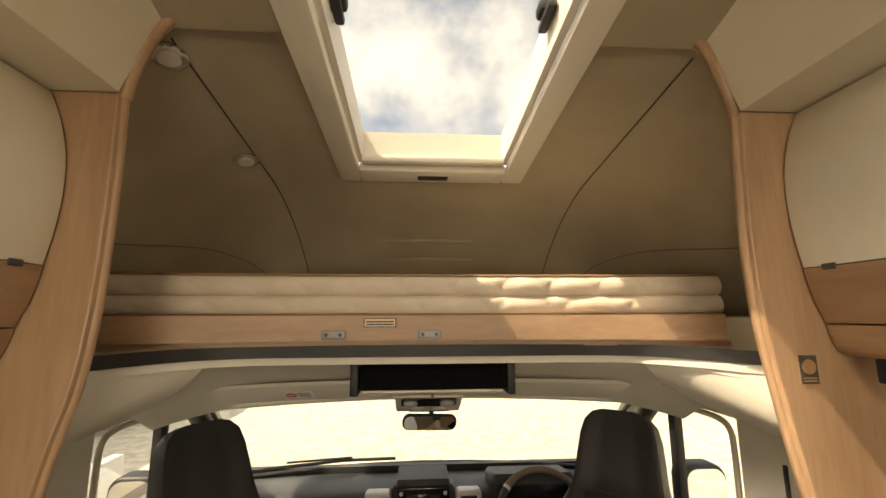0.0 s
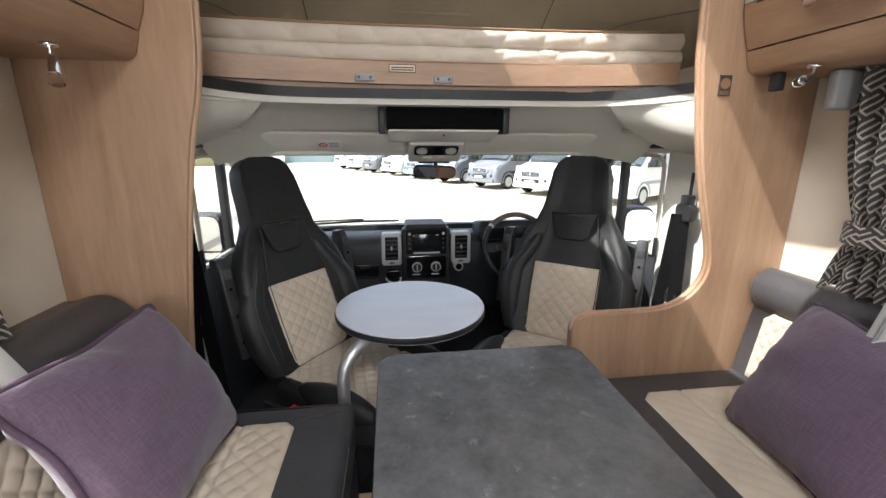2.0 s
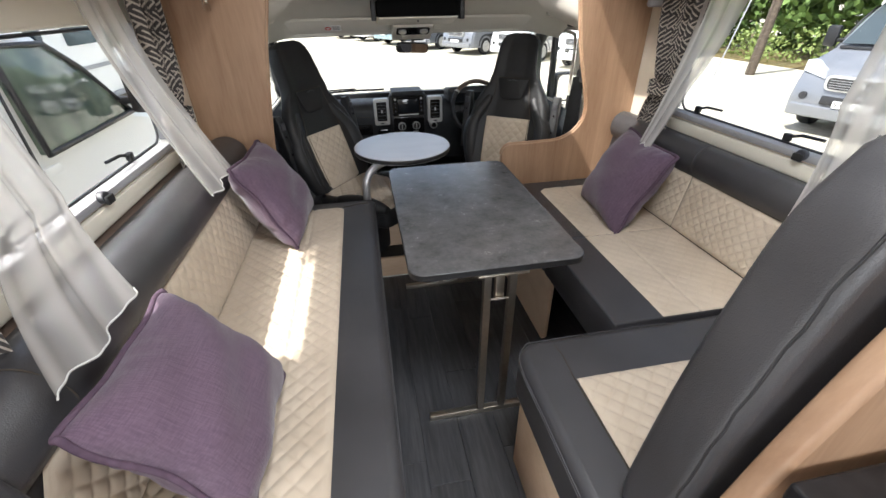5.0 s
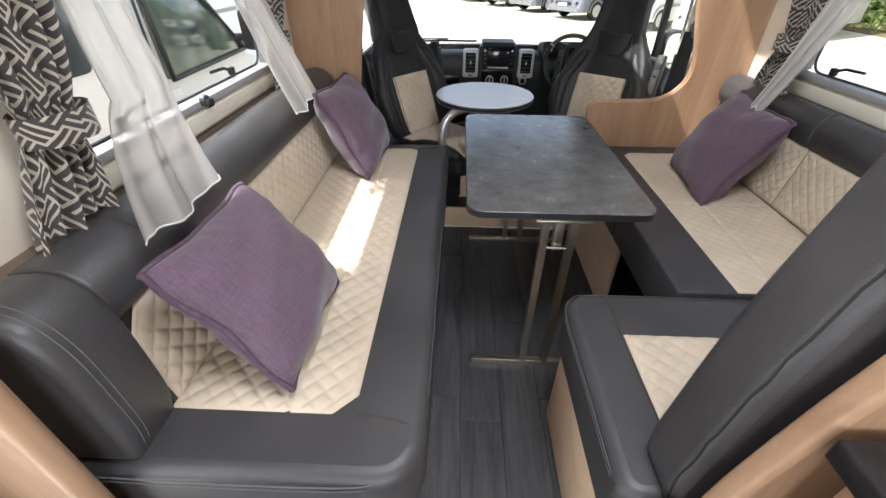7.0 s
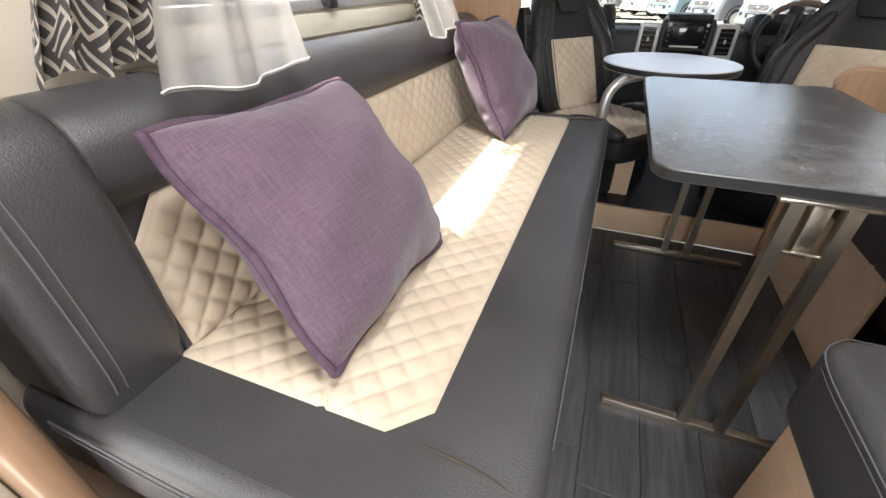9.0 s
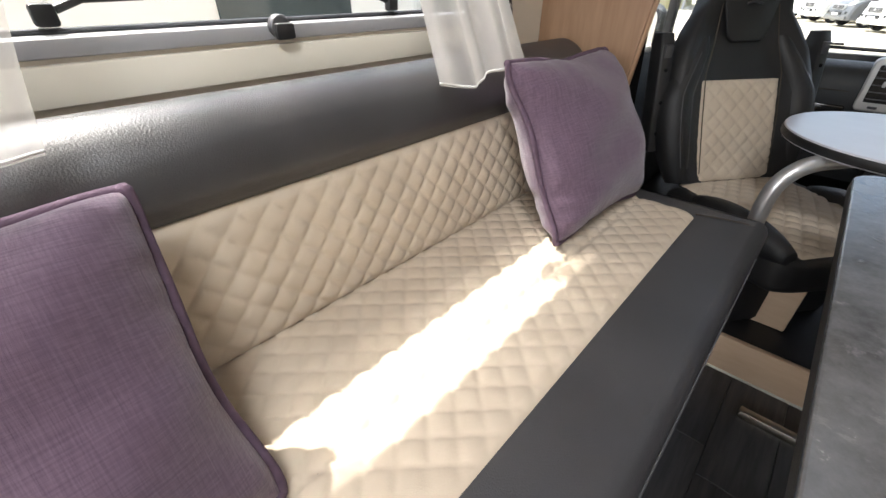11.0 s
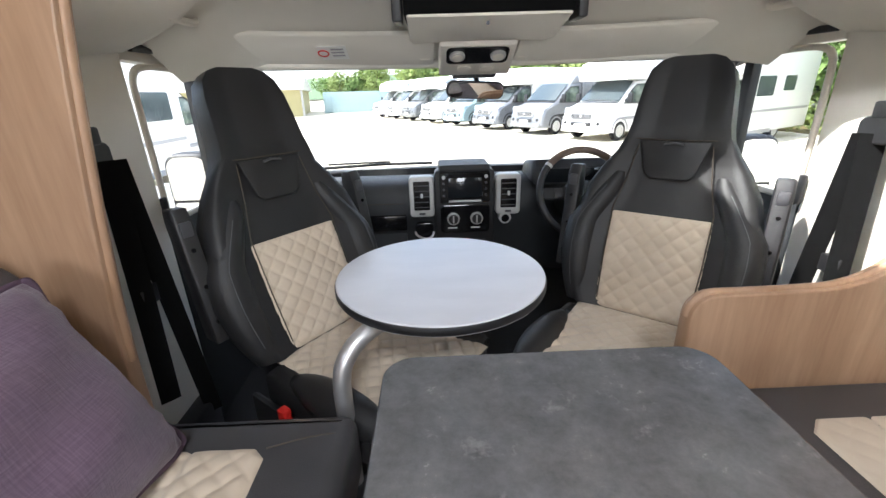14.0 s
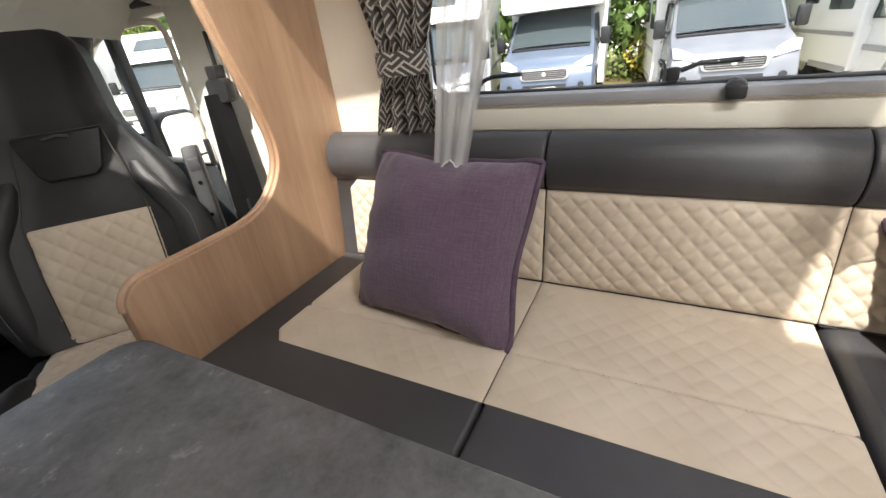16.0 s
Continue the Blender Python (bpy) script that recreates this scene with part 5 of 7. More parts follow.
def dining_table():
    t = thing("dining_table", "dark slate-effect table on two steel leg frames", "table")
    out = rounded(-0.25, 0.353, 0.43, 1.425, 0.055, 8)
    part("tabletop", prism(out, "z", 0.724, 0.7505, 0.003, 2), M_STONE, t, "dark slate-effect laminate top")
    part("edge_band", prism([(0.0515 + (x - 0.0515) * 1.0035, 0.9275 + (y - 0.9275) * 1.0022) for x, y in out], "z", 0.727, 0.7475), M_BLACK, t, "black edging")
    for y, yt in ((0.468, 0.455), (1.390, 1.400)):
        part("foot_bar", box(-0.205, 0.315, y - 0.013, y + 0.013, 0.0, 0.026, 0.003), M_STEEL, t)
        for x in (0.008, 0.098):
            part("leg", leg_mesh(x, y, yt), M_STEEL, t)
        part("cross_rod", tube([(0.01, yt - (yt - y) * 0.16, 0.60), (0.105, yt - (yt - y) * 0.16, 0.60)], 0.004, 6), M_STEEL, t)
        part("hinge_plate", box(0.042, 0.074, yt - 0.012 + 0.02, yt + 0.012 + 0.02, 0.585, 0.722, 0.003), M_STEEL, t)
        part("mount_plate", box(-0.03, 0.145, yt - 0.03, yt + 0.03, 0.7150, 0.7238, 0.002), M_STEEL, t)


def leg_mesh(x, y0, y1):
    w, d = 0.0125, 0.0125
    return loft([[(x - w, y0 - d, 0.024), (x + w, y0 - d, 0.024), (x + w, y0 + d, 0.024), (x - w, y0 + d, 0.024)], [(x - w, y1 - d, 0.716), (x + w, y1 - d, 0.716), (x + w, y1 + d, 0.716), (x - w, y1 + d, 0.716)]])


dining_table()


def round_table():
    t = thing("round_table", "round grey swivel table on a silver swan-neck leg", "table")
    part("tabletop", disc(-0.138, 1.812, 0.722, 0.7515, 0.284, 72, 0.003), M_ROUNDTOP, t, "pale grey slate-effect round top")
    part("edge_band", disc(-0.138, 1.812, 0.7245, 0.7475, 0.2865, 72, 0.004), M_BLACK, t, "black edging")
    pts = smooth_line([(-0.375, 1.545, 0.30), (-0.375, 1.545, 0.50), (-0.374, 1.546, 0.60), (-0.362, 1.556, 0.655), (-0.330, 1.585, 0.692), (-0.28, 1.635, 0.706), (-0.18, 1.75, 0.708)], 6)
    part("swan_neck_leg", tube(pts, 0.021, 16), M_ALU, t, "brushed silver tube")
    part("swivel_plate", disc(-0.17, 1.76, 0.709, 0.7215, 0.06, 24, 0.002), M_BLACK, t)
    part("floor_socket", disc(-0.375, 1.545, 0.125, 0.30, 0.028, 18, 0.004), M_BLACK, t)


round_table()

# ---- cab seats ----
RECL = 0.345  # lean of the back, metres per metre of height


def cab_seat(at, label, red_buckle):
    s = thing("cab_seat", label, "seat", "cab seats", at=at)

    def P(x, f, h):
        """A point on the reclined back: across, in front of its core, height along it."""
        return (x, 0.02 + RECL * h - f * 0.945, 0.47 + 0.945 * h + f * 0.31)

    hs = [0.0, 0.05, 0.14, 0.24, 0.34, 0.43, 0.50, 0.555, 0.60, 0.64, 0.70, 0.77, 0.82, 0.850, 0.862]
    ws = [0.230, 0.262, 0.284, 0.290, 0.284, 0.262, 0.226, 0.188, 0.163, 0.154, 0.148, 0.140, 0.126, 0.098, 0.06]
    bs = [0.05, 0.055, 0.06, 0.062, 0.060, 0.05, 0.034, 0.024, 0.020, 0.020, 0.020, 0.018, 0.012, 0.004, 0.0]
    rings = []
    for h, w, b in zip(hs, ws, bs):
        r = []
        hd = 0.024 if h > 0.58 else 0.0
        th = 0.055 if h < 0.83 else 0.03
        for k in range(25):
            a = -1 + 2 * k / 24
            f = 0.035 + hd + b * max(0, abs(a) - 0.45) / 0.55 * (1 if abs(a) < 0.86 else max(0.0, (1 - abs(a)) / 0.14) ** 0.6)
            if abs(a) > 0.93:
                f = min(f, 0.012)
            r.append(P(w * a, f, h))
        for k in range(13):
            a = 1 - 2 * (k + 0.5) / 13
            r.append(P(w * a * 0.96, -th * (1 - a**6), h))
        rings.append(r)
    part("backrest", loft(rings), M_LEATHER_CAB, s, "black leather backrest with built-in headrest", angle=70)
    n0 = Vector((0, -0.945, 0.31))
    dv = Vector((0, RECL, 0.945)).normalized()
    part("back_panel", quilt(P(-0.156, 0.041, 0.0), (1, 0, 0), dv, n0, 0.312, 0.345, cell=0.058, depth=0.007, bow=0.008), M_BEIGE, s, "beige quilted back panel", angle=80)
    # padded wings either side of the panel
    for sx in (-1, 1):
        rr = []
        for k in range(19):
            q = k / 18
            h = 0.005 + 0.475 * q
            sw = max(0.05, math.sin(math.pi * min(1.0, 0.10 + 0.86 * q)) ** 0.45)
            cx = sx * (0.218 + 0.030 * math.sin(math.pi * min(1.0, q * 1.1)) - 0.062 * max(0, q - 0.62) / 0.38)
            rr.append([P(cx + 0.060 * sw * math.cos(a), 0.030 + 0.058 * sw * math.sin(a), h) for a in [2 * math.pi * i / 18 for i in range(18)]])
        wing = part("side_wing", loft(rr), M_LEATHER_CAB, s, "black leather side wing of the backrest", angle=75)
        part("stitching", tube([(Vector(r[4 if sx > 0 else 5]) + n0 * 0.0006) for r in rr[2:17]], 0.0013, 4), M_STITCH, wing)
        part("stitching", tube([P(sx * x, f, h) for x, f, h in ((0.112, 0.0605, 0.60), (0.112, 0.0605, 0.70), (0.104, 0.060, 0.78), (0.070, 0.058, 0.825), (0.0, 0.0575, 0.835))], 0.0012, 4), M_STITCH, s)
    # raised pad below the headrest
    pad = [(-0.105, 0.0), (-0.075, -0.105), (-0.055, -0.122), (0.055, -0.122), (0.075, -0.105), (0.105, 0.0)]
    bm = bmesh.new()
    vs = [bm.verts.new(P(x, 0.060 if y > -0.05 else 0.047, 0.585 + y)) for x, y in pad]
    f0 = bm.faces.new(vs)
    bmesh.ops.recalc_face_normals(bm, faces=[f0])
    ext = bmesh.ops.extrude_face_region(bm, geom=[f0])
    top = [v for v in ext["geom"] if isinstance(v, bmesh.types.BMVert)]
    for v in top:
        v.co += n0 * 0.0045
    bmesh.ops.recalc_face_normals(bm, faces=bm.faces[:])
    bmesh.ops.bevel(bm, geom=[e for e in bm.edges if all(v in top for v in e.verts)], offset=0.004, segments=3, profile=0.5, affect="EDGES")
    part("neck_pad", bm, M_LEATHER_CAB, s, "black leather neck pad", angle=60)
    part("emblem", tube([P(-0.03, 0.073, 0.572), P(0.0, 0.073, 0.578), P(0.03, 0.073, 0.572)], 0.004, 6), M_DARKGREY, s, "small embossed emblem")
    part("seam", tube([P(-0.140, 0.062, 0.592), P(-0.06, 0.0605, 0.590), P(0.06, 0.0605, 0.590), P(0.140, 0.062, 0.592)], 0.0025, 5), M_SEAM, s)
    for sx in (-1, 1):
        part("seam", tube([P(sx * 0.143, 0.052, 0.03), P(sx * 0.150, 0.056, 0.20), P(sx * 0.150, 0.056, 0.36), P(sx * 0.125, 0.054, 0.46), P(sx * 0.108, 0.058, 0.575)], 0.0022, 4), M_SEAM, s)
    # seat cushion with side bolsters
    cush = [(-0.25, -0.02), (-0.262, -0.22), (-0.25, -0.43), (-0.215, -0.495), (-0.10, -0.515), (0.10, -0.515), (0.215, -0.495), (0.25, -0.43), (0.262, -0.22), (0.25, -0.02)]
    outl = [tuple(p) for p in smooth_line(cush, 4)] + [(0.0, 0.02)]
    part("seat_cushion", prism(outl, "z", 0.345, 0.478, 0.035, 4), M_LEATHER_CAB, s, "black leather seat cushion", angle=60)
    part("seat_panel", quilt((-0.205, -0.505, 0.476), (1, 0, 0), (0, 1, 0), (0, 0, 1), 0.41, 0.49, cell=0.058, depth=0.009, bow=0.010), M_BEIGE, s, "beige quilted seat panel", angle=80)
    for sx in (-1, 1):
        rr = []
        for k in range(13):
            y = -0.13 - 0.36 * k / 12
            q = math.sin(math.pi * (0.06 + 0.88 * k / 12)) ** 0.6
            rr.append([(sx * 0.222 + 0.054 * q * math.cos(a), y, 0.470 + 0.056 * q * math.sin(a)) for a in [2 * math.pi * i / 14 for i in range(14)]])
        part("side_bolster", loft(rr), M_LEATHER_CAB, s, angle=70)
    # folded-up armrests
    for sx in (-1, 1):
        bx = 0.305 * sx
        pts = [(-0.030, 0.0), (0.030, 0.0), (0.033, 0.33), (0.022, 0.365), (-0.02, 0.368), (-0.032, 0.33)]
        z0 = 0.585
        bm = prism([(0.075 + p[0] + 0.20 * p[1], z0 + p[1]) for p in pts], "x", bx - 0.024, bx + 0.024, 0.008, 2)
        a = part("armrest", bm, M_BLACK, s, "folded-up black plastic armrest", angle=45)
        for hh in (0.06, 0.16, 0.26):
            part("screw", disc(0.0, 0.0, -0.001, 0.003, 0.006, 10), M_BLACKGLOSS, a).matrix_basis = pose(bx, 0.075 - 0.031 + 0.20 * hh, z0 + hh, 90, 0, 0)
        part("release_grip", box(bx - 0.015, bx + 0.015, 0.075 - 0.040 + 0.066, 0.075 - 0.024 + 0.066, z0 + 0.295, z0 + 0.335, 0.004), M_DARKGREY, a)
    part("side_shield", box(-0.285, -0.262, -0.36, 0.02, 0.27, 0.40, 0.010), M_BLACK, s)
    part("side_shield", box(0.262, 0.285, -0.36, 0.02, 0.27, 0.40, 0.010), M_BLACK, s)
    part("pedestal", box(-0.20, 0.20, -0.38, 0.02, 0.126, 0.335, 0.02), M_BLACK, s)
    if red_buckle:
        part("buckle", box(-0.315, -0.29, -0.20, -0.17, 0.40, 0.46, 0.005), M_RED, s, "red belt buckle button")
    return s


cab_seat(pose(-0.525, 1.985, 0, 0, 0, 53), "swivelled passenger cab seat in black leather and beige quilting", True)
cab_seat(pose(0.545, 1.995, 0, 0, 0, -38), "swivelled driver cab seat in black leather and beige quilting", False)

# ---- seat belts on the pillars ----


def seat_belt(x, y, sx):
    b = thing("seat_belt", "black seat belt hanging on the cab pillar", "seat belt", "cab seat belts")
    part("slot", box(x - 0.004, x + 0.004, y - 0.004, y + 0.004, 1.14, 1.25), M_BLACK, b)
    part("slider", box(x - 0.025, x + 0.012, y - 0.02, y + 0.02, 1.125, 1.165, 0.006), M_BLACK, b)
    part("guide", prism(rounded(y - 0.045, y + 0.045, 1.065, 1.13, 0.02), "x", x - 0.022, x + 0.006, 0.004), M_BLACK, b)
    x1 = x - sx * 0.02

    def web(y0, z0, y1, z1, w0, w1, xa, xb):
        """A strap turned a little towards the lounge."""

        def ring(x, y, z, w):
            return [(x - 0.7 * sx * u + 0.7 * k, y + 0.7 * u + 0.7 * sx * k, z) for u, k in ((-w, -0.002), (-w, 0.002), (w, 0.002), (w, -0.002))]

        return loft([ring(xa, y0, z0, w0), ring(xb, y1, z1, w1)])

    part("webbing", web(y, 1.09, y - 0.05, 0.45, 0.025, 0.024, x1, x1 - sx * 0.01), M_VOID, b)
    part("webbing", web(y + 0.015, 1.09, y + 0.08, 0.30, 0.024, 0.023, x1 - sx * 0.008, x1 - sx * 0.03), M_VOID, b)
    part("tongue", box(x1 - 0.008, x1 + 0.008, y - 0.03, y + 0.03, 0.72, 0.77, 0.004), M_BLACK, b)
    part("reel_cover", box(x1 - 0.03, x1 + 0.03, y - 0.06, y + 0.12, 0.126, 0.34, 0.015), M_BLACK, b)


seat_belt(-0.915, 1.745, -1)
seat_belt(0.945, 1.77, 1)

# ---- curtains ----


def hanging(name, label, sx, wx, y_top, y_tie, y_bot, z_top, z_tie, z_bot, folds, depth, material, seed, group, waist=True, hem=None):
    """A hanging cloth drawn in at its tie. y_*: pairs of near and far edge at top, tie and hem."""
    rnd = random.Random(seed)
    ph = [rnd.uniform(0, 6.28) for _ in range(4)]
    c = thing(name, label, "curtain", group)

    def lerp(a, b, k):
        return a + (b - a) * k

    def fn(s, t):
        z = lerp(z_top, z_bot, t)
        if z > z_tie:
            k = ((z_top - z) / (z_top - z_tie)) ** 1.6
            ya, yb = lerp(y_top[0], y_tie[0], k), lerp(y_top[1], y_tie[1], k)
        else:
            k = ((z_tie - z) / (z_tie - z_bot)) ** 0.7
            ya, yb = lerp(y_tie[0], y_bot[0], k), lerp(y_tie[1], y_bot[1], k)
        width = yb - ya
        pinch = math.exp(-(((z - z_tie) / 0.045) ** 2)) if waist else 0
        amp = depth * (1 - 0.55 * pinch) * (0.55 + 0.45 * min(1.0, width / 0.22))
        a = s * folds * 2 * math.pi
        wob = math.sin(a + ph[0] + 0.7 * math.sin(3 * t + ph[1])) + 0.35 * math.sin(2.3 * a + ph[2] + 2 * t)
        y = ya + width * s + 0.25 * amp * math.cos(a + ph[0])
        x = wx - sx * (0.058 + amp * (0.9 + wob) + (0.0 if waist else 0.17 * t**1.6))
        zz = z - 0.010 * math.sin(a * 0.5 + ph[3]) * t
        return (x, y, zz)

    cloth_w = max(y_top[1] - y_top[0], y_bot[1] - y_bot[0]) * (2.0 if waist else 1.3)
    bm = surf(fn, 90, 50, uv=lambda s, t: (s * cloth_w, t * (z_top - z_bot)))
    part("cloth", bm, material, c, angle=180)
    if hem:
        part("hem", tube([Vector(fn(i / 90, 1.0)) + Vector((0, 0, 0.004)) for i in range(91)], 0.0018, 4), hem, c, angle=180)
    if waist:
        yc, hw = (y_tie[0] + y_tie[1]) / 2, (y_tie[1] - y_tie[0]) / 2 + 0.012

        def band(s, t):
            a = 2 * math.pi * s
            return (wx - sx * (0.075 + (0.052 + 0.003 * math.sin(6 * a)) * math.cos(a) * 1.0), yc + hw * math.sin(a), z_tie - 0.028 + 0.056 * t)

        part("tieback", surf(band, 40, 4, uv=lambda s, t: (s * 0.34, t * 0.07 + 0.02)), M_CURTAIN, c, "patterned tie-back band", angle=180)


CUR = "dark curtain with a woven cream maze pattern, tied back"
VOI = "sheer white voile curtain hanging beside the window"
hanging("curtain", CUR, -1, XL, (-0.04, 0.20), (-0.01, 0.115), (-0.115, 0.09), 1.552, 1.135, 0.952, 4.5, 0.020, M_CURTAIN, 4, "patterned curtains")
hanging("curtain", CUR, -1, XL, (1.07, 1.32), (1.105, 1.215), (1.08, 1.245), 1.552, 1.12, 0.935, 4.5, 0.020, M_CURTAIN, 5, "patterned curtains")
hanging("curtain", CUR, 1, XR, (-0.12, 0.14), (-0.05, 0.05), (-0.10, 0.08), 1.552, 1.14, 0.955, 4.5, 0.020, M_CURTAIN, 6, "patterned curtains")
hanging("curtain", CUR, 1, XR, (1.06, 1.37), (1.165, 1.285), (1.125, 1.345), 1.552, 1.12, 0.948, 4.5, 0.020, M_CURTAIN, 7, "patterned curtains")
hanging("voile", VOI, -1, XL, (0.17, 0.345), (0.10, 0.31), (-0.070, 0.25), 1.552, 1.15, 0.930, 2.3, 0.010, M_VOILE, 8, "voile curtains", False, M_WHITE)
hanging("voile", VOI, -1, XL, (0.80, 0.99), (0.81, 1.05), (0.80, 1.105), 1.552, 1.2, 0.918, 2.6, 0.011, M_VOILE, 9, "voile curtains", False, M_WHITE)
hanging("voile", VOI, 1, XR, (0.88, 1.09), (0.95, 1.09), (1.00, 1.08), 1.552, 1.2, 0.905, 2.4, 0.010, M_VOILE, 10, "voile curtains", False, M_WHITE)
hanging("voile", VOI, 1, XR, (0.12, 0.40), (0.12, 0.38), (0.12, 0.30), 1.552, 1.2, 0.895, 2.4, 0.010, M_VOILE, 11, "voile curtains", False, M_WHITE)

# ---- cab fittings ----


def dashboard():
    d = thing("dashboard", "dark grey cab dashboard with central stack", "dashboard")
    prof = [(2.86, 0.30), (2.80, 0.50), (2.785, 0.62), (2.775, 0.72), (2.80, 0.785), (2.86, 0.805), (3.02, 0.795), (3.27, 0.755), (3.27, 0.30)]
    part("body", prism(prof, "x", -0.93, 0.96, 0.015, 3), M_DASH, d, angle=50)
    part("open_shelf", box(-0.66, -0.29, 2.768, 2.80, 0.56, 0.64, 0.008), M_BLACKGLOSS, d, "dark open tray")
    part("lid_line", tube([(-0.70, 2.773, 0.70), (-0.30, 2.773, 0.70)], 0.002, 4), M_SEAM, d)
    part("glovebox", box(-0.70, -0.29, 2.79, 2.83, 0.36, 0.54, 0.012), M_DASH, d, "dark glovebox lid")
    stack = part("console_panel", prism(rounded(-0.142, 0.152, 0.475, 0.862, 0.022), "y", 2.757, 2.84, 0.006), M_BLACK, d, "black console panel")
    part("stack_hood", prism([(2.745, 0.862), (2.76, 0.885), (2.95, 0.885), (2.98, 0.80), (2.80, 0.80)], "x", -0.12, 0.13, 0.01), M_DASH, d)
    radio = part("radio", prism(rounded(-0.118, 0.128, 0.702, 0.852, 0.010), "y", 2.744, 2.757, 0.003), M_BLACKGLOSS, stack, "gloss black radio with screen")
    part("screen", box(-0.078, 0.088, 2.7415, 2.7438, 0.728, 0.826, 0.001), M_SCREEN, stack, "dark glass touch screen")
    for x in (-0.098, 0.108):
        for z in (0.83, 0.80, 0.77, 0.74):
            part("button", disc(x, z, 2.738, 2.7438, 0.009 if z == 0.83 else 0.006, 14, 0.001, axis="y"), M_SILVER if z == 0.83 else M_DARKGREY, stack)
    part("trim_strip", box(-0.075, 0.085, 2.741, 2.7438, 0.706, 0.716), M_SILVER, stack)
    part("heater_panel", prism(rounded(-0.118, 0.128, 0.548, 0.690, 0.02), "y", 2.747, 2.757, 0.003), M_BLACKGLOSS, stack)
    for x in (-0.054, 0.062):
        k = part("dial", disc(x, 0.622, 2.728, 2.7468, 0.031, 28, 0.003, axis="y"), M_SILVER, stack, "silver heater dial")
        part("dial_face", disc(x, 0.622, 2.7255, 2.7279, 0.024, 24, axis="y"), M_BLACK, stack)
        part("pointer", box(x - 0.004, x + 0.004, 2.7215, 2.7253, 0.603, 0.641, 0.001), M_SILVER, stack)
        part("mode_mark", box(x - 0.028, x + 0.018, 2.744, 2.7468, 0.570, 0.576), M_WHITE, stack)
    part("hazard_button", box(-0.022, 0.026, 2.750, 2.757, 0.492, 0.512, 0.002), M_RED, stack, "red hazard button")
    for x in (-0.10, -0.07, 0.07, 0.10):
        part("switch", box(x - 0.009, x + 0.009, 2.752, 2.757, 0.493, 0.508, 0.002), M_DARKGREY, stack)
    for x0, x1 in ((-0.268, -0.146), (0.158, 0.280)):
        xm = (x0 + x1) / 2
        v = part("vent", prism(rounded(x0, x1, 0.635, 0.838, 0.020), "y", 2.742, 2.80, 0.008, 3), M_SILVER, d, "silver air vent surround")
        part("grille", prism(rounded(x0 + 0.022, x1 - 0.022, 0.672, 0.815, 0.006), "y", 2.7385, 2.7418), M_BLACKGLOSS, v)
        for k in range(5):
            part("slat", box(x0 + 0.024, x1 - 0.024, 2.735, 2.7383, 0.684 + 0.027 * k, 0.688 + 0.027 * k), M_DARKGREY, v)
        part("thumb_tab", box(xm - 0.006, xm + 0.006, 2.728, 2.7348, 0.735, 0.757, 0.002), M_SILVER, v)
        part("badge", box(xm - 0.015, xm + 0.015, 2.7385, 2.7418, 0.648, 0.658, 0.001), M_DARKGREY, v)
    part("cup_holder", tube([(-0.20 + 0.045 * math.cos(a), 2.72 + 0.012 * math.sin(2 * a), 0.565 + 0.035 * math.sin(a)) for a in [math.pi + math.pi * i / 16 for i in range(17)]], 0.006, 8), M_SILVER, d, "silver cup holder ring")
    part("cup_recess", prism(rounded(-0.245, -0.155, 0.52, 0.60, 0.02), "y", 2.752, 2.80, 0.004), M_BLACKGLOSS, d)
    g = part("start_knob", disc(0.205, 0.618, 2.735, 2.80, 0.030, 24, 0.004, axis="y"), M_SILVER, d, "round chrome switch")
    part("knob_face", disc(0.205, 0.618, 2.731, 2.7348, 0.020, 20, 0.001, axis="y"), M_BLACKGLOSS, g)
    part("binnacle", prism([(2.74, 0.78), (2.735, 0.86), (2.77, 0.895), (2.95, 0.87), (3.0, 0.79)], "x", 0.33, 0.74, 0.025, 3), M_DASH, d)
    part("instrument_glass", box(0.37, 0.70, 2.732, 2.737, 0.79, 0.855, 0.002), M_SCREEN, d)
    part("tunnel", box(-0.13, 0.14, 2.70, 2.86, 0.126, 0.47, 0.03), M_BLACK, d)


dashboard()


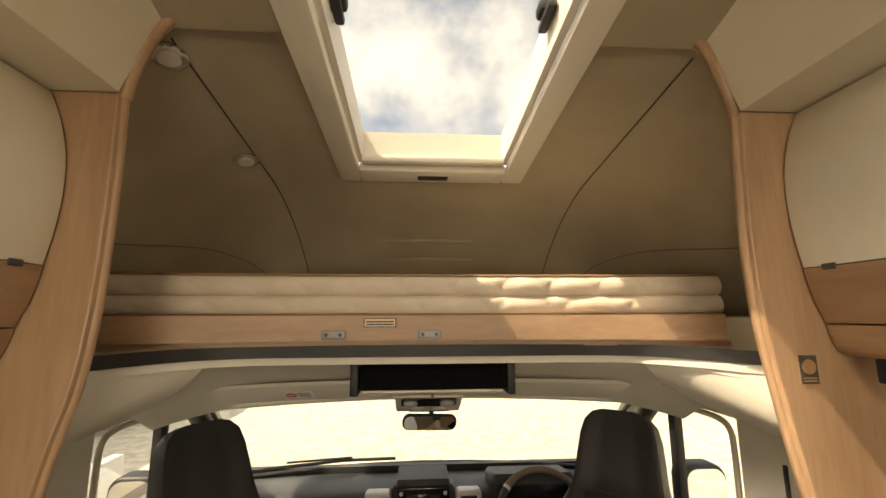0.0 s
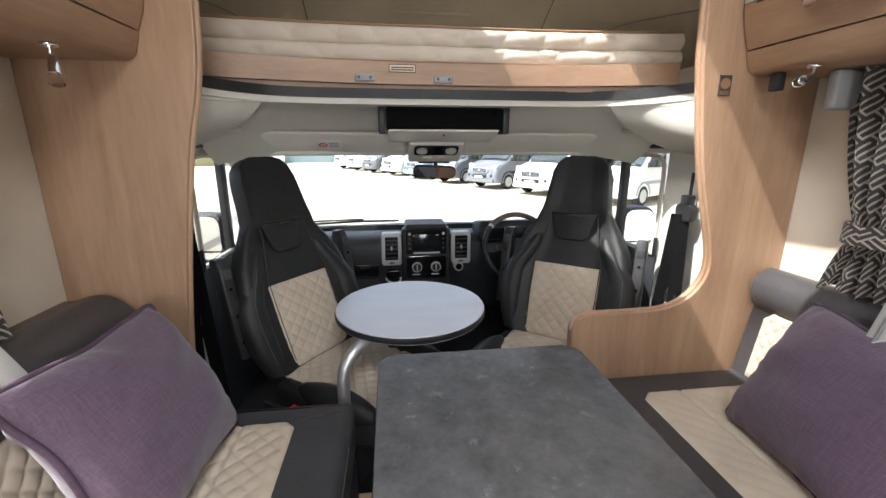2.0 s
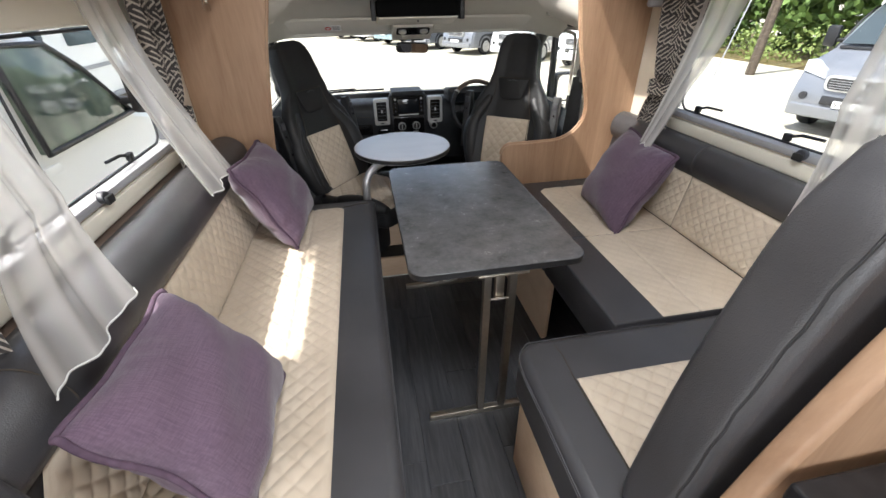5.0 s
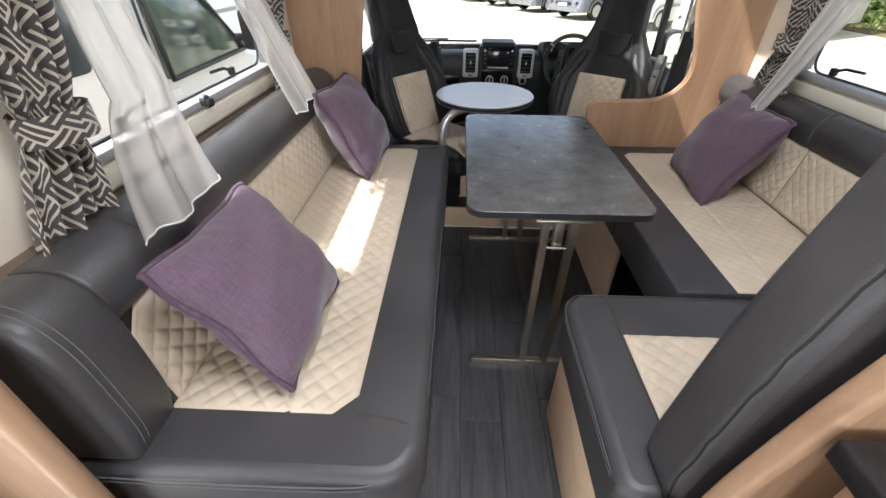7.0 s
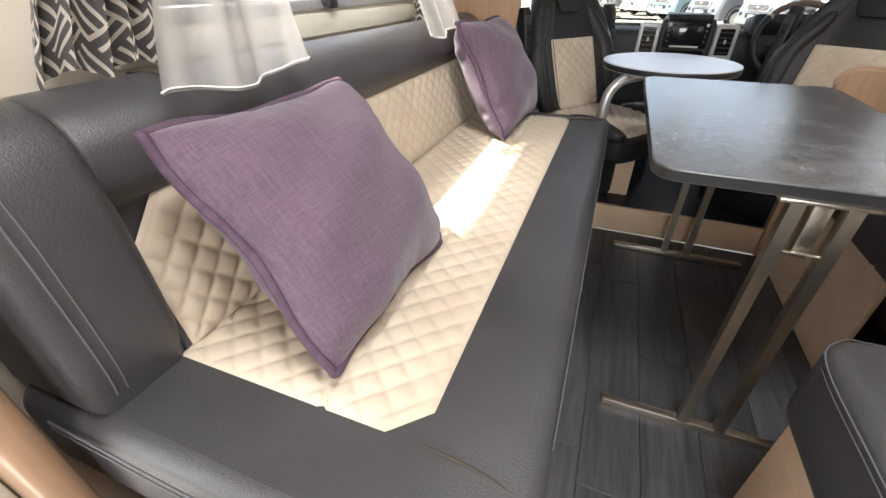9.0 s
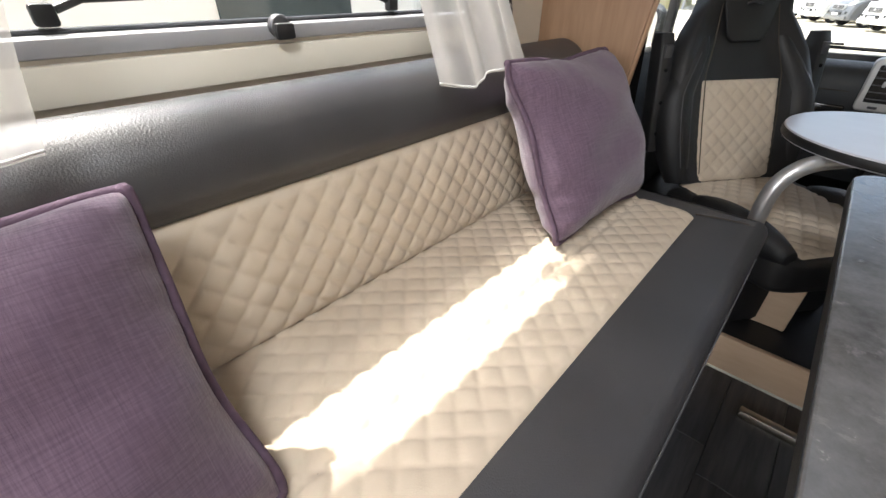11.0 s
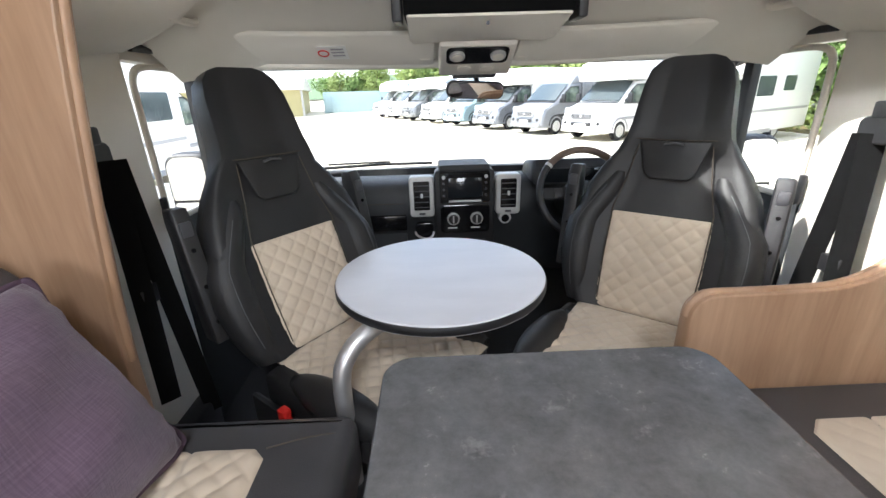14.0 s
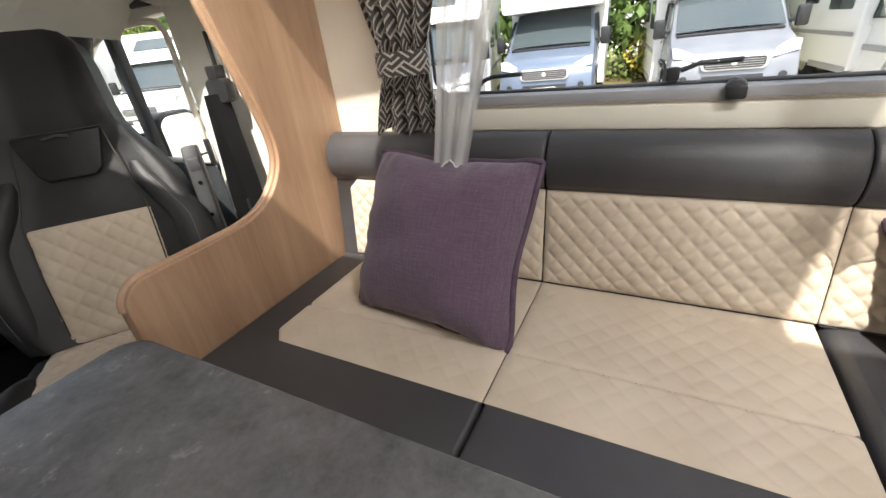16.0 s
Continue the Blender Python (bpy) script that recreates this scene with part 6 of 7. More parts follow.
def steering_wheel():
    m = look((0.525, 2.565, 0.775), (0.525, 2.565 + 0.86, 0.775 - 0.42))
    w = thing("steering_wheel", "black leather steering wheel with wood-tone upper rim", "steering wheel", at=m)
    R = 0.198
    ring = lambda a0, a1, n: [(R * math.cos(radians(a0 + (a1 - a0) * k / n)), R * math.sin(radians(a0 + (a1 - a0) * k / n)), 0) for k in range(n + 1)]
    part("rim", tube(ring(140, 400, 40), 0.0155, 12), M_BLACK, w, "black leather rim")
    part("upper_rim", tube(ring(41, 139, 20), 0.0157, 12), M_LEDGE, w, "dark wood-tone upper rim")
    for a in (41, 139):
        part("rim_band", tube(ring(a - 2, a + 2, 2), 0.0170, 12), M_SILVER, w)
    part("hub", prism(rounded(-0.075, 0.075, -0.065, 0.055, 0.03), "z", -0.045, 0.010, 0.012, 3), M_DASH, w)
    for sx in (-1, 1):
        sp = part("spoke", loft([[(sx * 0.065, -0.03, -0.02), (sx * 0.065, 0.03, -0.02), (sx * 0.065, 0.03, 0.0), (sx * 0.065, -0.03, 0.0)], [(sx * 0.182, -0.022, -0.008), (sx * 0.182, 0.022, -0.008), (sx * 0.182, 0.022, 0.008), (sx * 0.182, -0.022, 0.008)]]), M_BLACK, w)
        part("switch_pad", box(sx * 0.115 - 0.018, sx * 0.115 + 0.018, -0.022, 0.022, 0.004, 0.013, 0.003), M_DARKGREY, sp)
    part("lower_spoke", box(-0.03, 0.03, -0.182, -0.05, -0.02, 0.0, 0.008), M_BLACK, w)
    part("column", tube([(0, 0, -0.02), (0, 0, -0.22)], [0.055, 0.07], 16), M_BLACK, w)


steering_wheel()


def overhead_shelf():
    s = thing("overhead_shelf", "open black overhead shelf with pale lip above the windscreen", "shelf")
    # no hollow here: a solid box, its black standing for the dark inside
    part("recess", box(-0.212, 0.258, 2.035, 2.30, 1.412, 1.499, 0.004), M_VOID, s, "solid black box standing for the dark open recess")
    lip = prism([(2.03, 1.405), (2.028, 1.4115), (2.30, 1.4115), (2.32, 1.372), (2.20, 1.366)], "x", -0.205, 0.250, 0.006)
    part("lip", lip, M_CABPLASTIC, s, "pale shelf lip")
    for x in (-0.243, 0.263):
        part("bracket", box(x, x + 0.026, 2.025, 2.12, 1.395, 1.497, 0.005), M_BLACK, s)
    part("screw", disc(0.02, 1.39, 2.05, 2.052, 0.005, 10, axis="y"), M_DARKGREY, s)


overhead_shelf()


def map_console():
    c = thing("map_light_console", "pale overhead console with two map lamps", "light")
    body = part("body", prism([(2.232, 1.366), (2.236, 1.352), (2.390, 1.272), (2.415, 1.274), (2.44, 1.365)], "x", -0.112, 0.142, 0.008, 3), M_CABPLASTIC, c)
    # the sloping underside carries the lamps
    tilt = pose(0.015, 2.236, 1.352, -27.4)
    dp = part("dark_panel", prism(rounded(-0.104, 0.104, 0.006, 0.096, 0.02), "z", -0.005, -0.001, 0.001), M_BLACKGLOSS, c, "dark lamp panel")
    dp.matrix_basis = tilt
    for x in (-0.068, 0.068):
        l = part("map_lamp", disc(x, 0.042, -0.016, -0.0052, 0.026, 20, 0.003), M_SILVER, c)
        l.matrix_basis = tilt
        part("lens", disc(x, 0.042, -0.0185, -0.0162, 0.019, 18), M_LAMP, l)
    for x in (-0.040, 0.040):
        rk = part("rocker", prism(rounded(x - 0.024, x + 0.024, 0.112, 0.146, 0.014), "z", -0.008, -0.001, 0.002), M_SKYFRAME, c)
        rk.matrix_basis = tilt
    part("sensor_box", box(-0.06, 0.10, 2.416, 2.50, 1.262, 1.300, 0.006), M_BLACK, c)


map_console()


def rear_mirror():
    r = thing("rear_view_mirror", "oval rear-view mirror on a black stalk", "mirror")
    part("stalk", tube([(0.03, 2.47, 1.27), (0.032, 2.455, 1.25), (0.030, 2.44, 1.235)], 0.010, 10), M_BLACK, r)
    m = pose(0.025, 2.425, 1.217, 12, 3, 8)
    sh = part("shell", prism(rounded(-0.112, 0.112, -0.032, 0.032, 0.028), "y", 0.0, 0.022, 0.006, 3), M_BLACK, r)
    sh.matrix_basis = m
    gl = part("mirror_glass", prism(rounded(-0.106, 0.106, -0.027, 0.027, 0.024), "y", -0.0025, -0.0002), M_MIRROR, sh)


rear_mirror()


def sun_visor(x0, x1, label, sticker):
    v = thing("sun_visor", label, "sun visor", "sun visors")

    def put(x, k):
        y = 2.40 - 0.14 * (abs(x - 0.02) / 0.8) ** 2.5 + 0.06 * k
        return y, 1.352 - 0.030 * k

    rings = []
    n = 14
    for i in range(n + 1):
        x = x0 + (x1 - x0) * i / n
        y0, z0 = put(x, -1.6)
        y1, z1 = put(x, 0.9)
        rings.append([(x, y0, z0 + 0.008), (x, y0 - 0.004, z0), (x, y0, z0 - 0.008), (x, y1, z1 - 0.010), (x, y1 + 0.006, z1), (x, y1, z1 + 0.010)])
    part("panel", loft(rings), M_CABLINER, v, angle=70)
    xa = x1 - 0.03 if x1 < 0 else x0 + 0.03
    part("pivot", box(xa - 0.02, xa + 0.02, put(xa, 0.4)[0], put(xa, 1.2)[0], 1.325, 1.345, 0.004), M_CABPLASTIC, v)
    if sticker:
        # the label lies on the sloping face, towards the seats
        y0, z0 = put(-0.48, -1.2)
        y1, z1 = put(-0.48, 0.4)
        tilt = math.degrees(math.atan2(z1 - z0, y1 - y0))
        m = pose(-0.48, (y0 + y1) / 2, (z0 + z1) / 2 - 0.012, tilt, 0, 0)
        a = part("warning_label", box(-0.055, 0.055, -0.038, 0.038, -0.0015, 0.0), M_WHITE, v, "white warning label")
        a.matrix_basis = m
        part("red_ring", tube([(-0.026 + 0.017 * math.cos(t), 0.017 * math.sin(t), -0.0025) for t in [2 * math.pi * k / 20 for k in range(20)]], 0.003, 4, closed=True), M_RED, a)
        for k in range(3):
            part("text_bar", box(0.002, 0.045, -0.025 + 0.018 * k, -0.017 + 0.018 * k, -0.0028, -0.0016), M_GREYPL, a)


sun_visor(-0.74, -0.13, "pale fabric passenger sun visor with warning label", True)
sun_visor(0.17, 0.78, "pale fabric driver sun visor folded up", False)


def grab_handle(x, y, z, sx):
    h = thing("grab_handle", "pale folding grab handle in the cab roof", "handle", "grab handles")
    part("grip", tube(smooth_line([(x, y - 0.09, z + 0.02), (x - sx * 0.012, y - 0.07, z - 0.005), (x - sx * 0.014, y, z - 0.010), (x - sx * 0.012, y + 0.07, z - 0.005), (x, y + 0.09, z + 0.02)], 4), 0.010, 8), M_CABPLASTIC, h)
    for dy in (-0.09, 0.09):
        part("mount", box(x - 0.018, x + 0.018, y + dy - 0.014, y + dy + 0.014, z + 0.008, z + 0.045, 0.005), M_CABPLASTIC, h)


grab_handle(-0.79, 1.98, 1.415, -1)
grab_handle(0.82, 1.98, 1.415, 1)


def door_mirror(sx, x, y):
    d = thing("door_mirror", "black exterior door mirror with two glasses", "mirror", "door mirrors")
    part("housing", prism(rounded(x - 0.10, x + 0.10, 0.72, 1.01, (0.06, 0.06, 0.03, 0.03)), "y", y, y + 0.10, 0.02, 3), M_BLACK, d, angle=60)
    part("main_glass", prism(rounded(x - 0.085, x + 0.085, 0.815, 0.995, (0.05, 0.05, 0.01, 0.01)), "y", y - 0.004, y - 0.0005), M_MIRROR, d, "mirror glass")
    part("wide_glass", prism(rounded(x - 0.085, x + 0.085, 0.735, 0.805, 0.015), "y", y - 0.004, y - 0.0005), M_MIRROR, d, "mirror glass")
    part("arm", tube([(x - sx * 0.08, y + 0.05, 0.80), (x - sx * 0.20, y + 0.04, 0.79)], 0.03, 10), M_BLACK, d)
    part("lower_arm", tube([(x - sx * 0.08, y + 0.05, 0.74), (x - sx * 0.20, y + 0.04, 0.73)], 0.018, 10), M_BLACK, d)


door_mirror(-1, -1.17, 2.52)
door_mirror(1, 1.21, 2.48)
# wipers at the foot of the windscreen
wp = thing("windscreen_wiper", "black wiper arm lying along the windscreen foot", "wiper")
part("arm", tube([(-0.86, 3.12, 0.83), (-0.45, 3.25, 0.825), (-0.15, 3.28, 0.82)], 0.009, 6), M_BLACK, wp)
part("blade", tube([(-0.75, 3.17, 0.845), (-0.40, 3.25, 0.84)], 0.006, 6), M_RUBBER, wp)
# door pull trims on the pillar
for sx, x in ((-1, -0.95), (1, 0.978)):
    lk = thing("door_striker", "black door lock trim on the pillar edge", "lock", "door lock trims")
    part("cap", box(min(x, x - 0.014 * sx), max(x, x - 0.014 * sx), 1.965, 1.985, 0.86, 0.95, 0.004), M_BLACK, lk)

# ---- outside ----
GROUND = -0.60
structure("ground", box(-600, 600, -600, 600, GROUND - 0.2, GROUND), M_GRAVEL, "pale sunlit gravel yard", smooth=False)


def wheel_parts(parent, x, y, sx):
    a, b = sorted((x, x - sx * 0.22))
    w = part("wheel", disc(y, 0.34, a, b, 0.34, 28, 0.05, axis="x"), M_TYRE, parent, "black tyre")
    a, b = sorted((x + sx * 0.004, x - sx * 0.06))
    r = part("rim", disc(y, 0.34, a, b, 0.225, 24, 0.015, axis="x"), M_SILVER, w, "silver wheel trim")


def van(at, label, cab, body, style, group, plate=""):
    """A motorhome facing -y, its front bumper at y = 0, on the ground."""
    v = thing("motorhome", label, "vehicle", group, at=at)
    hw = 0.99
    prof = [(0.02, 0.30), (0.0, 0.55), (0.06, 0.80), (0.14, 0.98), (0.42, 1.16), (0.86, 1.30), (1.30, 1.70), (1.72, 2.02), (2.45, 2.08), (2.45, 0.30)]
    rings = []
    for x, s, dy in ((-hw, 0.94, 0.16), (-hw * 0.95, 0.985, 0.06), (-hw * 0.75, 1.0, 0.012), (0, 1.0, 0.0), (hw * 0.75, 1.0, 0.012), (hw * 0.95, 0.985, 0.06), (hw, 0.94, 0.16)):
        rings.append([(x * (1 - 0.10 * max(0, z - 1.2) / 0.8), y + dy * (1 if y < 1.8 else 0), 0.30 + (z - 0.30) * s) for y, z in prof])
    part("cab", loft(rings), cab, v, angle=35)
    # windscreen
    sl = Vector((0, 0.86, 0.72)).normalized()
    nr = Vector((0, -sl.z, sl.y))

    def scr(s, t):
        a = -1 + 2 * s
        p = Vector((a * (0.86 - 0.07 * t), 0.90 + 0.78 * t, 1.335 + 0.655 * t)) + nr * (0.050 - 0.030 * a * a)
        return p

    part("windscreen", thick(scr, 10, 4, tuple(nr * 0.008)), M_TINT, v, "tinted windscreen")
    part("scuttle", box(-0.84, 0.84, 0.80, 0.92, 1.285, 1.33, 0.01), M_GRILLE, v)
    for sx in (-1, 1):
        x = hw * 0.985 * sx
        pts = [(1.02, 1.28), (1.42, 1.68), (1.72, 1.88), (2.20, 1.90), (2.22, 1.26)]
        a, b = sorted((x * 0.93, x * 0.99 + 0.012 * sx))
        bm = prism(pts, "x", a, b, 0.01)
        for q in bm.verts:
            q.co.x -= sx * 0.09 * max(0, q.co.z - 1.28)
        part("side_window", bm, M_GLASSREFL, v, "cab door window with green reflections in its colour")
        seal = [(x * 0.99 + 0.014 * sx - sx * 0.09 * max(0, q[1] - 1.28), q[0], q[1]) for q in pts]
        part("window_seal", tube(seal, 0.022, 6, closed=True), M_GRILLE, v, "black window rubber", angle=80)
        a, b = sorted((x + 0.001 * sx, x + 0.014 * sx))
        part("door_handle", box(a, b, 2.18, 2.34, 1.14, 1.20, 0.005), cab, v)
        part("door_gap", box(a, b, 2.36, 2.372, 0.45, 1.98), M_GRILLE, v)
        part("door_moulding", box(a, b, 1.0, 2.35, 0.72, 0.82, 0.004), M_GRILLE if cab != M_VANWHITE else M_GREYPL, v)
        m = part("mirror", box(min(1.04 * sx, 1.24 * sx), max(1.04 * sx, 1.24 * sx), 1.05, 1.16, 1.28, 1.62, 0.04), M_BLACK, v, "black door mirror")
        part("mirror_arm", box(min(0.93 * sx, 1.05 * sx), max(0.93 * sx, 1.05 * sx), 1.08, 1.14, 1.36, 1.42, 0.01), M_BLACK, m)
        hl = [(0.56, 0.90), (0.93, 0.98), (0.95, 1.14), (0.84, 1.13), (0.60, 1.02)]
        bm = prism([(sx * p, q) for p, q in hl], "y", 0.10, 0.55, 0.0)
        for q in bm.verts:
            if q.co.y < 0.3:
                q.co.y = 0.075 + 0.16 * (abs(q.co.x) - 0.5) ** 2 * 2.2 + 0.30 * max(0, q.co.z - 0.92)
        part("headlight", bm, M_HEADLAMP, v, "clear headlight lens", angle=30)
        part("fog_lamp", disc(sx * 0.74, 0.62, -0.004, 0.10, 0.06, 18, 0.01, axis="y"), M_GRILLE, v)
        part("wheel_arch", tube([(sx * 0.985, 0.92 + 0.42 * math.cos(t), 0.36 + 0.42 * math.sin(t)) for t in [math.pi * k / 14 for k in range(15)]], 0.035, 6), M_GRILLE if cab != M_VANWHITE else M_GREYPL, v)
        wheel_parts(v, 1.0 * sx, 0.92, sx)
        wheel_parts(v, 1.06 * sx, 4.75, sx)
    gr = part("grille", prism(rounded(-0.50, 0.50, 0.74, 0.96, (0.05, 0.05, 0.09, 0.09)), "y", -0.010, 0.2, 0.012), M_SILVER, v, "chrome grille surround")
    part("grille_mesh", prism(rounded(-0.455, 0.455, 0.765, 0.935, (0.04, 0.04, 0.07, 0.07)), "y", -0.016, -0.0105), M_GRILLE, gr)
    for k in range(4):
        part("grille_bar", box(-0.43, 0.43, -0.022, -0.0165, 0.79 + 0.036 * k, 0.798 + 0.036 * k), M_GREYPL, gr)
    part("badge", disc(0, 0.86, -0.030, -0.0225, 0.045, 20, 0.003, axis="y"), M_SILVER, gr)
    part("bumper", prism(rounded(-0.90, 0.90, 0.30, 0.50, 0.06), "y", -0.035, 0.25, 0.03, 3), cab, v)
    part("lower_intake", box(-0.45, 0.45, -0.042, 0.0, 0.53, 0.66, 0.01), M_GRILLE, v)
    pl = part("number_plate", box(-0.26, 0.26, -0.056, -0.043, 0.50, 0.61, 0.003), M_WHITE, v, "white number plate")
    if plate:
        cu = bpy.data.curves.new("lettering", "FONT")
        cu.body = plate
        cu.size = 0.105
        cu.align_x, cu.align_y = "CENTER", "CENTER"
        cu.extrude = 0.001
        tx = new("lettering", cu)
        dg = bpy.context.evaluated_depsgraph_get()
        me = bpy.data.meshes.new_from_object(tx.evaluated_get(dg))
        bpy.data.objects.remove(tx)
        me.materials.clear()
        me.materials.append(M_LABELINK)
        tt = new("lettering", me)
        tt.parent = pl
        tt.matrix_basis = pose(0, -0.0575, 0.553, 90, 0, 0)
    # living body
    if style == "panel":
        bp = rounded(-1.0, 1.0, 0.36, 2.42, (0.16, 0.16, 0.03, 0.03), 6)
        part("body", prism(bp, "y", 2.40, 6.2, 0.06, 3), body, v, angle=50)
        part("roof_cap", prism([(1.75, 1.98), (2.05, 2.30), (2.42, 2.418), (2.42, 1.98)], "x", -0.86, 0.86, 0.05, 3), body, v)
        for sx in (-1, 1):
            a, b = sorted((0.99 * sx, 1.012 * sx))
            part("body_window", prism(rounded(5.0, 5.85, 1.32, 1.88, 0.06), "x", a, b, 0.004), M_TINT, v, "dark body window")
            part("side_strip", box(a, b, 2.5, 6.1, 0.74, 0.83, 0.004), M_GREYPL, v)
            part("body_window", prism(rounded(2.92, 3.60, 1.46, 1.92, 0.06), "x", a, b, 0.004), M_TINT, v, "dark body window")
    else:
        top = 2.82
        bp = rounded(-1.13, 1.13, 0.34, top, (0.10, 0.10, 0.04, 0.04), 6)
        part("body", prism(bp, "y", 2.30, 6.9, 0.05, 3), body, v, angle=50)
        if style == "luton":
            nose = [(0.95, 2.05), (0.88, 2.30), (1.05, 2.62), (1.55, 2.80), (2.34, top - 0.002), (2.34, 2.03)]
        else:
            nose = [(1.45, 2.03), (1.62, 2.28), (2.00, 2.58), (2.34, 2.70), (2.34, 2.03)]
        part("overcab", prism(nose, "x", -1.08, 1.08, 0.09, 3), body, v, "white overcab moulding", angle=50)
        if style != "luton":
            bm = box(-0.55, 0.55, 1.68, 2.06, 2.40, 2.43)
            for q in bm.verts:
                q.co.z += (q.co.y - 1.87) * 0.72 + 0.07
            part("overcab_window", bm, M_TINT, v, "tinted overcab window", smooth=False)
        for sx in (-1, 1):
            a, b = sorted((1.125 * sx, 1.145 * sx))
            for y0, y1, z0, z1 in ((2.75, 3.85, 1.42, 2.0), (4.5, 5.3, 1.55, 2.0)):
                part("body_window", prism(rounded(y0, y1, z0, z1, 0.06), "x", a, b, 0.004), M_TINT, v, "dark body window")
            part("side_stripe", box(a, b, 2.4, 6.7, 0.95, 1.03), M_GREYPL, v, "grey body stripe")
            part("skirt", box(a, b, 2.35, 4.2, 0.30, 0.42, 0.005), M_GREYPL, v)
    return v


YARD = "parked motorhomes in the yard"
ROW = [
    (-1, M_VANWHITE, M_VANWHITE, "low", "white coachbuilt motorhome parked in the yard"),
    (0, M_VANWHITE, M_VANWHITE, "luton", "white overcab motorhome parked in the yard"),
    (1, M_VANSILVER, M_VANSILVER, "panel", "silver campervan with dark side window"),
    (2, M_VANSILVER, M_VANWHITE, "luton", "white motorhome with silver-grey cab"),
    (3, M_VANGREEN, M_VANGREEN, "panel", "teal grey campervan parked in the yard"),
    (4, M_VANWHITE, M_VANWHITE, "low", "white low-profile motorhome parked in the yard"),
    (5, M_VANDARK, M_VANWHITE, "luton", "white motorhome with dark grey cab"),
    (6, M_VANWHITE, M_VANWHITE, "low", "white low-profile motorhome parked in the yard"),
    (7, M_VANWHITE, M_VANWHITE, "luton", "white overcab motorhome parked in the yard"),
]
for k, cab_m, body_m, style, label in ROW:
    van(pose(5.3 - 1.42 * k, 16.2 + 2.95 * k, GROUND, 0, 0, -60), label, cab_m, body_m, style, YARD)
# three close by, facing the side windows
van(pose(9.3, 2.95, GROUND, 0, 0, -84), "white overcab motorhome with blue-grey cab", M_VANBLUE, M_VANWHITE, "luton", YARD)
van(pose(9.2, -0.35, GROUND, 0, 0, -84), "white low-profile motorhome with silver cab", M_VANSILVER, M_VANWHITE, "low", YARD)
van(pose(7.2, 4.75, GROUND, 0, 0, -74), "white motorhome with silver cab and number plate", M_VANSILVER, M_VANWHITE, "low", YARD, "VX22 BUD")
van(pose(13.2, 19.0, GROUND, 0, 0, -66), "white coachbuilt motorhome parked by the hedge", M_VANWHITE, M_VANWHITE, "luton", YARD)
van(pose(9.2, -3.8, GROUND, 0, 0, -84), "white coachbuilt motorhome parked by the hedge", M_VANWHITE, M_VANWHITE, "luton", YARD)
# the neighbour alongside
van(pose(-3.38, 4.65, GROUND, 0, 0, 180), "white campervan parked close alongside", M_VANWHITE, M_VANWHITE, "panel", YARD)
van(pose(-7.1, 13.4, GROUND, 0, 0, 180), "white coachbuilt motorhome further along", M_VANWHITE, M_VANWHITE, "luton", YARD)

# ---- trees and hedges ----


def leaf_mesh(name, centres, radii, count, size, seed):
    """Small leaf cards scattered through overlapping clumps, as one mesh."""
    rng = np.random.default_rng(seed)
    c = np.array(centres, float)
    r = np.array(radii, float)
    which = rng.choice(len(c), count, p=r**2 / (r**2).sum())
    d = rng.normal(size=(count, 3))
    d /= np.linalg.norm(d, axis=1, keepdims=True)
    p = c[which] + d * (r[which] * rng.uniform(0.55, 1.08, count) ** 0.6)[:, None]
    u = rng.normal(size=(count, 3))
    u /= np.linalg.norm(u, axis=1, keepdims=True)
    w = np.cross(u, d + 0.3 * rng.normal(size=(count, 3)))
    w /= np.linalg.norm(w, axis=1, keepdims=True) + 1e-9
    s = size * rng.uniform(0.6, 1.4, count)[:, None]
    v = np.stack([p - u * s, p + w * s * 0.55, p + u * s, p - w * s * 0.55], 1).reshape(-1, 3)
    me = bpy.data.meshes.new(name)
    me.from_pydata(v.tolist(), [], (np.arange(count)[:, None] * 4 + np.arange(4)).tolist())
    return me


def tree(x, y, h, seed, leaf):
    rnd = random.Random(seed)
    t = thing("tree", "leafy green broadleaf tree behind the yard", "tree", "trees behind the yard", at=pose(x, y, GROUND))
    bm = tube([(0, 0, 0), (rnd.uniform(-0.1, 0.1), 0, h * 0.3), (rnd.uniform(-0.2, 0.2), 0.1, h * 0.62)], [0.035 * h, 0.026 * h, 0.012 * h], 8)
    cs, rs = [], []
    for k in range(9):
        a = rnd.uniform(0, 6.28)
        rr = h * rnd.uniform(0.10, 0.27)
        z = h * rnd.uniform(0.42, 0.90)
        e = (rr * math.cos(a), rr * math.sin(a), z)
        tube([(0, 0, h * rnd.uniform(0.25, 0.45)), (e[0] * 0.5, e[1] * 0.5, z * 0.8), e], [0.012 * h, 0.008 * h, 0.003 * h], 6, bm=bm)
        cs.append(e)
        rs.append(h * rnd.uniform(0.13, 0.21))
    part("trunk", bm, M_BARK, t)
    me = leaf_mesh("crown", cs, rs, 1900, h * 0.026, seed)
    me.materials.append(leaf)
    cr = new("crown", me)
    cr.parent = t


rnd = random.Random(21)
for k in range(44):
    f = k / 43
    x = -13 + 63 * f
    tree(x + rnd.uniform(-1.5, 1.5), 60 - 20 * f + rnd.uniform(-3, 3), rnd.uniform(4.0, 5.2) + 4.2 * f, 100 + k, M_LEAF2 if k % 3 else M_LEAF)

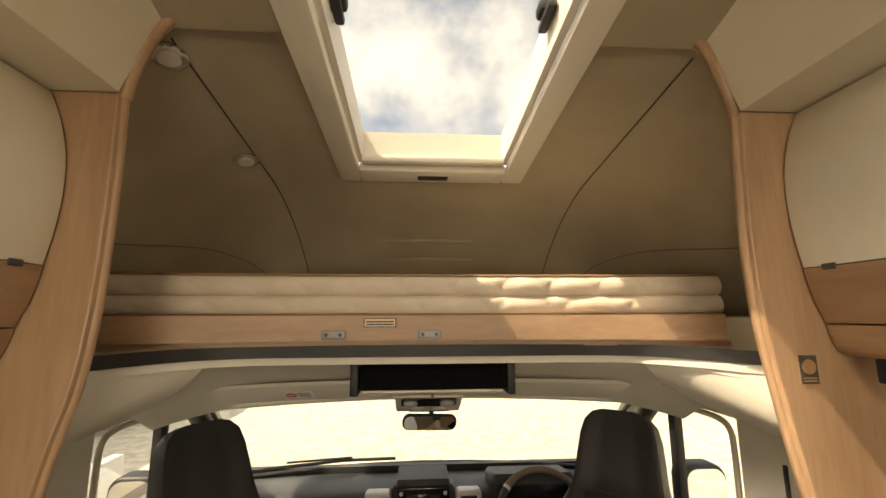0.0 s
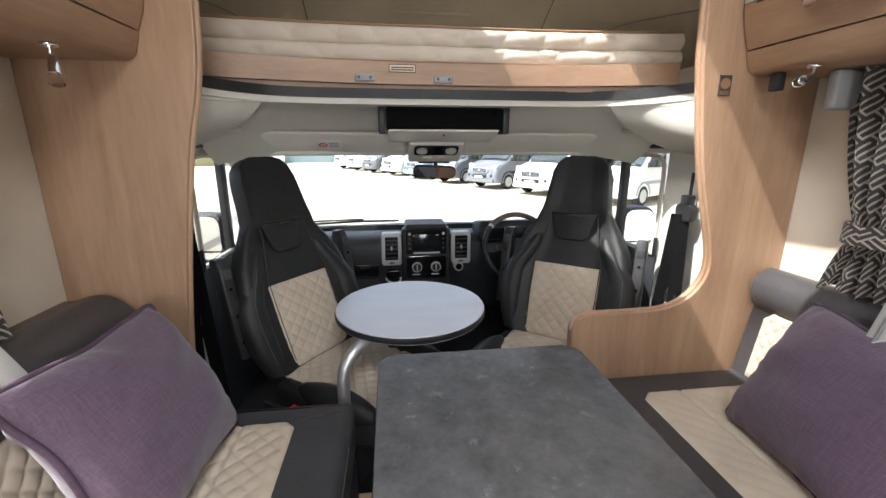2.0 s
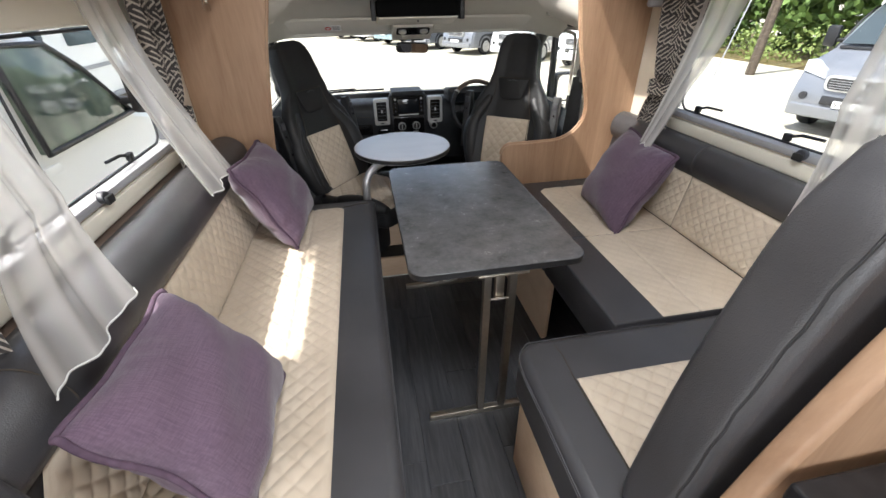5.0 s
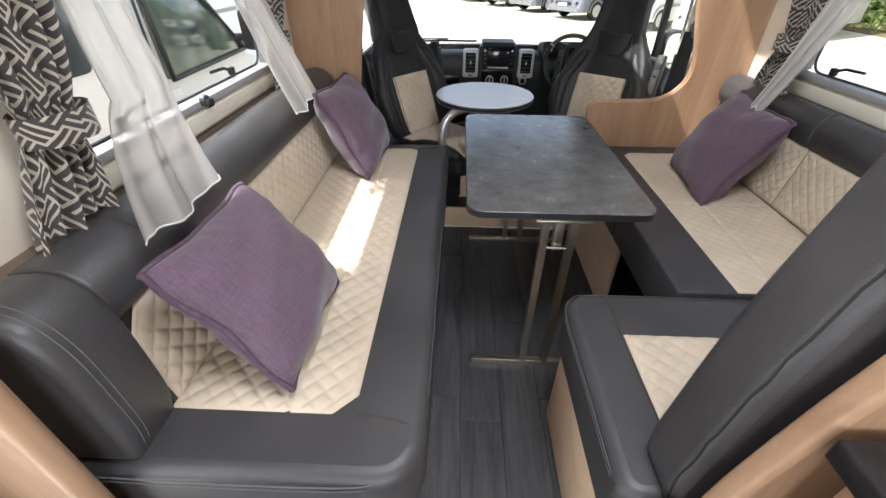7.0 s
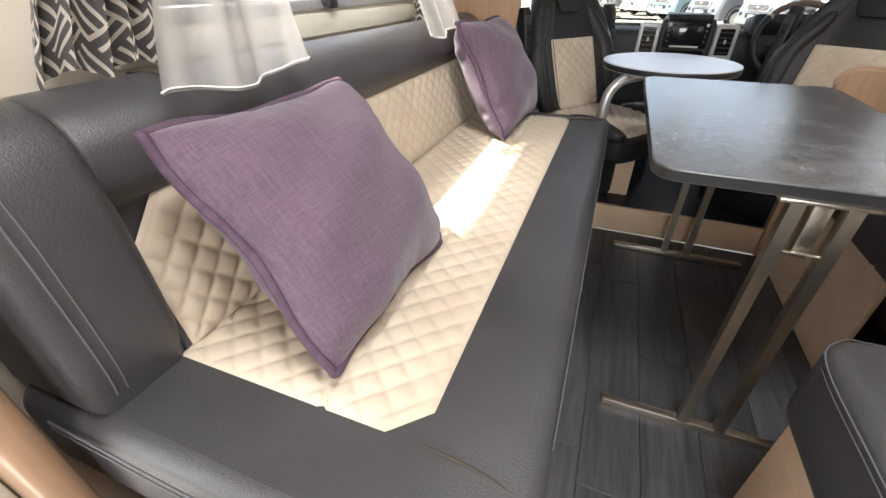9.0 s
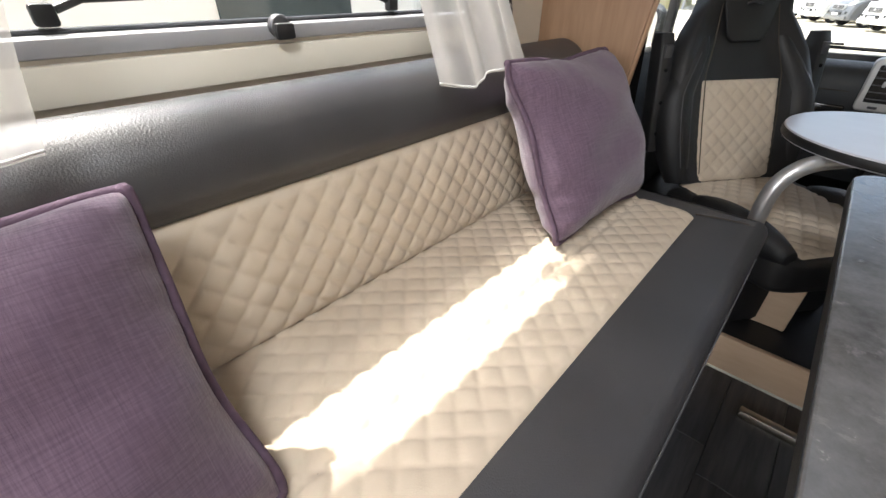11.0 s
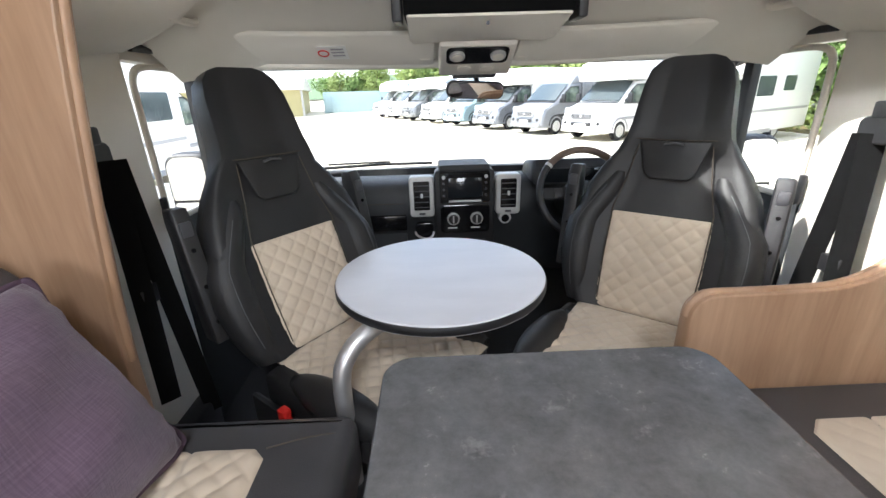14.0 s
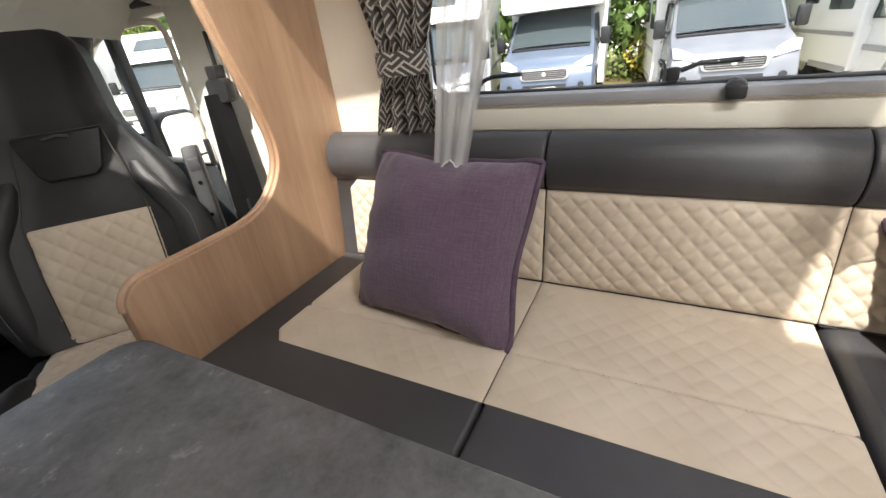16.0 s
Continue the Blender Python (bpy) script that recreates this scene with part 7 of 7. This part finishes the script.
hd = new("hedge", leaf_mesh("hedge", [(16.4 + 0.9 * math.sin(k * 1.7) + 0.05 * abs(k - 14) ** 1.2, -14 + 1.5 * k, GROUND + 1.2 + (k * 37 % 10) * 0.16 + 1.3 * (j)) for k in range(27) for j in range(3)], [1.35 + (k * 13 % 7) * 0.09 for k in range(27) for j in range(3)], 52000, 0.18, 5))
hd.data.materials.append(M_LEAF)
tagged(hd, "tall dense green hedge behind the parked vans", "hedge", kind="stuff")
wd = new("weeds", leaf_mesh("weeds", [(14.6 + 0.5 * math.sin(k * 2.1), -12 + 1.1 * k, GROUND + 0.35) for k in range(32)], [0.6 + (k * 7 % 5) * 0.08 for k in range(32)], 9000, 0.07, 6))
wd.data.materials.append(M_LEAF2)
tagged(wd, "rough green weeds along the hedge foot", "weeds", kind="stuff")
fl = new("ragwort", leaf_mesh("ragwort", [(14.3 + 0.5 * math.sin(k * 2.9), -12 + 1.9 * k, GROUND + 0.75) for k in range(9)], [0.60] * 9, 2600, 0.06, 7))
fl.data.materials.append(M_FLOWER)
tagged(fl, "yellow flowering weeds by the hedge", "weeds", kind="stuff")
structure("verge", box(13.6, 24, -16, 30, GROUND + 0.001, GROUND + 0.03), M_VERGE, "dry brown verge under the hedge", smooth=False)
pole = thing("timber_pole", "grey timber utility pole by the hedge", "pole", at=pose(11.35, 10.95, GROUND, 0, 3, 0))
part("post", tube([(0, 0, 0), (0, 0, 7.5)], [0.13, 0.10], 14), M_BARK, pole)
part("stay_wire", tube([(-1.6, -0.4, 0), (0, 0, 6.8)], 0.02, 5), M_GREYPL, pole)


def shed():
    s = thing("storage_shed", "olive clad industrial shed with pale roof", "building", at=pose(-19.5, 42, GROUND, 0, 0, 12))
    part("wall", box(-9, 7, 0, 14, 0, 2.6), M_SHED, s, smooth=False)
    part("roof", prism([(-0.4, 2.58), (7, 4.0), (14.4, 2.58), (14.4, 2.45), (-0.4, 2.45)], "x", -9.3, 7.3, 0.0), M_SHEDROOF, s, smooth=False)
    for k in range(26):
        part("cladding_rib", box(-8.9 + 0.62 * k, -8.83 + 0.62 * k, -0.05, -0.002, 0.0, 2.44), M_SHED, s, smooth=False)
    part("downpipe", tube([(7.15, -0.1, 0), (7.15, -0.1, 3.4)], 0.10, 8), M_GREYPL, s)


shed()
wall = thing("yard_container", "blue-grey storage containers beyond the yard", "container", at=pose(-8.8, 50, GROUND, 0, 0, 8))
part("body", box(-3.2, 4.2, 0, 2.4, 0, 2.2, 0.03), M_VANGREEN, wall)
for k in range(18):
    part("rib", box(-3.0 + 0.4 * k, -2.85 + 0.4 * k, -0.05, -0.002, 0.15, 2.05), M_VANGREEN, wall, smooth=False)


def hill_point(s, t):
    x = -420 + 900 * s
    y = 190 + 160 * t
    n = noise.noise(Vector((x * 0.008, y * 0.01, 3.0)))
    return (x, y, GROUND - 0.5 + (13 + 9 * n) * math.sin(math.pi * min(1, t * 0.5 + 0.02)) * (1.2 if x < 50 else 0.8))


structure("backdrop", surf(hill_point, 80, 10), M_HILL, "wooded green hill on the horizon", angle=80)

# ---- floor planks, laid last ----
plank_w, gap = 0.152, 0.0012
cols = [-0.40 + plank_w * k for k in range(6)]
me_cache = {}
for i, x0 in enumerate(cols):
    y = -1.55 + 0.41 * ((i * 5) % 3)
    ys = [-2.25, y]
    while ys[-1] + 0.92 < 1.535:
        ys.append(ys[-1] + 0.92)
    ys.append(1.535)
    for a, b in zip(ys, ys[1:]):
        key = round(b - a, 4)
        if key not in me_cache:
            bm = box(gap / 2, plank_w - gap / 2, gap / 2, b - a - gap / 2, -0.0058, 0.0, 0.0009, 1)
            me = bpy.data.meshes.new("plank")
            bm.to_mesh(me)
            bm.free()
            me.materials.append(M_FLOOR)
            me_cache[key] = me
        p = new("plank", me_cache[key])
        p.parent = floor_ob
        p.location = (x0, a, 0)
